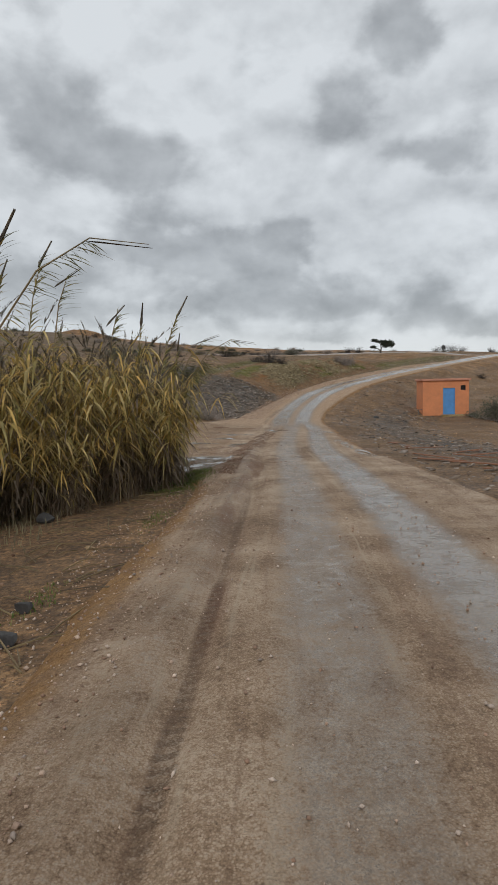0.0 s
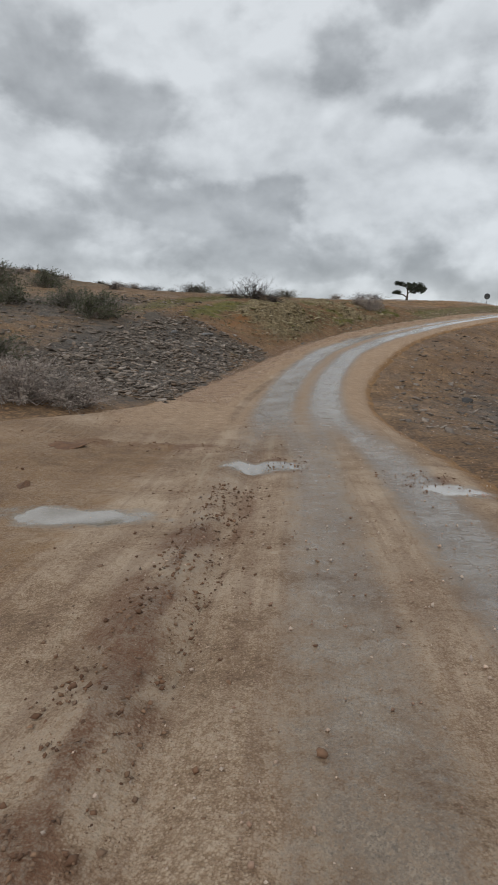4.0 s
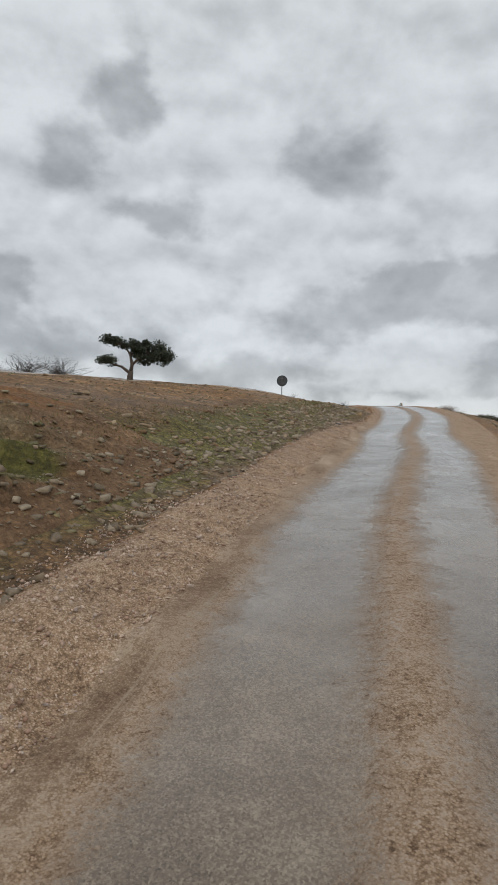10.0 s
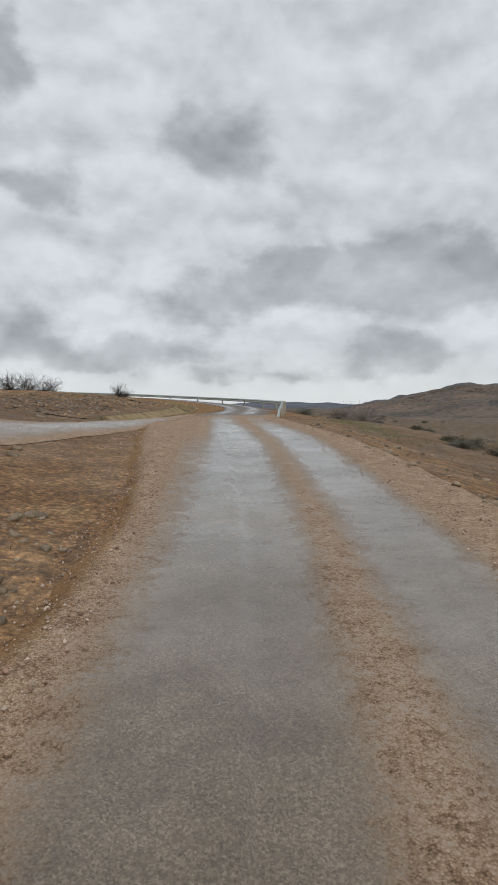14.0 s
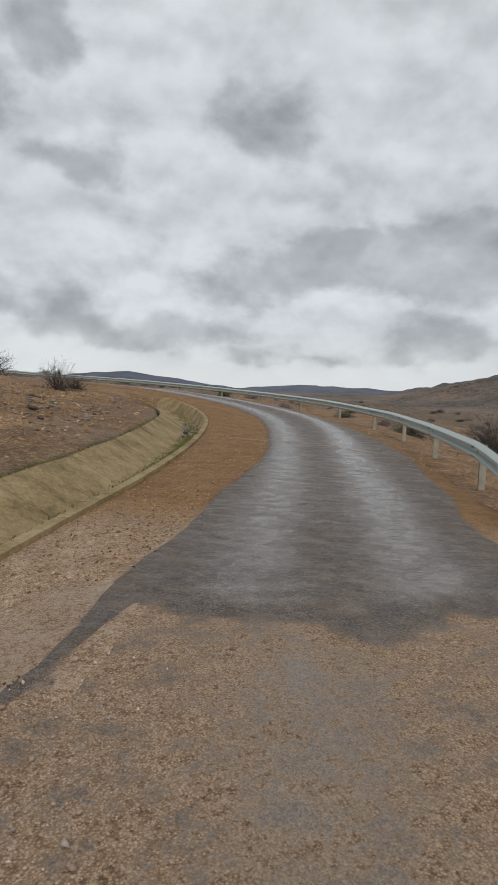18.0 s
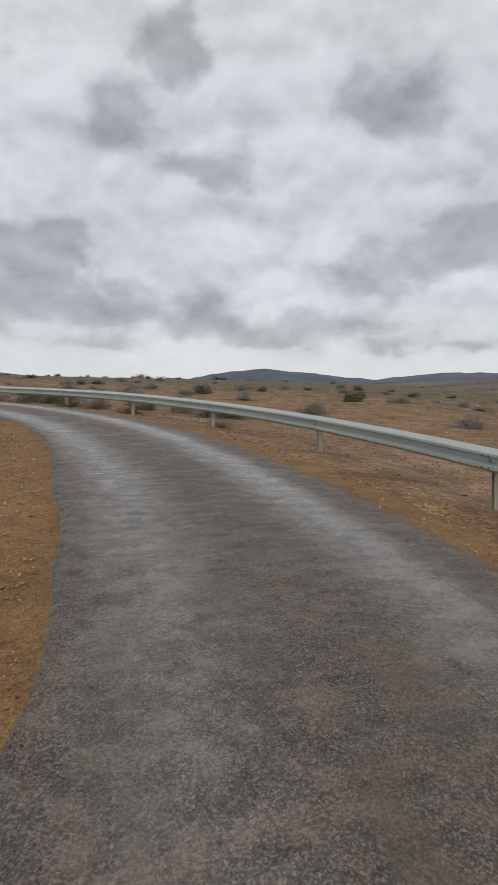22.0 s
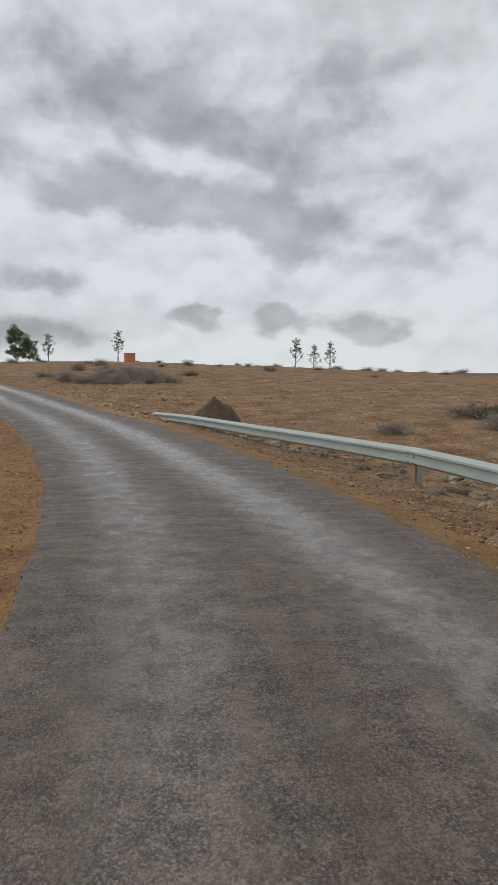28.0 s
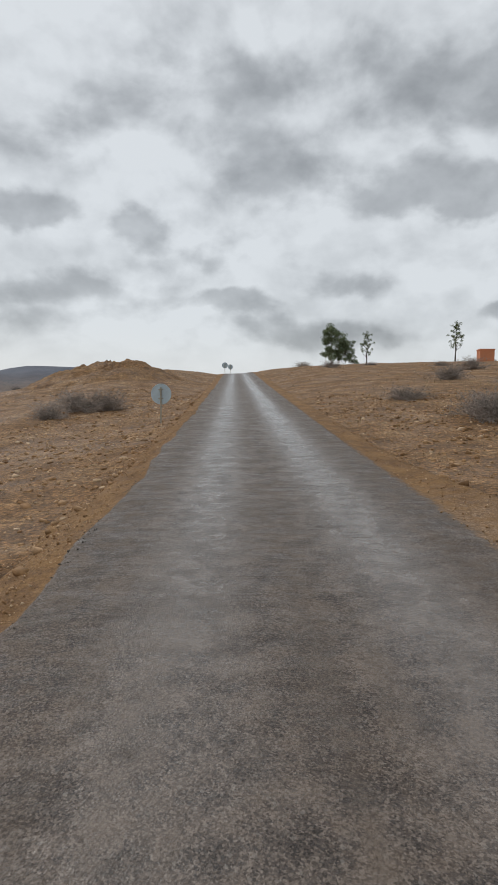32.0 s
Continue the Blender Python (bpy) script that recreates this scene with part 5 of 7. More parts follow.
# ---- shrubs and trees ----
def shrub(name, seed, n, leafy, twig_mat, leaf, label, category="shrub", droop=0.0):
    """A rounded bush of forking twigs, about 1 m high and 1.4 m wide."""
    rng = random.Random(seed)
    tw, lf = Builder(), Builder()
    for _ in range(n):
        a, e = rng.uniform(0, 6.28), rng.uniform(0.25, 1.45)
        d = Vector((math.cos(a) * math.cos(e), math.sin(a) * math.cos(e), math.sin(e)))
        p = Vector((rng.gauss(0, 0.12), rng.gauss(0, 0.12), -0.03))
        L = rng.uniform(0.55, 1.0)
        pts = [p]
        for k in range(4):
            d = (d + Vector((rng.gauss(0, 0.38), rng.gauss(0, 0.38), rng.gauss(0.0, 0.28) - droop * k))).normalized()
            pts.append(pts[-1] + d * (L / 4))
        tw.tube(pts, [0.009, 0.007, 0.005, 0.003, 0.001], 3, False)
        for k in range(8):
            i = rng.randint(1, 3)
            q = pts[i].lerp(pts[i + 1], rng.random())
            dd = (d + Vector((rng.gauss(0, 0.7), rng.gauss(0, 0.7), rng.gauss(0.1, 0.5)))).normalized()
            e1 = q + dd * rng.uniform(0.1, 0.32)
            tw.tube([q, q.lerp(e1, 0.5) + Vector((rng.gauss(0, 0.02), rng.gauss(0, 0.02), 0.01)), e1], [0.003, 0.002, 0.001], 3, False)
            for _k in range(leafy):
                c = q.lerp(e1, rng.uniform(0.2, 1.1))
                o = Vector((rng.gauss(0, 1), rng.gauss(0, 1), rng.gauss(0, 1))).normalized()
                sd = o.orthogonal().normalized()
                s = rng.uniform(0.012, 0.026)
                lf.blade([c, c + o * s, c + o * s * 2], (s * 0.2, s * 0.6, 0.001), sd)
    ob = tagged(new(name), label, category, "shrubs on the slopes")
    part("branchwork", tw, twig_mat, ob)
    if leafy:
        part("foliage", lf, leaf, ob)
    return ob


def tree(name, seed, height, width, trunk_h, lean, density, leaf, label, slim=False, clump=1.0):
    """Trunk with limbs, and a crown of leaf clumps with gaps between them."""
    rng = random.Random(seed)
    wood, crown = Builder(), Builder()
    top = Vector((lean, 0, trunk_h))
    r0 = (0.018 if slim else 0.04) * height
    wood.tube([Vector((0, 0, -0.1)), Vector((lean * 0.2, 0.02, trunk_h * 0.4)), Vector((lean * 0.7, -0.02, trunk_h * 0.8)), top], [r0 * 1.4, r0, r0 * 0.85, r0 * 0.7], 7)
    tips = []
    limbs = 15 if slim else 11 if clump < 1.4 else 19
    for k in range(limbs):
        a = k * 2.4 + rng.uniform(-0.4, 0.4)
        f = (k + 0.5) / limbs
        if slim:
            start = top.lerp(Vector((lean * 1.2, 0, height * 0.9)), f)
            end = start + Vector((math.cos(a), math.sin(a), 0.9)) * width * (0.42 - 0.30 * f) * rng.uniform(0.5, 1.15)
        else:
            start = top
            rad = width * rng.uniform(0.12, 0.42)
            end = top + Vector((math.cos(a) * rad, math.sin(a) * rad, (height - trunk_h) * rng.uniform(0.25, 0.9) * (1 - 0.45 * (rad / width / 0.42) ** 2)))
        mid = start.lerp(end, 0.5) + Vector((rng.gauss(0, 0.03), rng.gauss(0, 0.03), 0.02)) * height
        wood.tube([start, mid, end], [r0 * 0.45, r0 * 0.28, r0 * 0.12], 5, False)
        tips.append(end)
        for _ in range(2):
            e2 = end + Vector((rng.gauss(0, 0.09) * width, rng.gauss(0, 0.09) * width, rng.gauss(0.0, 0.05) * height))
            wood.tube([mid.lerp(end, 0.7), e2], [r0 * 0.14, r0 * 0.05], 4, False)
            tips.append(e2)
    if slim:
        wood.tube([top, Vector((lean * 1.2, 0, height * 0.93))], [r0 * 0.7, r0 * 0.1], 5, False)
        tips.append(Vector((lean * 1.2, 0, height * 0.95)))
    for t in tips:
        blob = clump * width * rng.uniform(0.07, 0.14)
        for _ in range(density):
            o = Vector((rng.gauss(0, 1), rng.gauss(0, 1), rng.gauss(0, 1))).normalized()
            c = o * (blob * rng.random() ** 0.5)
            c = t + Vector((c.x, c.y, c.z * 0.72))
            o = Vector((rng.gauss(0, 1), rng.gauss(0, 1), rng.gauss(0, 0.7))).normalized()
            s = width * rng.uniform(0.010, 0.020)
            crown.blade([c - o * s, c, c + o * s], (s * 0.15, s * 0.75, s * 0.05), o.orthogonal().normalized())
    ob = tagged(new(name), label, "tree")
    part("trunk", wood, BARK, ob, "", True)
    part("crown", crown, leaf, ob)
    return ob


BUSH_BARE = shrub("bare_shrub", 3, 90, 0, TWIG_DARK, BRUSH, "leafless thorny shrub with dark tangled twigs")
BUSH_GREY = shrub("grey_shrub", 5, 110, 3, TWIG, BRUSH, "low grey-brown dry shrub on stony ground")
BUSH_GREEN = shrub("green_shrub", 7, 90, 9, TWIG, BRUSH_GREEN, "low dull-green shrub on stony ground")
BUSH_TUFT = shrub("dry_tuft", 9, 120, 0, REED_DRY, BRUSH, "tuft of pale dry grass and stalks", "grass tuft", 0.12)


def set_at(ob, x, y, z, turn=0.0, size=1.0, tall=1.0):
    ob.matrix_basis = pose(x, y, z, 0, 0, turn) @ Matrix.Diagonal((size, size, size * tall, 1))
    return ob


def ground_at(pts):
    pts = np.array(pts, float)
    return surface(pts[:, 0], pts[:, 1])[0]


def plant(spots, source, first=False):
    """Copies of source at (x, y, size, tall, turn); the source itself takes the first place."""
    zs = ground_at([(p[0], p[1]) for p in spots])
    for k, ((x, y, size, tall, turn), z) in enumerate(zip(spots, zs)):
        m = pose(x, y, z - 0.04, 0, 0, turn) @ Matrix.Diagonal((size, size, size * tall, 1))
        if k == 0 and first:
            source.matrix_basis = m
        else:
            base = source.scale[0], source.scale[1], source.scale[2]
            copy_thing(source, pose(x, y, z - 0.04, 0, 0, turn) @ Matrix.Diagonal((size / base[0], size / base[1], size * tall / base[2], 1)))


plant([(1.9, 56.7, 1.75, 0.95, 0), (3.1, 57.3, 1.2, 0.85, 80), (0.7, 57.0, 1.2, 0.7, 190), (47.9, 121.3, 1.05, 1.35, 30), (48.9, 122.4, 0.9, 0.85, 130), (49.0, 141.2, 2.3, 0.95, 200), (47.5, 142.5, 2.6, 1.0, 20), (45.9, 143.6, 2.4, 1.05, 40), (44.3, 144.6, 2.2, 0.95, 130),
       (65.5, 114.5, 1.8, 1.3, 20), (58.5, 105.5, 1.3, 1.1, 200), (60.5, 108.0, 1.7, 1.2, 60), (62.5, 109.5, 1.5, 1.1, 10), (63.0, 113.0, 1.6, 1.0, 300), (15.5, 86.0, 1.6, 0.7, 50), (14.0, 87.0, 1.7, 0.7, 250),
       (26.45, 79.75, 0.36, 1.0, 0), (26.85, 78.15, 0.24, 1.0, 70), (-2.5, 66, 1.2, 0.8, 5), (-7, 62, 1.0, 0.7, 75)], BUSH_BARE, True)
plant([(9.9, 63.1, 1.05, 1.35, 0), (10.5, 63.9, 0.9, 1.2, 120), (9.2, 63.8, 0.8, 1.1, 230), (23.4, 207.6, 1.6, 0.9, 20), (-11.0, 160.2, 1.5, 0.75, 40), (-13.5, 161.5, 1.6, 0.75, 100), (-9.0, 161.8, 1.2, 0.8, 250),
       (-16.0, 162.0, 1.4, 0.7, 10), (-27.3, 157.6, 1.3, 0.8, 200), (-6.0, 163.5, 1.0, 0.8, 30), (-17.4, 143.7, 1.3, 0.9, 0), (-17.0, 142.6, 1.4, 0.8, 80), (-15.0, 142.6, 1.1, 0.8, 160), (-8.5, 159.0, 1.0, 0.7, 300), (-22, 160, 1.2, 0.8, 90), (53.6, 159.3, 1.5, 0.6, 0), (54.8, 158.7, 1.5, 0.55, 60), (52.2, 160.2, 1.4, 0.6, 120), (21.0, 175.1, 1.5, 0.8, 0), (31.9, 177.0, 1.6, 0.8, 50), (33.0, 177.8, 1.5, 0.8, 90), (30.8, 177.6, 1.3, 0.8, 200), (-15.9, 155.4, 1.1, 0.6, 30), (-12.1, 159.9, 1.5, 0.7, 10), (-12.9, 163.1, 1.4, 0.7, 80), (-50.3, 149.1, 1.3, 0.7, 40), (-81, 141.6, 1.6, 0.8, 0), (-79, 142.4, 1.3, 0.8, 90), (51.6, 99.9, 1.2, 0.9, 20), (52.8, 101.4, 1.3, 0.9, 120),
       (-9.7, 42.5, 1.9, 0.8, 20), (-8.6, 41.6, 1.5, 0.8, 200), (-3.3, 33.4, 1.5, 0.85, 10), (-2.4, 33.9, 1.1, 0.7, 140), (-6.9, 37.4, 1.7, 0.9, 70), (-8.0, 158.2, 1.0, 0.75, 0), (-6.0, 160.4, 1.3, 0.8, 60), (-6.6, 162.4, 1.4, 0.8, 140), (-9.6, 157.3, 1.2, 0.8, 200), (-10.8, 157.2, 1.0, 0.8, 290), (-7.4, 159.6, 1.1, 0.8, 330)], BUSH_GREY, True)
plant([(-4.5, 45.5, 1.6, 0.8, 0), (-6.0, 47.0, 1.5, 0.8, 60), (-8.0, 46.0, 1.3, 0.8, 130), (23.0, 44.0, 1.7, 1.3, 10), (25.0, 43.0, 1.6, 1.2, 80), (-12.0, 55.0, 2.0, 0.8, 20), (-9.7, 56.5, 1.6, 0.8, 20), (57.5, 157.2, 1.5, 0.5, 10), (58.5, 158.5, 1.3, 0.5, 80), (56.5, 159.5, 1.3, 0.45, 150), (52.0, 167.0, 1.6, 0.4, 30), (-5.3, 37.3, 1.2, 0.75, 60), (16.9, 42.0, 1.7, 1.2, 0), (16.1, 43.8, 0.8, 0.6, 100), (46.0, 89.8, 0.9, 0.5, 40), (45.0, 88.1, 0.8, 0.45, 160), (46.6, 91.0, 0.7, 0.5, 250)], BUSH_GREEN, True)
plant([(58.4, 143.0, 0.9, 0.5, 0), (57.6, 144.6, 1.0, 0.5, 90), (59.3, 141.2, 0.8, 0.5, 170), (56.0, 149.2, 0.9, 0.45, 20), (60.8, 136.5, 0.7, 0.5, 20)], BUSH_TUFT, True)

# shrubs scattered over the open land, by stretch: stations, side distances, how many, which
rng = random.Random(77)
spots = {id(b): [] for b in (BUSH_BARE, BUSH_GREY, BUSH_GREEN, BUSH_TUFT)}
kinds = {id(b): b for b in (BUSH_BARE, BUSH_GREY, BUSH_GREEN, BUSH_TUFT)}
for s0, s1, d0, d1, n, pick in ((150, 205, -60, -9, 130, "GGTN"), (150, 200, -150, -50, 80, "GN"), (205, 300, -70, -12, 40, "GGT"), (215, 320, 5, 40, 14, "GGT"),
                                (100, 113, -14, -7, 8, "GTN"), (100, 150, -40, -7, 36, "GGBN"), (165, 205, -36, -9, 50, "GGT"), (62, 100, -30, -6, 40, "GBN"), (30, 66, 16, 90, 80, "GNB"), (60, 110, 16, 60, 60, "BGN"), (30, 60, -60, -16, 22, "GN"), (50, 75, -40, -5, 14, "GN")):
    for _ in range(n):
        s, d = rng.uniform(s0, s1), rng.uniform(d0, d1)
        x, y = road_point(np.array([s]), np.array([d]))[0]
        b = {"G": BUSH_GREY, "T": BUSH_TUFT, "B": BUSH_BARE, "N": BUSH_GREEN}[rng.choice(pick)]
        spots[id(b)].append((float(x), float(y), rng.uniform(0.6, 1.5), rng.uniform(0.45, 0.85), rng.uniform(0, 360)))
for k, sp in spots.items():
    plant(sp, kinds[k])
for az in range(0, 60):  # scrub along the skyline to the north
    x, y = rng.uniform(-160, 40), rng.uniform(260, 430)
    plant([(x, y, rng.uniform(1.5, 3.2), rng.uniform(0.6, 0.9), rng.uniform(0, 360))], rng.choice([BUSH_GREY, BUSH_GREEN]))



def spreading_oak(seed):
    """A small evergreen oak: a short trunk forking low, and a broken crown of separate masses."""
    rng = random.Random(seed)
    wood, crown = Builder(), Builder()
    fork, left_fork = Vector((0.03, 0, 0.38)), Vector((-0.30, 0.02, 0.52))
    wood.tube([Vector((0.0, 0, -0.1)), Vector((-0.01, 0.02, 0.18)), fork], [0.14, 0.105, 0.09], 7)
    wood.tube([Vector((0.0, 0.01, 0.28)), Vector((-0.14, 0.02, 0.40)), left_fork, Vector((-0.62, 0.0, 0.60))], [0.06, 0.055, 0.045, 0.03], 6)
    wood.tube([fork, Vector((0.06, 0.0, 0.62)), Vector((0.0, 0.03, 0.95)), Vector((-0.18, 0.0, 1.25))], [0.075, 0.06, 0.045, 0.025], 6)
    wood.tube([Vector((0.06, 0.0, 0.60)), Vector((0.25, -0.04, 0.78)), Vector((0.62, 0.0, 0.92))], [0.055, 0.045, 0.025], 6)
    masses = [((0.72, 0.0, 1.08), (0.80, 0.55, 0.42), 34, (0.62, 0.0, 0.92)), ((0.25, 0.0, 1.22), (0.38, 0.4, 0.26), 10, (0.0, 0.03, 0.95)), ((1.15, 0.0, 0.95), (0.38, 0.35, 0.26), 9, (0.62, 0.0, 0.92)),
              ((-0.58, 0.0, 1.46), (0.40, 0.32, 0.13), 10, (-0.18, 0.0, 1.25)), ((-0.18, 0.0, 1.32), (0.25, 0.25, 0.12), 4, (-0.18, 0.0, 1.25)), ((-0.85, 0.0, 0.74), (0.34, 0.28, 0.15), 8, (-0.62, 0.0, 0.60))]
    for (cx, cy, cz_), (wx, wy, wz), n, joint in masses:
        for _ in range(n):
            o = Vector((rng.gauss(0, 1), rng.gauss(0, 1), rng.gauss(0, 1))).normalized() * rng.random() ** 0.4
            tip = Vector((cx + o.x * wx, cy + o.y * wy, cz_ + o.z * wz))
            root = Vector(joint)
            wood.tube([root, root.lerp(tip, 0.5) + Vector((0, 0, rng.gauss(0, 0.05))), tip], [0.016, 0.010, 0.005], 4, False)
            wide = rng.uniform(0.11, 0.24)
            for _ in range(125):
                o = Vector((rng.gauss(0, 1), rng.gauss(0, 1), rng.gauss(0, 1))).normalized() * (wide * rng.random() ** 0.45)
                c = tip + Vector((o.x * 1.15, o.y * 1.15, o.z * 0.8))
                o = Vector((rng.gauss(0, 1), rng.gauss(0, 1), rng.gauss(0, 0.7))).normalized()
                s = rng.uniform(0.024, 0.045)
                crown.blade([c - o * s, c, c + o * s], (s * 0.2, s * 0.7, s * 0.05), o.orthogonal().normalized())
    ob = tagged(new("holm_oak"), "small dark evergreen oak with a broken spreading crown", "tree")
    part("trunk", wood, BARK, ob, "", True)
    part("crown", crown, OAK_LEAF, ob)
    return ob


oak = spreading_oak(4)
set_at(oak, 18.0, 83.5, float(ground_at([(18.0, 83.5)])[0]) - 0.03, -12, 1.2)
gum = tree("eucalyptus", 8, 8.5, 3.6, 2.4, 0.3, 70, GUM_LEAF, "slender eucalyptus with a thin grey-green crown", True)
GUM_SPOTS = [(-106.4, 164.3, 0.95), (-122, 210.4, 1.15), (-123.3, 216, 1.05), (-124.9, 221.5, 1.2), (-140, 147.5, 1.15), (-172.7, 478, 1.2), (-176, 483, 0.9), (-146, 144, 0.7)]
for k, ((x, y, size), z) in enumerate(zip(GUM_SPOTS, ground_at([p[:2] for p in GUM_SPOTS]))):
    set_at(gum, x, y, z, 40 * k, size) if k == 0 else put(gum, x, y, z, 47 * k, size / gum.scale[0])
full = tree("leafy_tree", 12, 8.5, 5.2, 1.2, 0.2, 260, GUM_LEAF, "full green tree standing behind a low wall", True, 1.5)
far_oak = tree("round_tree", 21, 12.0, 9.5, 1.8, 0.4, 330, OAK_LEAF, "solitary dark round-crowned tree on the skyline", False, 1.6)
for ob, x, y in ((full, -151.0, 138.0), (far_oak, -89.3, 400.0)):
    set_at(ob, x, y, float(ground_at([(x, y)])[0]), 15, 1.4 if ob is full else 1.0)
zt = float(ground_at([(-149.0, 141.5)])[0])
put(full, -149.0, 141.5, zt, 100, 0.7)

# ---- the pump hut ----
hx, hy, hz = 14.62, 46.3, float(ground_at([(14.2, 45.5)])[0]) - 0.05
hut = thing("hut", (hx, hy, hz), -6, "small orange plastered hut with a blue door and flat roof", "hut")
W2, D2, HH = 1.65, 1.4, 2.55
DX0, DX1 = -0.20, 0.66  # door opening on the front
for lo, hi in (((-W2, -D2, 0), (DX0, -D2 + 0.2, HH)), ((DX1, -D2, 0), (1.05, -D2 + 0.2, HH)), ((DX0, -D2, 2.02), (DX1, -D2 + 0.2, HH)), ((1.05, -D2, 0), (1.42, -D2 + 0.2, 1.85)), ((1.05, -D2, 2.2), (1.42, -D2 + 0.2, HH)), ((1.42, -D2, 0), (W2, -D2 + 0.2, HH)),
               ((-W2, D2 - 0.2, 0), (W2, D2, HH)), ((-W2, -D2 + 0.2, 0), (-W2 + 0.2, D2 - 0.2, HH)), ((W2 - 0.2, -D2 + 0.2, 0), (W2, D2 - 0.2, HH))):
    part("wall", Builder().box(lo, hi), HUT_PAINT, hut, "orange plastered masonry")
part("roof", bevel_mesh(Builder().box((-W2 - 0.12, -D2 - 0.12, HH), (W2 + 0.12, D2 + 0.12, HH + 0.16)).mesh("roof", HUT_ROOF), 0.02), HUT_ROOF, hut, "flat concrete slab with a red-brown edge")
door = part("door", bevel_mesh(Builder().box((DX0 + 0.04, -D2 + 0.05, 0.03), (DX1 - 0.04, -D2 + 0.1, 1.99)).mesh("door", BLUE_PAINT), 0.006), BLUE_PAINT, hut, "closed blue sheet-metal door")
fr = Builder().box((DX0, -D2 + 0.02, 0), (DX0 + 0.04, -D2 + 0.12, 2.02)).box((DX1 - 0.04, -D2 + 0.02, 0), (DX1, -D2 + 0.12, 2.02)).box((DX0 + 0.04, -D2 + 0.02, 1.98), (DX1 - 0.04, -D2 + 0.12, 2.02))
part("door_frame", fr, BLUE_PAINT, hut)
part("door_handle", Builder().tube([(0.58, -D2 + 0.04, 0.98), (0.58, -D2 - 0.01, 1.02), (0.58, -D2 + 0.04, 1.1)], 0.012, 6), POST_STEEL, door)
# solid panel in the window opening; the shade inside is its painted colour
part("vent", Builder().box((1.06, -D2 + 0.1, 1.86), (1.41, -D2 + 0.16, 2.19)), PAINTED_SHADE, hut, "small window opening filled by a near-black panel for the dark inside")
step = thing("door_step", (hx + 0.2, hy - D2 - 0.42, hz - 0.02), -6, "low concrete step in front of the hut door", "step")
part("slab", bevel_mesh(Builder().box((-0.75, -0.3, -0.15), (0.75, 0.3, 0.1)).mesh("slab", CONCRETE), 0.02), CONCRETE, step)
pipe = thing("pipe_bracket", (hx - W2 - 0.35, hy - 0.9, hz), -6, "rusty pipe and valve beside the hut wall", "pipe")
part("pipe", Builder().tube([(0, 0, -0.2), (0, 0, 0.45), (0.3, 0, 0.45)], 0.04, 8), BOLT_DARK, pipe)
part("valve_wheel", Builder().tube([(0.12 * math.cos(a * 0.628), 0.12 * math.sin(a * 0.628), 0.55) for a in range(11)], 0.012, 5), HUT_PAINT, pipe)

# ---- the guardrail round the outer side of the bend ----
RAIL = {"s": [111.6, 113.5, 116, 119.5, 126, 130, 137, 149, 163, 174, 186, 196, 201, 204, 208.3], "d": [-2.5, -2.6, -2.7, -2.85, -3.3, -3.75, -4.1, -4.35, -4.2, -4.65, -4.75, -4.5, -4.1, -4.1, -4.2],
        "h": [0.05, 0.22, 0.45, 0.75, 0.76, 0.76, 0.76, 0.68, 0.67, 0.67, 0.67, 0.62, 0.46, 0.37, 0.22]}
rail = tagged(new("guardrail"), "galvanised steel guardrail on short posts along the outer bend", "guardrail")
rail.location = (*[float(v) for v in road_point(np.array([160.0]), np.array([-4.2]))[0]], 0)
W_PROFILE = [(-0.04, 0.03), (-0.01, 0.045), (0.04, 0.075), (0.04, 0.105), (-0.035, 0.140), (-0.035, 0.190), (0.04, 0.225), (0.04, 0.255), (-0.01, 0.29), (-0.04, 0.31)]


def rail_frame(s):
    """Ground point, way along and way towards the road of the rail at s."""
    d = float(np.interp(s, RAIL["s"], RAIL["d"]))
    d2 = float(np.interp(s + 0.3, RAIL["s"], RAIL["d"]))
    p, q = road_point(np.array([s, s + 0.3]), np.array([d, d2]))
    t = Vector((q[0] - p[0], q[1] - p[1], 0)).normalized()
    return Vector((p[0], p[1], 0)), t, Vector((-t.y, t.x, 0))


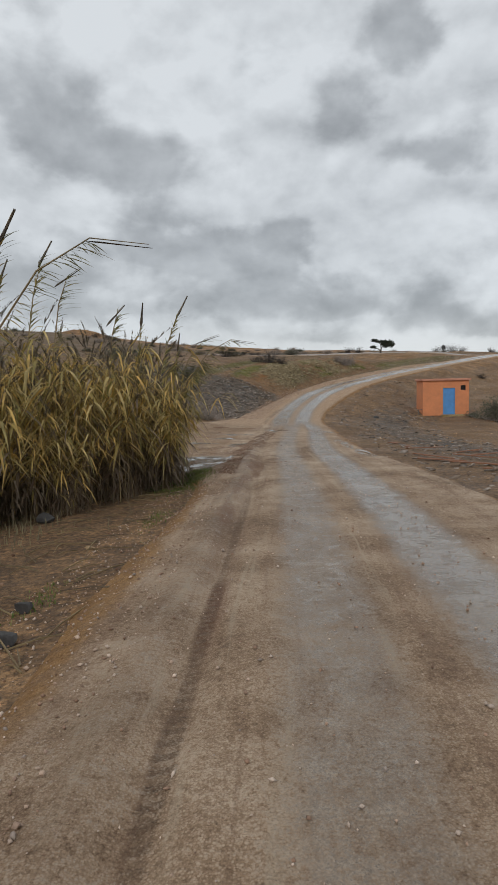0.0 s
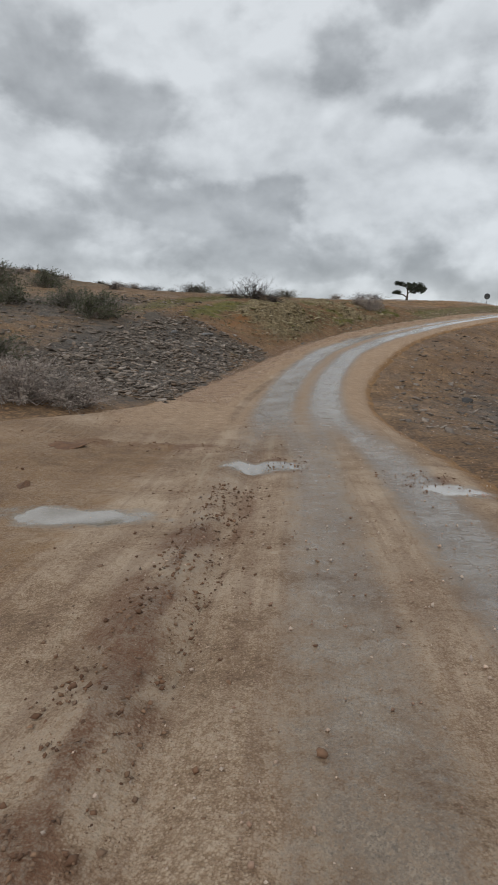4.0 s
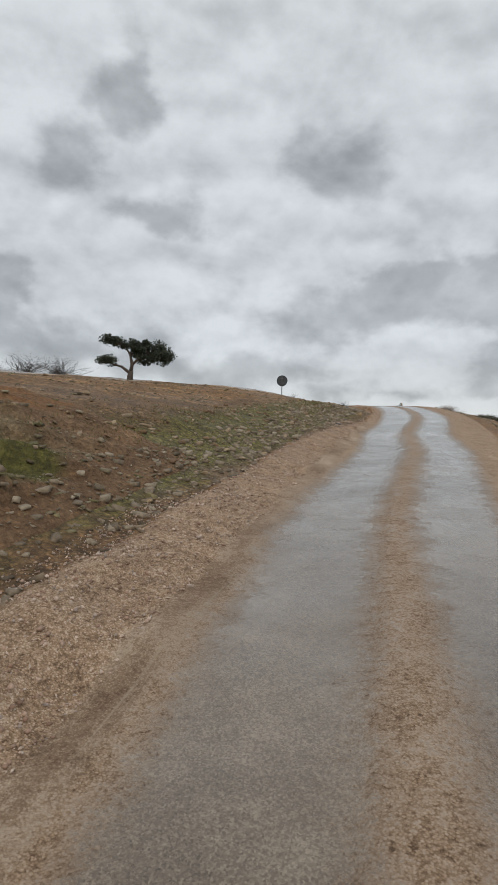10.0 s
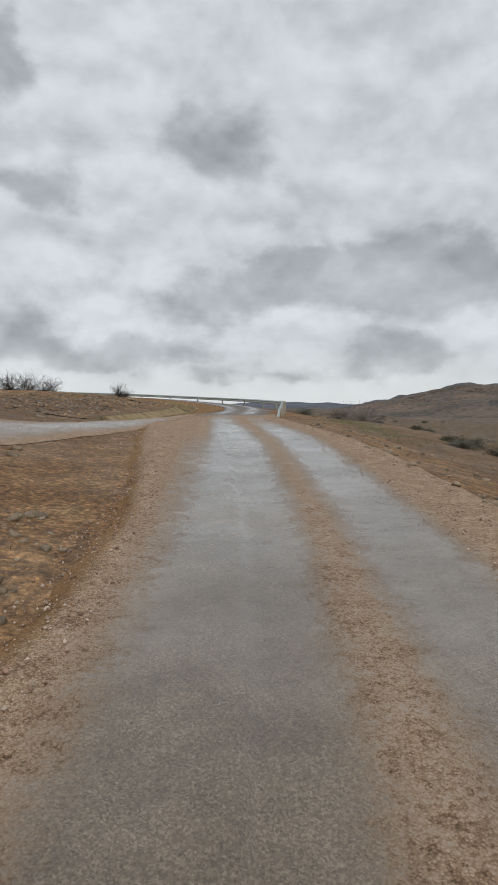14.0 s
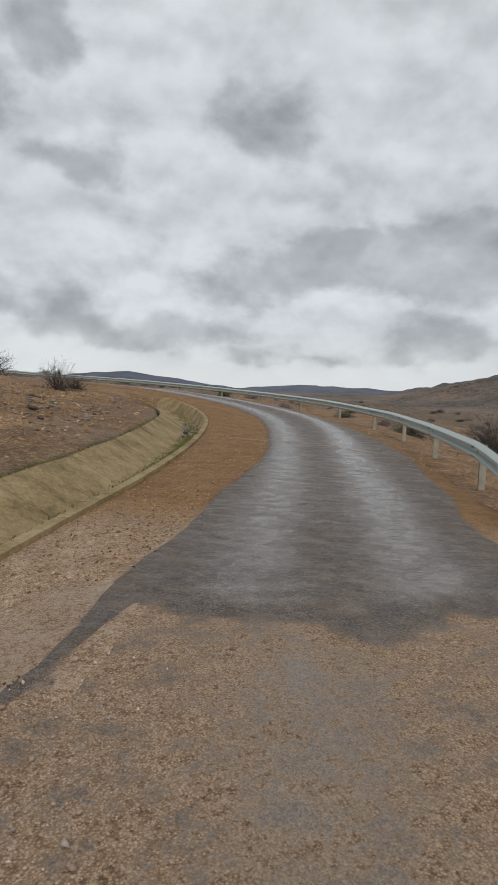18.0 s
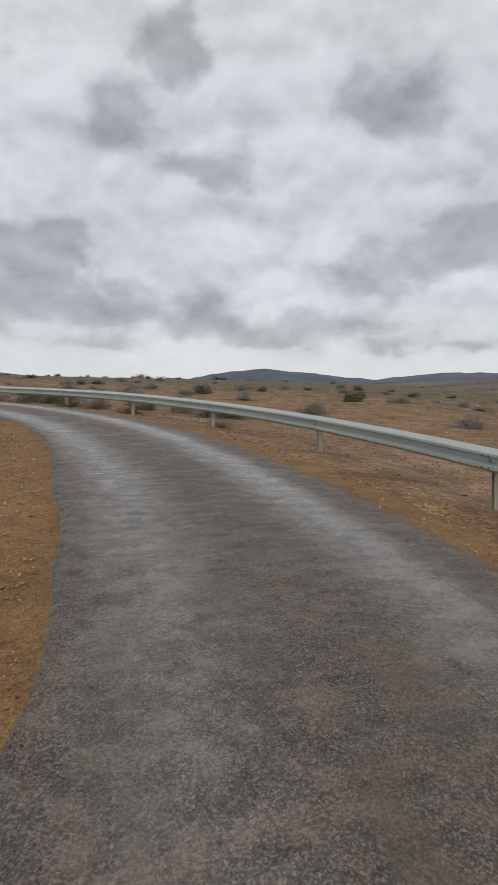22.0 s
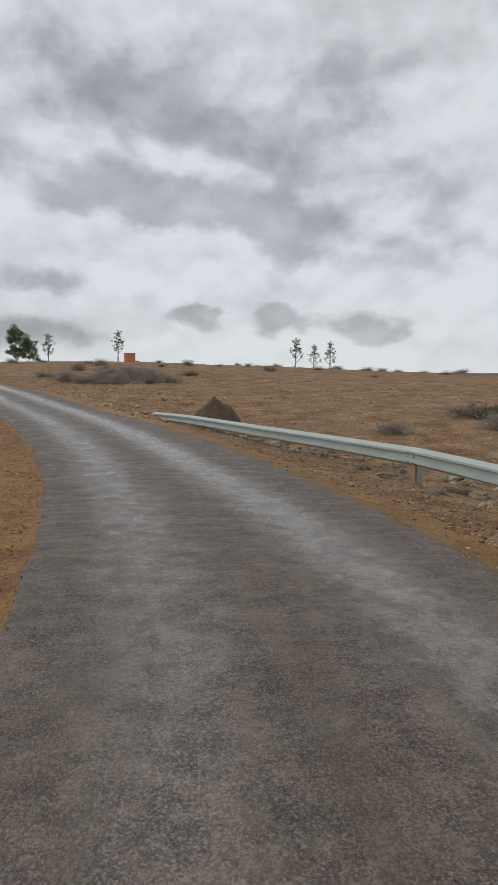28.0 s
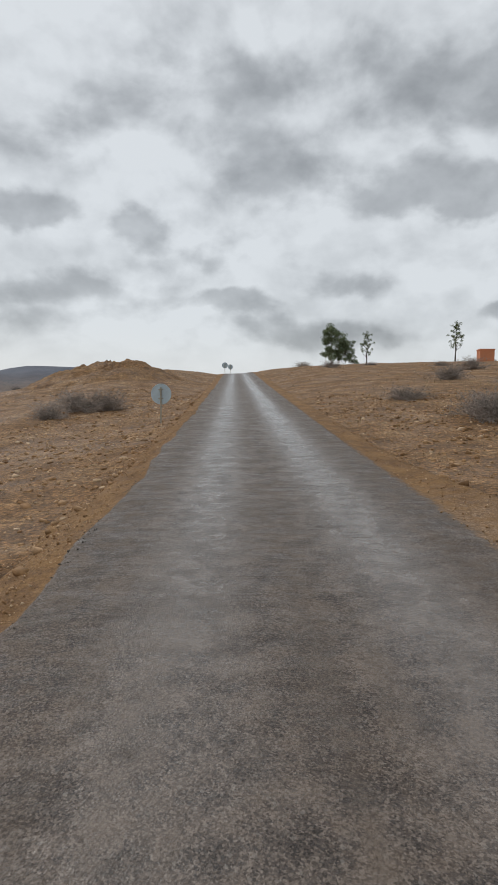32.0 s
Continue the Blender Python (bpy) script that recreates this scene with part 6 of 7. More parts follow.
stations = np.linspace(111.6, 208.3, 121)
fr_all = [rail_frame(float(s)) for s in stations]
zz = ground_at([(p.x, p.y) for p, _, _ in fr_all])
zz = np.convolve(np.pad(zz, 4, "edge"), np.ones(9) / 9, "valid")
org = Vector(rail.location)
n_seg = 5
for b in range(0, len(stations) - n_seg, n_seg):
    bd = Builder()
    ids = range(b, b + n_seg + 1)
    rows = []
    for j in ids:
        p, t, o = fr_all[j]
        top = zz[j] + float(np.interp(stations[j], RAIL["s"], RAIL["h"]))
        lap = 0.0 if j > b else -0.004
        front = [p + o * (u + 0.10 + lap) + Vector((0, 0, top - 0.31 + v)) - org for u, v in W_PROFILE]
        rear = [p + o * (u + 0.095 + lap) + Vector((0, 0, top - 0.31 + v)) - org for u, v in W_PROFILE]
        rows.append(front + rear[::-1])
    m = len(rows[0])
    faces = []
    for i in range(len(rows) - 1):
        for j in range(m):
            faces.append((i * m + j, i * m + (j + 1) % m, (i + 1) * m + (j + 1) % m, (i + 1) * m + j))
    faces += [tuple(range(m - 1, -1, -1)), tuple(range((len(rows) - 1) * m, len(rows) * m))]
    bd.add([p for r_ in rows for p in r_], faces)
    beam = part("beam", bd, GALV, rail)
    # splice bolts at the joint
    p, t, o = fr_all[b]
    top = zz[b] + float(np.interp(stations[b], RAIL["s"], RAIL["h"]))
    for du, dv in ((0.06, 0.085), (0.06, 0.225), (-0.06, 0.085), (-0.06, 0.225), (0.0, 0.155)):
        c = p + t * du + o * (0.145 if dv != 0.155 else 0.07) + Vector((0, 0, top - 0.31 + dv)) - org
        part("bolt", Builder().tube([c - o * 0.01, c + o * 0.008], 0.012, 6), BOLT_DARK, beam)
    # post at the joint
    if stations[b] > 115:
        m4 = Matrix.Translation(p - o * 0.02 + Vector((0, 0, zz[b])) - org) @ Matrix(((t.x, o.x, 0, 0), (t.y, o.y, 0, 0), (0, 0, 1, 0), (0, 0, 0, 1)))
        pb = Builder()
        hgt = max(0.2, top - zz[b] - 0.04)
        for lo, hi in (((-0.03, -0.05, -0.6), (0.03, -0.044, hgt)), ((-0.03, -0.044, -0.6), (-0.024, 0.05, hgt)), ((0.024, -0.044, -0.6), (0.03, 0.05, hgt))):
            pb.box(lo, hi, m4)
        post = part("post", pb, POST_STEEL, rail)
        part("spacer", Builder().box((-0.05, 0.05, hgt - 0.22), (0.05, 0.085, hgt - 0.06), m4), POST_STEEL, post)

# ---- the concrete-lined ditch on the inner side ----
ditch = tagged(new("ditch_lining"), "concrete-lined roadside ditch with stained sloping slabs", "ditch", kind="structure")
for k in range(25):
    s0, s1 = 107.6 + k * 1.38, 107.6 + (k + 1) * 1.38 - 0.02
    for dd, up in (((3.08, 3.88), (0, 1)), ((2.58, 3.08), (0, 0)), ((2.42, 2.58), (1, 0)), ((2.29, 2.42), (1, 1))):
        pts = []
        for s in (s0, s1):
            fl = min(1.4, max(0.0, (s - 130.0) / 8.6)) ** 2 * 1.6
            zr = float(np.interp(s, ST_F, LINE_F[:, 2]))
            for d, u in zip(dd, up):
                d = d + fl * max(0.0, (d - 2.42) / 1.46)
                q0 = road_point(np.array([s]), np.array([d]))[0]
                if not u:
                    zp = zr - 0.30 - 0.12 * max(0, (s - 128) / 12)
                elif d > 3:
                    zp = float(land([q0[0]], [q0[1]], False, False)[0][0]) + 0.035 + 0.015 * math.sin(s * 1.7 + k)
                else:
                    zp = zr + 0.045
                pts.append(Vector((q0[0], q0[1], zp)))
        low = [p + Vector((0, 0, -0.12)) for p in pts]
        me = Builder().add(pts + low, [(0, 1, 3, 2), (4, 6, 7, 5), (0, 4, 5, 1), (2, 3, 7, 6), (0, 2, 6, 4), (1, 5, 7, 3)]).mesh("slab", CONCRETE)
        part("slab", me, CONCRETE, ditch)

# ---- road signs seen from behind ----
def round_sign(x, y, centre, turn, back, label, pole=True):
    z = float(ground_at([(x, y)])[0])
    ob = thing("road_sign", (x, y, z), turn, label, "road sign", "round road signs")
    c = centre - z
    ring = [(0.3 * math.cos(a * math.pi / 18), 0.0, c + 0.3 * math.sin(a * math.pi / 18)) for a in range(36)]
    b = Builder().add(ring + [(px, 0.012, pz) for px, _, pz in ring], [tuple(range(35, -1, -1)), tuple(range(36, 72))] + [(i, (i + 1) % 36, 36 + (i + 1) % 36, 36 + i) for i in range(36)])
    disc = part("disc", b, back, ob, "grey metal back of a round sign")
    part("rim", Builder().tube(ring + ring[:1], 0.012, 6), back, disc)
    steel = POST_STEEL if back is SIGN_GREY else BOLT_DARK
    part("pole", Builder().tube([(0, -0.045, -0.3), (0, -0.045, c + 0.2)], 0.024, 8), steel, ob)
    for v in (-0.13, 0.13):
        part("clamp", Builder().box((-0.07, -0.075, c + v - 0.015), (0.07, -0.002, c + v + 0.015)), steel, ob)
    return ob


round_sign(28.02, 88.2, 6.70, -38, SIGN_BACK, "dark back of a round road sign on a grey pole")
round_sign(-12.04, 148.2, 12.52, 100, SIGN_GREY, "blue-grey back of a round road sign below the verge")
round_sign(-57.6, 137.0, 15.6, 100, SIGN_GREY, "small grey back of a round road sign near the crest")

round_sign(-67.6, 134.8, 15.9, 100, SIGN_GREY, "far grey back of a round sign beyond the crest")

# ---- spoil heap, far buildings ----
def heap(name, x, y, wid, hgt, seed, material, label, lumpy=1.0):
    """A loose heap whose skirt follows the ground."""
    n = 130
    u, v = np.meshgrid(np.linspace(-1.25, 1.25, n), np.linspace(-1.25, 1.25, n), indexing="ij")
    u, v = u.ravel(), v.ravel()
    rr = np.sqrt(u**2 + v**2) + 0.12 * fbm(u * 2 + seed, v * 2, 1.0, seed)
    hh = hgt * np.clip(1 - np.maximum(rr, 0.0) ** (2.0 if lumpy > 0.5 else 1.45), -0.2, 1) + 0.16 * hgt * fbm(u * 4 + seed, v * 4, 1.0, seed + 3) + lumpy * (0.20 * hgt * fbm(u * 9, v * 9, 1.0, seed + 5, 3) + 0.16 * hgt * fbm(u * 22, v * 22, 1.0, seed + 7, 2)) * np.clip(1.2 - rr, 0, 1)
    hh = np.where(rr > 1.1, -0.15, hh)
    z0 = float(ground_at([(x, y)])[0])
    zs = ground_at(np.stack([x + u * wid / 2, y + v * wid / 2], 1))
    ob = sheet(name, np.stack([u * wid / 2, v * wid / 2, zs - z0 + hh], 1), n, n, material, orange=0.9 + 0 * u, slate=0 * u, moss=0 * u, stubble=0 * u, far=0 * u, range=0 * u)
    ob.location = (x, y, z0)
    rg, bits = np.random.RandomState(seed), Builder()
    for i in rg.choice(np.flatnonzero(rr < 1.02), int(900 * lumpy)):
        k = 0.016 * (5.0 ** (rg.rand() ** 2))
        turn, c_ = rg.rand() * 6.28, Vector((u[i] * wid / 2, v[i] * wid / 2, zs[i] - z0 + hh[i] + k * 0.15))
        a_, b_ = Vector((math.cos(turn), math.sin(turn), rg.normal(0, 0.3))) * k, Vector((-math.sin(turn), math.cos(turn), rg.normal(0, 0.3))) * (k * rg.uniform(0.6, 1.0))
        up = Vector((rg.normal(0, 0.2), rg.normal(0, 0.2), 1)) * (k * 0.65)
        bits.add([tuple(c_ + q_) for q_ in (a_, b_, -a_, -b_, up, -up)], [(0, 1, 4), (1, 2, 4), (2, 3, 4), (3, 0, 4), (1, 0, 5), (2, 1, 5), (3, 2, 5), (0, 3, 5)])
    if lumpy > 0.5:
        part("loose_soil", bits, STONE_BROWN, ob, "crumbly clods on the heap")
    return tagged(ob, label, "heap")


heap("spoil_heap", 11.6, 162.85, 1.8, 0.84, 5, SOIL_DARK, "dark heap of fresh spoil beside the road", 0.3)
heap("soil_heap", *[float(v) for v in road_point(np.array([27.2]), np.array([6.3]))[0]], 5.2, 0.66, 8, SOIL_RED, "low reddish heap of wet soil by the ford")
heap("gravel_mound", *[float(v) for v in road_point(np.array([260.0]), np.array([9.5]))[0]], 11.0, 1.0, 11, EARTH, "low mound of orange earth beside the straight road")


def house(x, y, turn, w, d, h, material, label, openings=2):
    z = float(ground_at([(x, y)])[0])
    ob = thing("house", (x, y, z - 0.4), turn, label, "house", "houses on the skyline")
    part("wall", Builder().box((-w / 2, -d / 2, 0), (w / 2, d / 2, h + 0.4)), material, ob)
    part("roof", Builder().box((-w / 2 - 0.05, -d / 2 - 0.05, h + 0.4), (w / 2 + 0.05, d / 2 + 0.05, h + 0.52)), material, ob)
    for k in range(openings):
        cx = -w / 2 + w * (k + 0.5) / openings
        part("window", Builder().box((cx - 0.45, -d / 2 - 0.03, 1.5), (cx + 0.45, -d / 2 + 0.02, 2.5)), PAINTED_SHADE, ob)
    return ob


house(-71.4, 164.8, 96, 1.6, 1.8, 1.3, WALL_ORANGE, "small bright orange building behind a rise", 0)
house(-112, 151, 98, 8, 4, 0.9, WALL_BROWN, "long low brown wall of a farmyard", 0)
for k, (x, y, w, h, m) in enumerate(((20, 345, 5, 3.2, WALL_PALE), (27, 343, 4, 2.6, WALL_TAN), (36, 338, 11, 2.6, WALL_TAN), (-130, 455, 22, 3.4, WALL_BROWN), (-112, 448, 9, 3.0, WALL_PALE), (-155, 466, 14, 3.2, WALL_BROWN), (-98, 440, 8, 3, WALL_TAN), (-185, 470, 10, 3, WALL_BROWN), (46, 334, 5, 2.8, WALL_PALE))):
    house(x, y, 8, w, 6, h * 0.95, m, "low flat-roofed village house seen far off on the ridge", 0)


# ---- rocks that stand out ----
def rock(x, y, size, flat, turn, seed, material, label):
    rg = random.Random(seed)
    bm = bmesh.new()
    bmesh.ops.create_icosphere(bm, subdivisions=2, radius=0.5)
    cuts = [(Vector((rg.gauss(0, 1), rg.gauss(0, 1), rg.gauss(0, 1))).normalized(), rg.uniform(0.20, 0.40)) for _ in range(15)]
    for v in bm.verts:
        for n_, k in cuts:
            e_ = v.co.dot(n_) - k
            if e_ > 0:
                v.co -= n_ * e_
        v.co += Vector((rg.gauss(0, 1), rg.gauss(0, 1), rg.gauss(0, 1))) * 0.008
        v.co = Vector((v.co.x * size, v.co.y * size * 0.72, v.co.z * size * flat))
    me = bpy.data.meshes.new("rock")
    bm.to_mesh(me)
    bm.free()
    me.materials.append(material)
    z = float(ground_at([(x, y)])[0])
    ob = new("rock", me)
    ob.matrix_basis = pose(x, y, z + size * flat * 0.22, rg.uniform(-8, 8), rg.uniform(-8, 8), turn)
    return tagged(ob, label, "rock", "loose rocks by the road")


ROCKS = [  # station, side distance, size, flatness, kind
    (45.2, 5.1, 0.75, 0.25, "G"), (46.5, 4.4, 0.4, 0.3, "G"), (44.0, 5.9, 0.45, 0.4, "G"), (50.0, 3.3, 0.22, 0.6, "P"), (51.6, 3.7, 0.5, 0.5, "D"), (86.2, 2.25, 0.22, 0.9, "G"),
    (87.4, 2.9, 0.3, 0.5, "B"), (85.9, 1.9, 0.28, 0.5, "B"), (83.3, 1.62, 0.36, 0.62, "B"), (83.5, 1.22, 0.25, 0.85, "B"), (82.9, 1.85, 0.16, 0.5, "P"), (86.6, 2.55, 0.2, 0.6, "B"), (84.9, 1.0, 0.13, 0.5, "P"), (82.5, 1.2, 0.16, 0.4, "P"),
    (58.2, 2.5, 0.2, 0.6, "B"), (57.6, 2.8, 0.25, 0.5, "P"), (59.0, 2.6, 0.18, 0.5, "B"), (208.9, -4.0, 0.42, 0.55, "B"), (209.6, -4.6, 0.25, 0.5, "B"), (4.6, 2.06, 0.24, 0.8, "D"), (3.9, 1.9, 0.24, 0.8, "D"), (8.5, 3.4, 0.55, 0.35, "D"), (6.7, 2.2, 0.14, 0.4, "B"),
    (128.6, 2.95, 0.25, 0.7, "D"), (130.0, 3.0, 0.3, 0.6, "G"), (119.9, 2.85, 0.2, 0.6, "P"), (42.8, -5.0, 0.5, 0.5, "D"), (120.2, 2.9, 0.14, 0.6, "G"), (195.5, -5.0, 0.3, 0.5, "B"), (196.4, -5.6, 0.26, 0.6, "B"), (197.6, -5.2, 0.34, 0.5, "G"),
]
ROCK_MOSS = plain("mossy_rock", (0.215, 0.175, 0.085), 0.9, 0, 0.5, 4, 0.9)
LOOK = {"M": (ROCK_MOSS, "mossy beige stone at the foot of the bank"), "L": (SOIL_RED, "lump of wet reddish mud on the track"), "G": (ROCK_GREY, "grey slab of slate lying on rubble"), "D": (ROCK_DARK, "dark angular rock on bare earth"), "B": (ROCK_BEIGE, "rounded beige rock by the roadside"), "P": (ROCK_GREY, "pale stone by the roadside")}
rk = random.Random(41)
for k in range(46):  # stones that have rolled to the foot of the cutting
    ROCKS.append((rk.uniform(50, 66) if k < 32 else rk.uniform(66, 88), rk.gauss(2.75, 0.22) if k < 32 else rk.gauss(2.1, 0.25), rk.uniform(0.09, 0.24), rk.uniform(0.35, 0.65), rk.choice("BPBM")))
ROCKS += [(21.25, 1.53, 0.24, 0.6, "L"), (20.25, 1.60, 0.26, 0.5, "L"), (20.2, 2.18, 0.42, 0.35, "L"), (20.0, 1.80, 0.3, 0.45, "L"), (28.0, -2.0, 0.7, 0.2, "L"), (30.2, 0.0, 0.55, 0.14, "L"), (28.5, 0.1, 0.45, 0.16, "L"), (27.6, 3.0, 0.5, 0.3, "L"), (29.6, 2.2, 0.8, 0.16, "L"), (30.0, 3.4, 0.9, 0.18, "L")]
for k, (s, d, size, flat_, kind_) in enumerate(ROCKS):
    x, y = road_point(np.array([s]), np.array([d]))[0]
    rock(float(x), float(y), size, flat_, 40 * k, 100 + k, *LOOK[kind_])

# ---- loose stones and gravel, as stuff ----
_b = bmesh.new()
bmesh.ops.create_icosphere(_b, subdivisions=1, radius=0.5)
_b.verts.ensure_lookup_table()
ICO_V = np.array([v.co[:] for v in _b.verts])
ICO_F = np.array([[v.index for v in f.verts] for f in _b.faces])
_b.free()
OCT_V = np.array([(0.5, 0, 0), (-0.5, 0, 0), (0, 0.5, 0), (0, -0.5, 0), (0, 0, 0.5), (0, 0, -0.5)])
OCT_F = np.array([(0, 2, 4), (2, 1, 4), (1, 3, 4), (3, 0, 4), (2, 0, 5), (1, 2, 5), (3, 1, 5), (0, 3, 5)])


SLAB_V = np.array([(x, y, z) for x in (-0.5, 0.5) for y in (-0.5, 0.5) for z in (-0.5, 0.5)])
SLAB_F = np.array([(0, 1, 3), (0, 3, 2), (4, 6, 7), (4, 7, 5), (0, 4, 5), (0, 5, 1), (2, 3, 7), (2, 7, 6), (0, 2, 6), (0, 6, 4), (1, 5, 7), (1, 7, 3)])


ROAD_Z = rz.reshape(len(ST_F), NV)


def road_height(s, d):
    """Height of the road's surface at station s, d metres left of the line."""
    i = np.clip(np.round((s + 30) / 0.25).astype(int), 0, len(ST_F) - 1)
    left, right = np.interp(s, LANE["s"], LANE["left"]), np.interp(s, LANE["s"], LANE["right"])
    j = np.clip(np.round((left - d) / (left - right) * (NV - 1)).astype(int), 0, NV - 1)
    return ROAD_Z[i, j]


CUT_Z = cz.reshape(len(CUT_S), len(CUT_D))


def cut_height(s, d, z):
    """z, or the cutting's surface where that covers the ground."""
    inside = (s > 43.2) & (s < 69.7) & (d > 2.4) & (d < 8.4)
    i = np.clip(np.round((s - 43.0) / 0.085).astype(int), 0, len(CUT_S) - 1)
    j = np.clip(np.round((d - 2.3) / 0.075).astype(int), 0, len(CUT_D) - 1)
    return np.where(inside, np.maximum(z, CUT_Z[i, j]), z)


def scatter(name, regions, size, flat, material, label, seed, coarse=False, lift=0.12, slabs=False, clear=False):
    """Stones in stretches (s0, s1, d0, d1, how many), sizes from small to large, as one mesh."""
    rg = np.random.RandomState(seed)
    s = np.concatenate([rg.uniform(a, b, n) for a, b, c, d, n in regions])
    e = np.concatenate([rg.uniform(c, d, n) for a, b, c, d, n in regions])
    if clear:  # none on the asphalt
        edge = np.interp(s, EDGE["s"], EDGE["d"]) + 0.08
        e = np.where((e > 0) & (e < edge), edge + rg.exponential(0.3, len(e)), e)
    p = road_point(s, e)
    z, _, side = surface(p[:, 0], p[:, 1])
    lane_l, lane_r = np.interp(s, LANE["s"], LANE["left"]), np.interp(s, LANE["s"], LANE["right"])
    on_road = (e < lane_l) & (e > lane_r)
    z = cut_height(s, e, np.where(on_road, np.maximum(z, road_height(s, e)), z))
    z = z - 0.2 * (((s - 15.4) / 1.7) ** 2 + ((e - 2.1) / 0.75) ** 2 < 1)  # none shows in the pool
    n = len(s)
    k = size[0] * (size[1] / size[0]) ** (rg.uniform(0, 1, n) ** 2.8)
    bv, bf = (SLAB_V, SLAB_F) if slabs else (OCT_V, OCT_F) if coarse else (ICO_V, ICO_F)
    v = bv[None] * (1 + rg.uniform(-0.32, 0.32, (n, len(bv), 3 if slabs else 1)))
    sc = np.stack([k * rg.uniform(0.8, 1.4, n), k * rg.uniform(0.6, 1.0, n), k * rg.uniform(flat * 0.6, flat * 1.3, n)], 1)
    v = v * sc[:, None]
    tx, ty, tz = rg.normal(0, 0.25, n), rg.normal(0, 0.25, n), rg.uniform(0, 6.28, n)
    c, sn = np.cos(tx)[:, None], np.sin(tx)[:, None]
    y_, z_ = v[..., 1] * c - v[..., 2] * sn, v[..., 1] * sn + v[..., 2] * c
    v = np.stack([v[..., 0], y_, z_], -1)
    c, sn = np.cos(ty)[:, None], np.sin(ty)[:, None]
    x_, z_ = v[..., 0] * c + v[..., 2] * sn, -v[..., 0] * sn + v[..., 2] * c
    v = np.stack([x_, v[..., 1], z_], -1)
    c, sn = np.cos(tz)[:, None], np.sin(tz)[:, None]
    x_, y_ = v[..., 0] * c - v[..., 1] * sn, v[..., 0] * sn + v[..., 1] * c
    v = np.stack([x_ + p[:, 0, None], y_ + p[:, 1, None], v[..., 2] + (z + k * flat * lift)[:, None]], -1)
    f = (bf[None] + (np.arange(n) * len(bv))[:, None, None]).reshape(-1, 3)
    me = bpy.data.meshes.new(name)
    me.vertices.add(v.shape[0] * v.shape[1])
    me.vertices.foreach_set("co", v.astype(np.float32).ravel())
    me.loops.add(f.size)
    me.loops.foreach_set("vertex_index", f.ravel().astype(np.int32))
    me.polygons.add(len(f))
    me.polygons.foreach_set("loop_start", np.arange(0, f.size, 3, dtype=np.int32))
    me.update(calc_edges=True)
    me.materials.append(material)
    return tagged(new(name, me), label, "stones", kind="stuff")


scatter("slate_rubble", [(35.5, 46.5, 2.9, 7.0, 8000), (33, 40, 5, 9, 900), (37, 50, 7, 13.5, 2600), (8, 34, -9, -3.2, 2200), (34, 62, -9, -2.6, 3000), (104, 130, 5, 11, 2600)],
        (0.025, 0.20), 0.22, STONE_SLATE, "heap of broken grey slate slabs on the bank", 1, lift=0.3, slabs=True)
scatter("bank_stones", [(47, 66, 3.0, 6.5, 5200), (46, 60, 6.5, 10, 1200), (62, 90, 2.6, 12, 3000), (50, 70, 2.5, 3.4, 900)], (0.016, 0.095), 0.34, STONE_BANK, "mossy brown stones weathering out of the cutting", 21, lift=0.2, slabs=True)
scatter("ledge_stones", [(49, 64, 3.0, 5.8, 1000), (51, 60, 3.2, 4.6, 450)], (0.05, 0.26), 0.30, STONE_LEDGE, "angular beige ledge stones weathering out of the cutting", 23, lift=0.1, slabs=True)
scatter("gully_stones", [(192, 200, -6.4, -4.3, 420), (199.5, 206.5, -6.2, -4.4, 1300)], (0.03, 0.3), 0.3, STONE_PALE, "pale washed stones in the gully under the rail", 22, slabs=True)
scatter("roadside_stones", [(56, 90, 1.9, 3.2, 3800), (44, 60, 2.9, 3.8, 500), (66, 92, 1.9, 2.7, 1500), (76, 92, 1.35, 3.2, 900), (76, 112, -4.2, -2.5, 900)],
        (0.016, 0.12), 0.5, STONE_PALE, "loose beige and grey stones along the verge", 2, slabs=True)
scatter("field_stones", [(150, 215, -32, -10, 5000), (205, 300, -22, -2.6, 7000), (205, 300, 1.6, 22, 7000), (205, 250, 1.5, 7, 7500), (205, 240, -8, -2.7, 6000), (182, 215, 1.9, 9, 2500), (20, 60, -30, -4, 1200), (105, 140, 4.4, 14, 5000), (50, 110, -22, -4, 900)],
        (0.018, 0.115), 0.48, STONE_ORANGE, "scattered orange-brown stones on open ground", 3, slabs=True)
scatter("ditch_stones", [(126.5, 132.5, 2.65, 3.1, 46)], (0.07, 0.26), 0.6, STONE_PALE, "rounded stones washed into the lined ditch", 49, lift=0.3)
scatter("ditch_grit", [(110, 139, 2.5, 3.15, 2600)], (0.008, 0.06), 0.6, STONE_RUST, "brown grit and pebbles on the bed of the ditch", 50, True, 0.3)
scatter("rail_gravel", [(115, 150, -9, -3.0, 5000), (148, 205, -10, -3.2, 12000), (150, 205, -6, -3.2, 9000), (148, 200, -3.6, -2.6, 5000)], (0.014, 0.085), 0.5, STONE_RUST, "rust-brown stony rubble under the guardrail", 47, True, 0.25)
scatter("slope_stones", [(62, 112, 3, 14, 2600), (66, 90, 2.2, 4.5, 1500)], (0.02, 0.13), 0.45, STONE_SLOPE, "brown and beige stones scattered on the bank", 48, slabs=True)
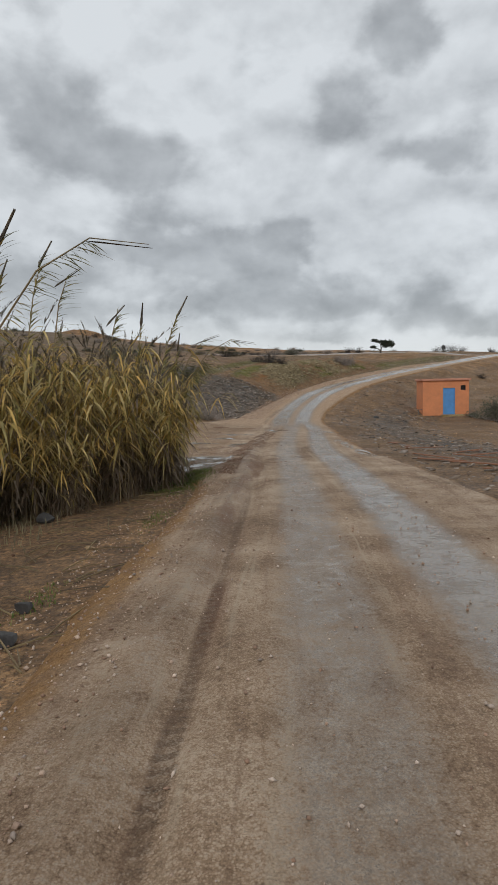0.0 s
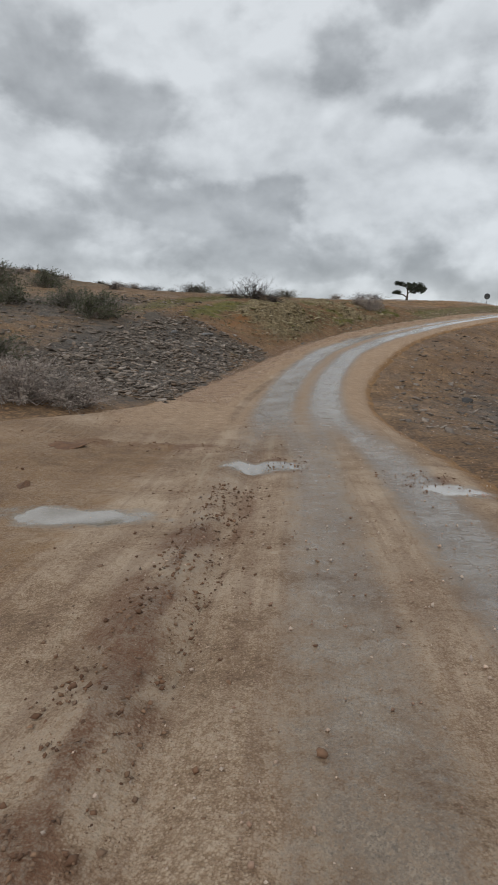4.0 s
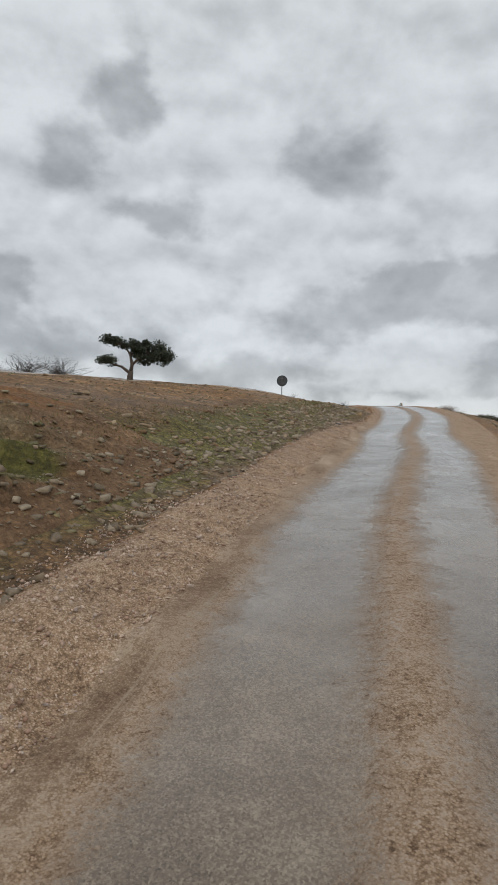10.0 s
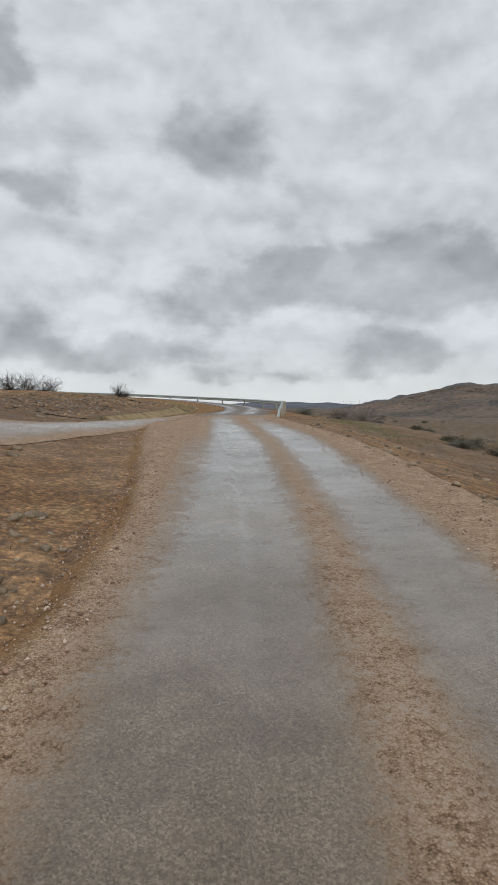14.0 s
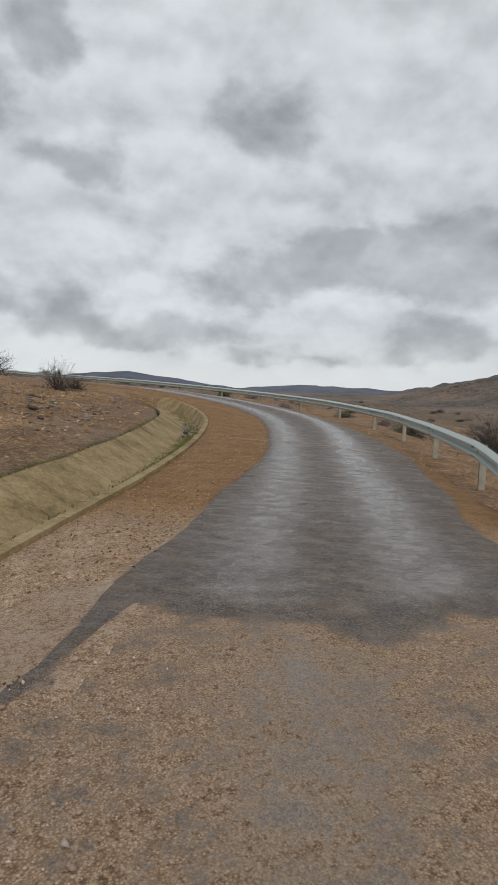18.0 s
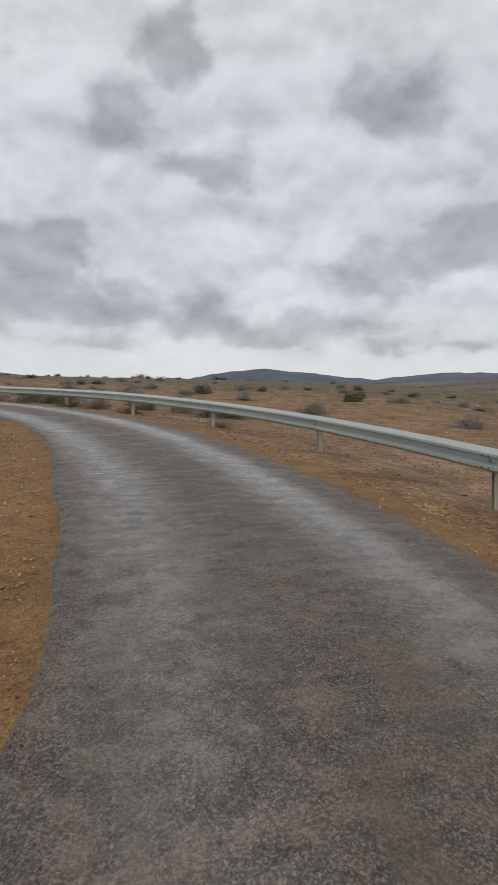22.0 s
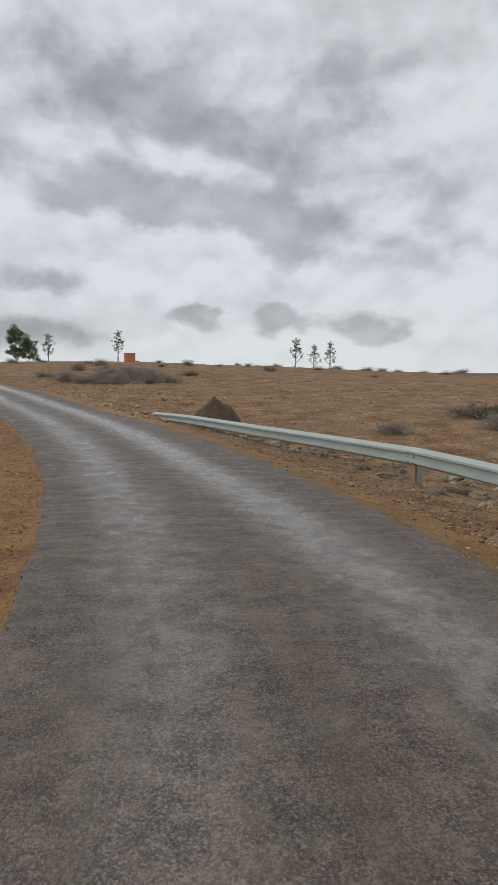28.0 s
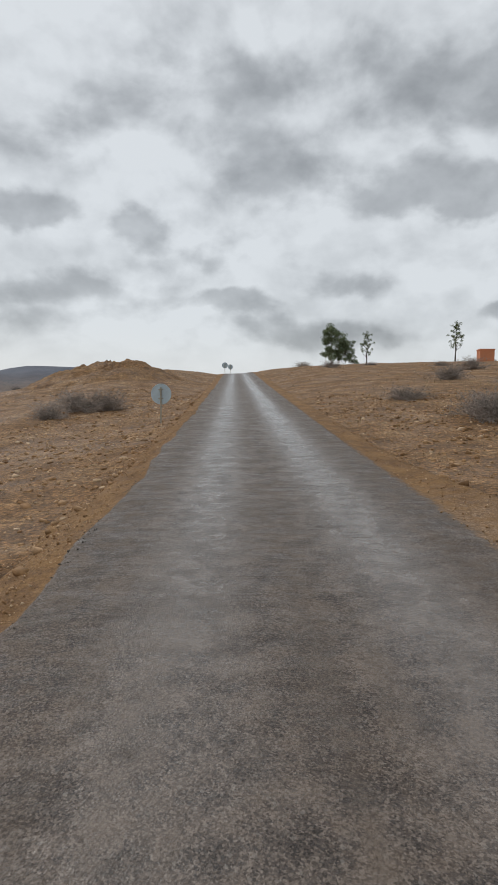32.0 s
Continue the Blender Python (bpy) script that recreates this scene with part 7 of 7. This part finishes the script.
scatter("verge_gravel", [(36, 50, 1.5, 2.9, 18000), (50, 66, 1.2, 2.4, 18000), (66, 80, 1.2, 2.1, 11000), (80, 97, 0.85, 1.45, 3500), (40, 112, -2.6, -1.7, 7000), (97, 113, 0.5, 2.4, 4000), (-2, 20, 0.9, 2.2, 6000), (-2, 34, -3.0, 1.0, 5000)],
        (0.011, 0.036), 0.8, STONE_VERGE, "loose pinkish gravel at the edges of the road", 4, True, 0.45)
scatter("ochre_gravel", [(113, 150, 0.6, 2.4, 18000), (148, 205, 0.5, 1.9, 18000), (114, 206, -3.6, -2.4, 15000), (205, 235, 0.9, 1.9, 6000), (205, 235, -3.4, -2.0, 7000)],
        (0.010, 0.036), 0.8, STONE_ORANGE, "loose ochre gravel beside the asphalt", 45, True, 0.35, clear=True)
scatter("asphalt_crumbs", [(s, s + 2, float(np.interp(s + 1, EDGE["s"], EDGE["d"])) - 0.05, float(np.interp(s + 1, EDGE["s"], EDGE["d"])) + 0.06, 90) for s in range(112, 250, 2)], (0.007, 0.024), 0.7, STONE_CRUMB, "broken dark crumbs along the ragged asphalt edge", 44, True, 0.25)
scatter("earth_clods", [(-4, 14, 1.6, 4.5, 1300), (18, 34, 3, 7, 500), (14, 34, -0.2, 1.9, 260), (14, 34, -7, -2.4, 1400)], (0.012, 0.06), 0.6, STONE_BROWN, "brown clods and stones in wet mud", 6)


RIDGE = [(s, float(np.interp(s + 0.5, [11, 15, 18.5, 23.5, 28], [1.25, 1.15, 1.0, 0.8, 0.65]))) for s in range(12, 28)]
scatter("churned_mud", [(s, s + 1, d - 0.28, d + (0.22 if s > 16 else 0.05), 520) for s, d in RIDGE] + [(s, s + 1, d - 0.5, d + 0.6, 130) for s, d in RIDGE if s > 17] + [(18, 32, 5.5, 8.5, 1500), (19.3, 20.3, 1.4, 2.6, 500), (28.3, 29.2, -2.0, -1.0, 350), (30.2, 31, 0.8, 4.2, 700), (28.9, 30, -0.2, 0.4, 200)], (0.006, 0.042), 0.7, STONE_BROWN, "ridge of churned reddish mud beside the ruts", 31, True, 0.25)


# ---- grass and sticks, as stuff ----
def blades(name, regions, height, material, label, seed):
    rg = np.random.RandomState(seed)
    s = np.concatenate([rg.normal((a + b) / 2, (b - a) / 4, n) for a, b, c, d, n in regions])
    e = np.concatenate([rg.normal((c + d) / 2, (d - c) / 4, n) for a, b, c, d, n in regions])
    p = road_point(s, e)
    z, _, _ = surface(p[:, 0], p[:, 1])
    on_road = (e < np.interp(s, LANE["s"], LANE["left"]) - 0.05) & (e > np.interp(s, LANE["s"], LANE["right"]) + 0.05)
    z = cut_height(s, e, np.where(on_road, np.maximum(z, road_height(s, e)), z))
    keep = ~on_road | ((s < 20) & (((s - 15.4) / 1.7) ** 2 + ((e - 2.0) / 0.8) ** 2 > 1))
    s, e, p, z = s[keep], e[keep], p[keep], z[keep]
    n = len(s)
    h, a = height * rg.uniform(0.4, 1.2, n), rg.uniform(0, 6.28, n)
    w, bend = 0.006 * rg.uniform(0.6, 1.4, n), rg.uniform(0.1, 0.8, n)
    ca, sa = np.cos(a), np.sin(a)
    foot, tip = np.stack([p[:, 0], p[:, 1], z - 0.01], 1), np.stack([p[:, 0] - sa * h * bend, p[:, 1] + ca * h * bend, z + h * 0.9], 1)
    mid = foot * 0.5 + tip * 0.5 + np.stack([sa * h * bend * 0.25, -ca * h * bend * 0.25, h * 0.1], 1)
    side = np.stack([ca * w, sa * w, 0 * w], 1)
    v = np.stack([foot - side, foot + side, mid - side * 0.8, mid + side * 0.8, tip], 1).reshape(-1, 3)
    k = np.arange(n)[:, None] * 5
    quads, tris = np.concatenate([k, k + 1, k + 3, k + 2], 1), np.concatenate([k + 2, k + 3, k + 4], 1)
    me = bpy.data.meshes.new(name)
    me.from_pydata(v.tolist(), [], quads.tolist() + tris.tolist())
    me.materials.append(material)
    me.update()
    return tagged(new(name, me), label, "grass", kind="stuff")


blades("green_grass", [(108, 138, 2.6, 3.06, 6000), (102, 118, -7, -4, 1500)], 0.055, GRASS, "short green grass in damp hollows", 12)
blades("ford_grass", [(10.9, 13.6, 1.5, 2.4, 9000), (11.6, 13.2, 1.75, 2.2, 4000), (7.5, 9.0, 1.6, 1.9, 260), (4.4, 5.4, 1.9, 2.2, 220)], 0.038, GRASS, "low bright grass beside the puddle at the ford", 15)
blades("low_moss_grass", [(76, 90, 1.5, 4.0, 6000), (48, 62, 3.0, 5.0, 6000), (46, 56, 7.6, 10, 4000), (64, 76, 3, 4.6, 2000)], 0.045, GRASS_MOSS, "low yellow-green moss and grass on the bank", 14)
blades("dry_grass", [(52, 72, 8.6, 14, 1200), (150, 205, -14, -5, 3500), (100, 140, 5, 12, 1500), (4, 14, 3, 5, 1200), (205, 260, -16, -4, 1500), (30, 50, 7, 20, 2500)], 0.16, GRASS_DRY, "sparse dry grass on the stony slopes", 13)

# survey mark painted on the asphalt
rx, ry = (float(v) for v in road_point(np.array([120.25]), np.array([-1.17]))[0])
rgz = float(land([rx], [ry], False)[0][0]) + 0.012 + 0.035 + 0.03
mark = tagged(new("survey_mark"), "white painted ring with a centre dot on the asphalt", "road marking")
mark.matrix_basis = pose(rx, ry, rgz + 0.010, 2.2, 0, heading(120.4))
ringb = Builder()
for r0_, r1_ in ((0.155, 0.182), (0.0, 0.025)):
    k_ = 32
    ringb.add([(r_ * math.cos(6.2832 * j / k_), r_ * math.sin(6.2832 * j / k_), z_) for z_ in (0.0, 0.003) for r_ in (max(r0_, 0.001), r1_) for j in range(k_)],
              [(2 * k_ + j, 3 * k_ + j, 3 * k_ + (j + 1) % k_, 2 * k_ + (j + 1) % k_) for j in range(k_)] + [(k_ + j, k_ + (j + 1) % k_, 3 * k_ + (j + 1) % k_, 3 * k_ + j) for j in range(k_)])
part("paint", ringb, WHITE_PAINT, mark)


# dusty tread prints where a vehicle has crossed the road
prints = Builder()
for (s0, d0), (s1, d1), n in (((125.1, 1.6), (122.45, -2.4), 62), ((152.1, -2.2), (151.4, -4.0), 26), ((200.6, -1.8), (199.8, -4.0), 34)):
    for k in range(n):
        u = (k + 0.5) / n
        s_, d_ = np.array([s0 + (s1 - s0) * u]), np.array([d0 + (d1 - d0) * u])
        x, y = (float(v) for v in road_point(s_, d_)[0])
        z = float(road_height(s_, d_)[0]) + 0.006
        turn = radians(heading(float(s_[0]))) + (0.5 if k % 2 else 1.1)
        for v in (-0.05, 0.05):
            a_, b_ = Vector((math.cos(turn), math.sin(turn), 0)) * 0.030, Vector((-math.sin(turn), math.cos(turn), 0)) * 0.009
            c_ = Vector((x, y + v, z))
            prints.add([tuple(c_ + p_ + Vector((0, 0, h_))) for h_ in (-0.006, 0.003) for p_ in (a_ + b_, b_ - a_, -a_ - b_, a_ - b_)], [(4, 5, 6, 7), (0, 4, 7, 3), (1, 5, 4, 0), (2, 6, 5, 1), (3, 7, 6, 2)])
tagged(new("tyre_prints", prints.mesh("tyre_prints", plain("print_dust", (0.40, 0.335, 0.27), 0.9, 0, 0.3, 8, 0.4))), "pale dusty tyre tread prints crossing the asphalt", "tyre prints", kind="stuff")


# ---- broken boards and sticks ----
def board(x, y, ln, wd, turn, tilt, material):
    z = float(ground_at([(x, y)])[0])
    me = bevel_mesh(Builder().box((-ln / 2, -wd / 2, -0.012), (ln / 2, wd / 2, 0.012)).mesh("board", material), 0.003)
    ob = new("board", me)
    ob.matrix_basis = pose(x, y, z + 0.03 + abs(math.sin(radians(tilt))) * ln * 0.4, 0, tilt, turn)
    return tagged(ob, "broken weathered board lying on the mud", "board", "scattered boards")


def log(s0, d0, s1, d1, r):
    """A weathered piece of trunk lying on the ground between two places."""
    (ax, ay, az), (bx, by, bz) = place(s0, d0), place(s1, d1)
    a, b = Vector((ax, ay, az + r * 0.8)), Vector((bx, by, bz + r * 0.8))
    rl = random.Random(int(s0 * 100))
    pts = [a.lerp(b, k / 6) + Vector((rl.gauss(0, 0.012), rl.gauss(0, 0.012), rl.gauss(0, 0.006))) for k in range(7)]
    ob = new("log", Builder().tube(pts, [r * rl.uniform(0.75, 1.15) for _ in pts], 9).mesh("log", DEAD_WOOD))
    return tagged(ob, "weathered pale log lying among stones on the bank", "log", "logs on the bank")


DEAD_WOOD = plain("dead_wood", (0.26, 0.205, 0.145), 0.9, 0, 0.45, 9, 0.9)
log(86.0, 1.95, 85.5, 1.6, 0.06)
log(86.5, 2.4, 86.05, 1.95, 0.055)
log(85.7, 1.62, 85.35, 1.25, 0.045)
BOARD = plain("weathered_board", (0.22, 0.10, 0.055), 0.85, 0, 0.4, 6, 0.5)
rb = random.Random(5)
for k in range(16):
    x, y = road_point(np.array([rb.uniform(13, 23)]), np.array([rb.uniform(-6.5, -3.9)]))[0]
    board(float(x), float(y), rb.uniform(0.4, 1.5), rb.uniform(0.06, 0.14), rb.uniform(0, 180), rb.uniform(-6, 6), BOARD)
stick = Builder()
for k in range(130):
    s_, d_ = rb.uniform(3, 12.5), rb.uniform(1.35, 3.4)
    x, y, z = place(s_, d_)
    a_, L_ = rb.uniform(0, 6.28), rb.uniform(0.15, 0.9)
    e_ = Vector((math.cos(a_), math.sin(a_), rb.uniform(-0.05, 0.12))) * L_
    p_ = Vector((x, y, z + 0.015))
    stick.tube([p_, p_ + e_ * 0.5 + Vector((0, 0, 0.02)), p_ + e_], [0.007, 0.006, 0.003], 4)
tagged(new("stick_litter", stick.mesh("stick_litter", REED_STEM)), "broken reed stalks and sticks on bare earth", "sticks", kind="stuff")
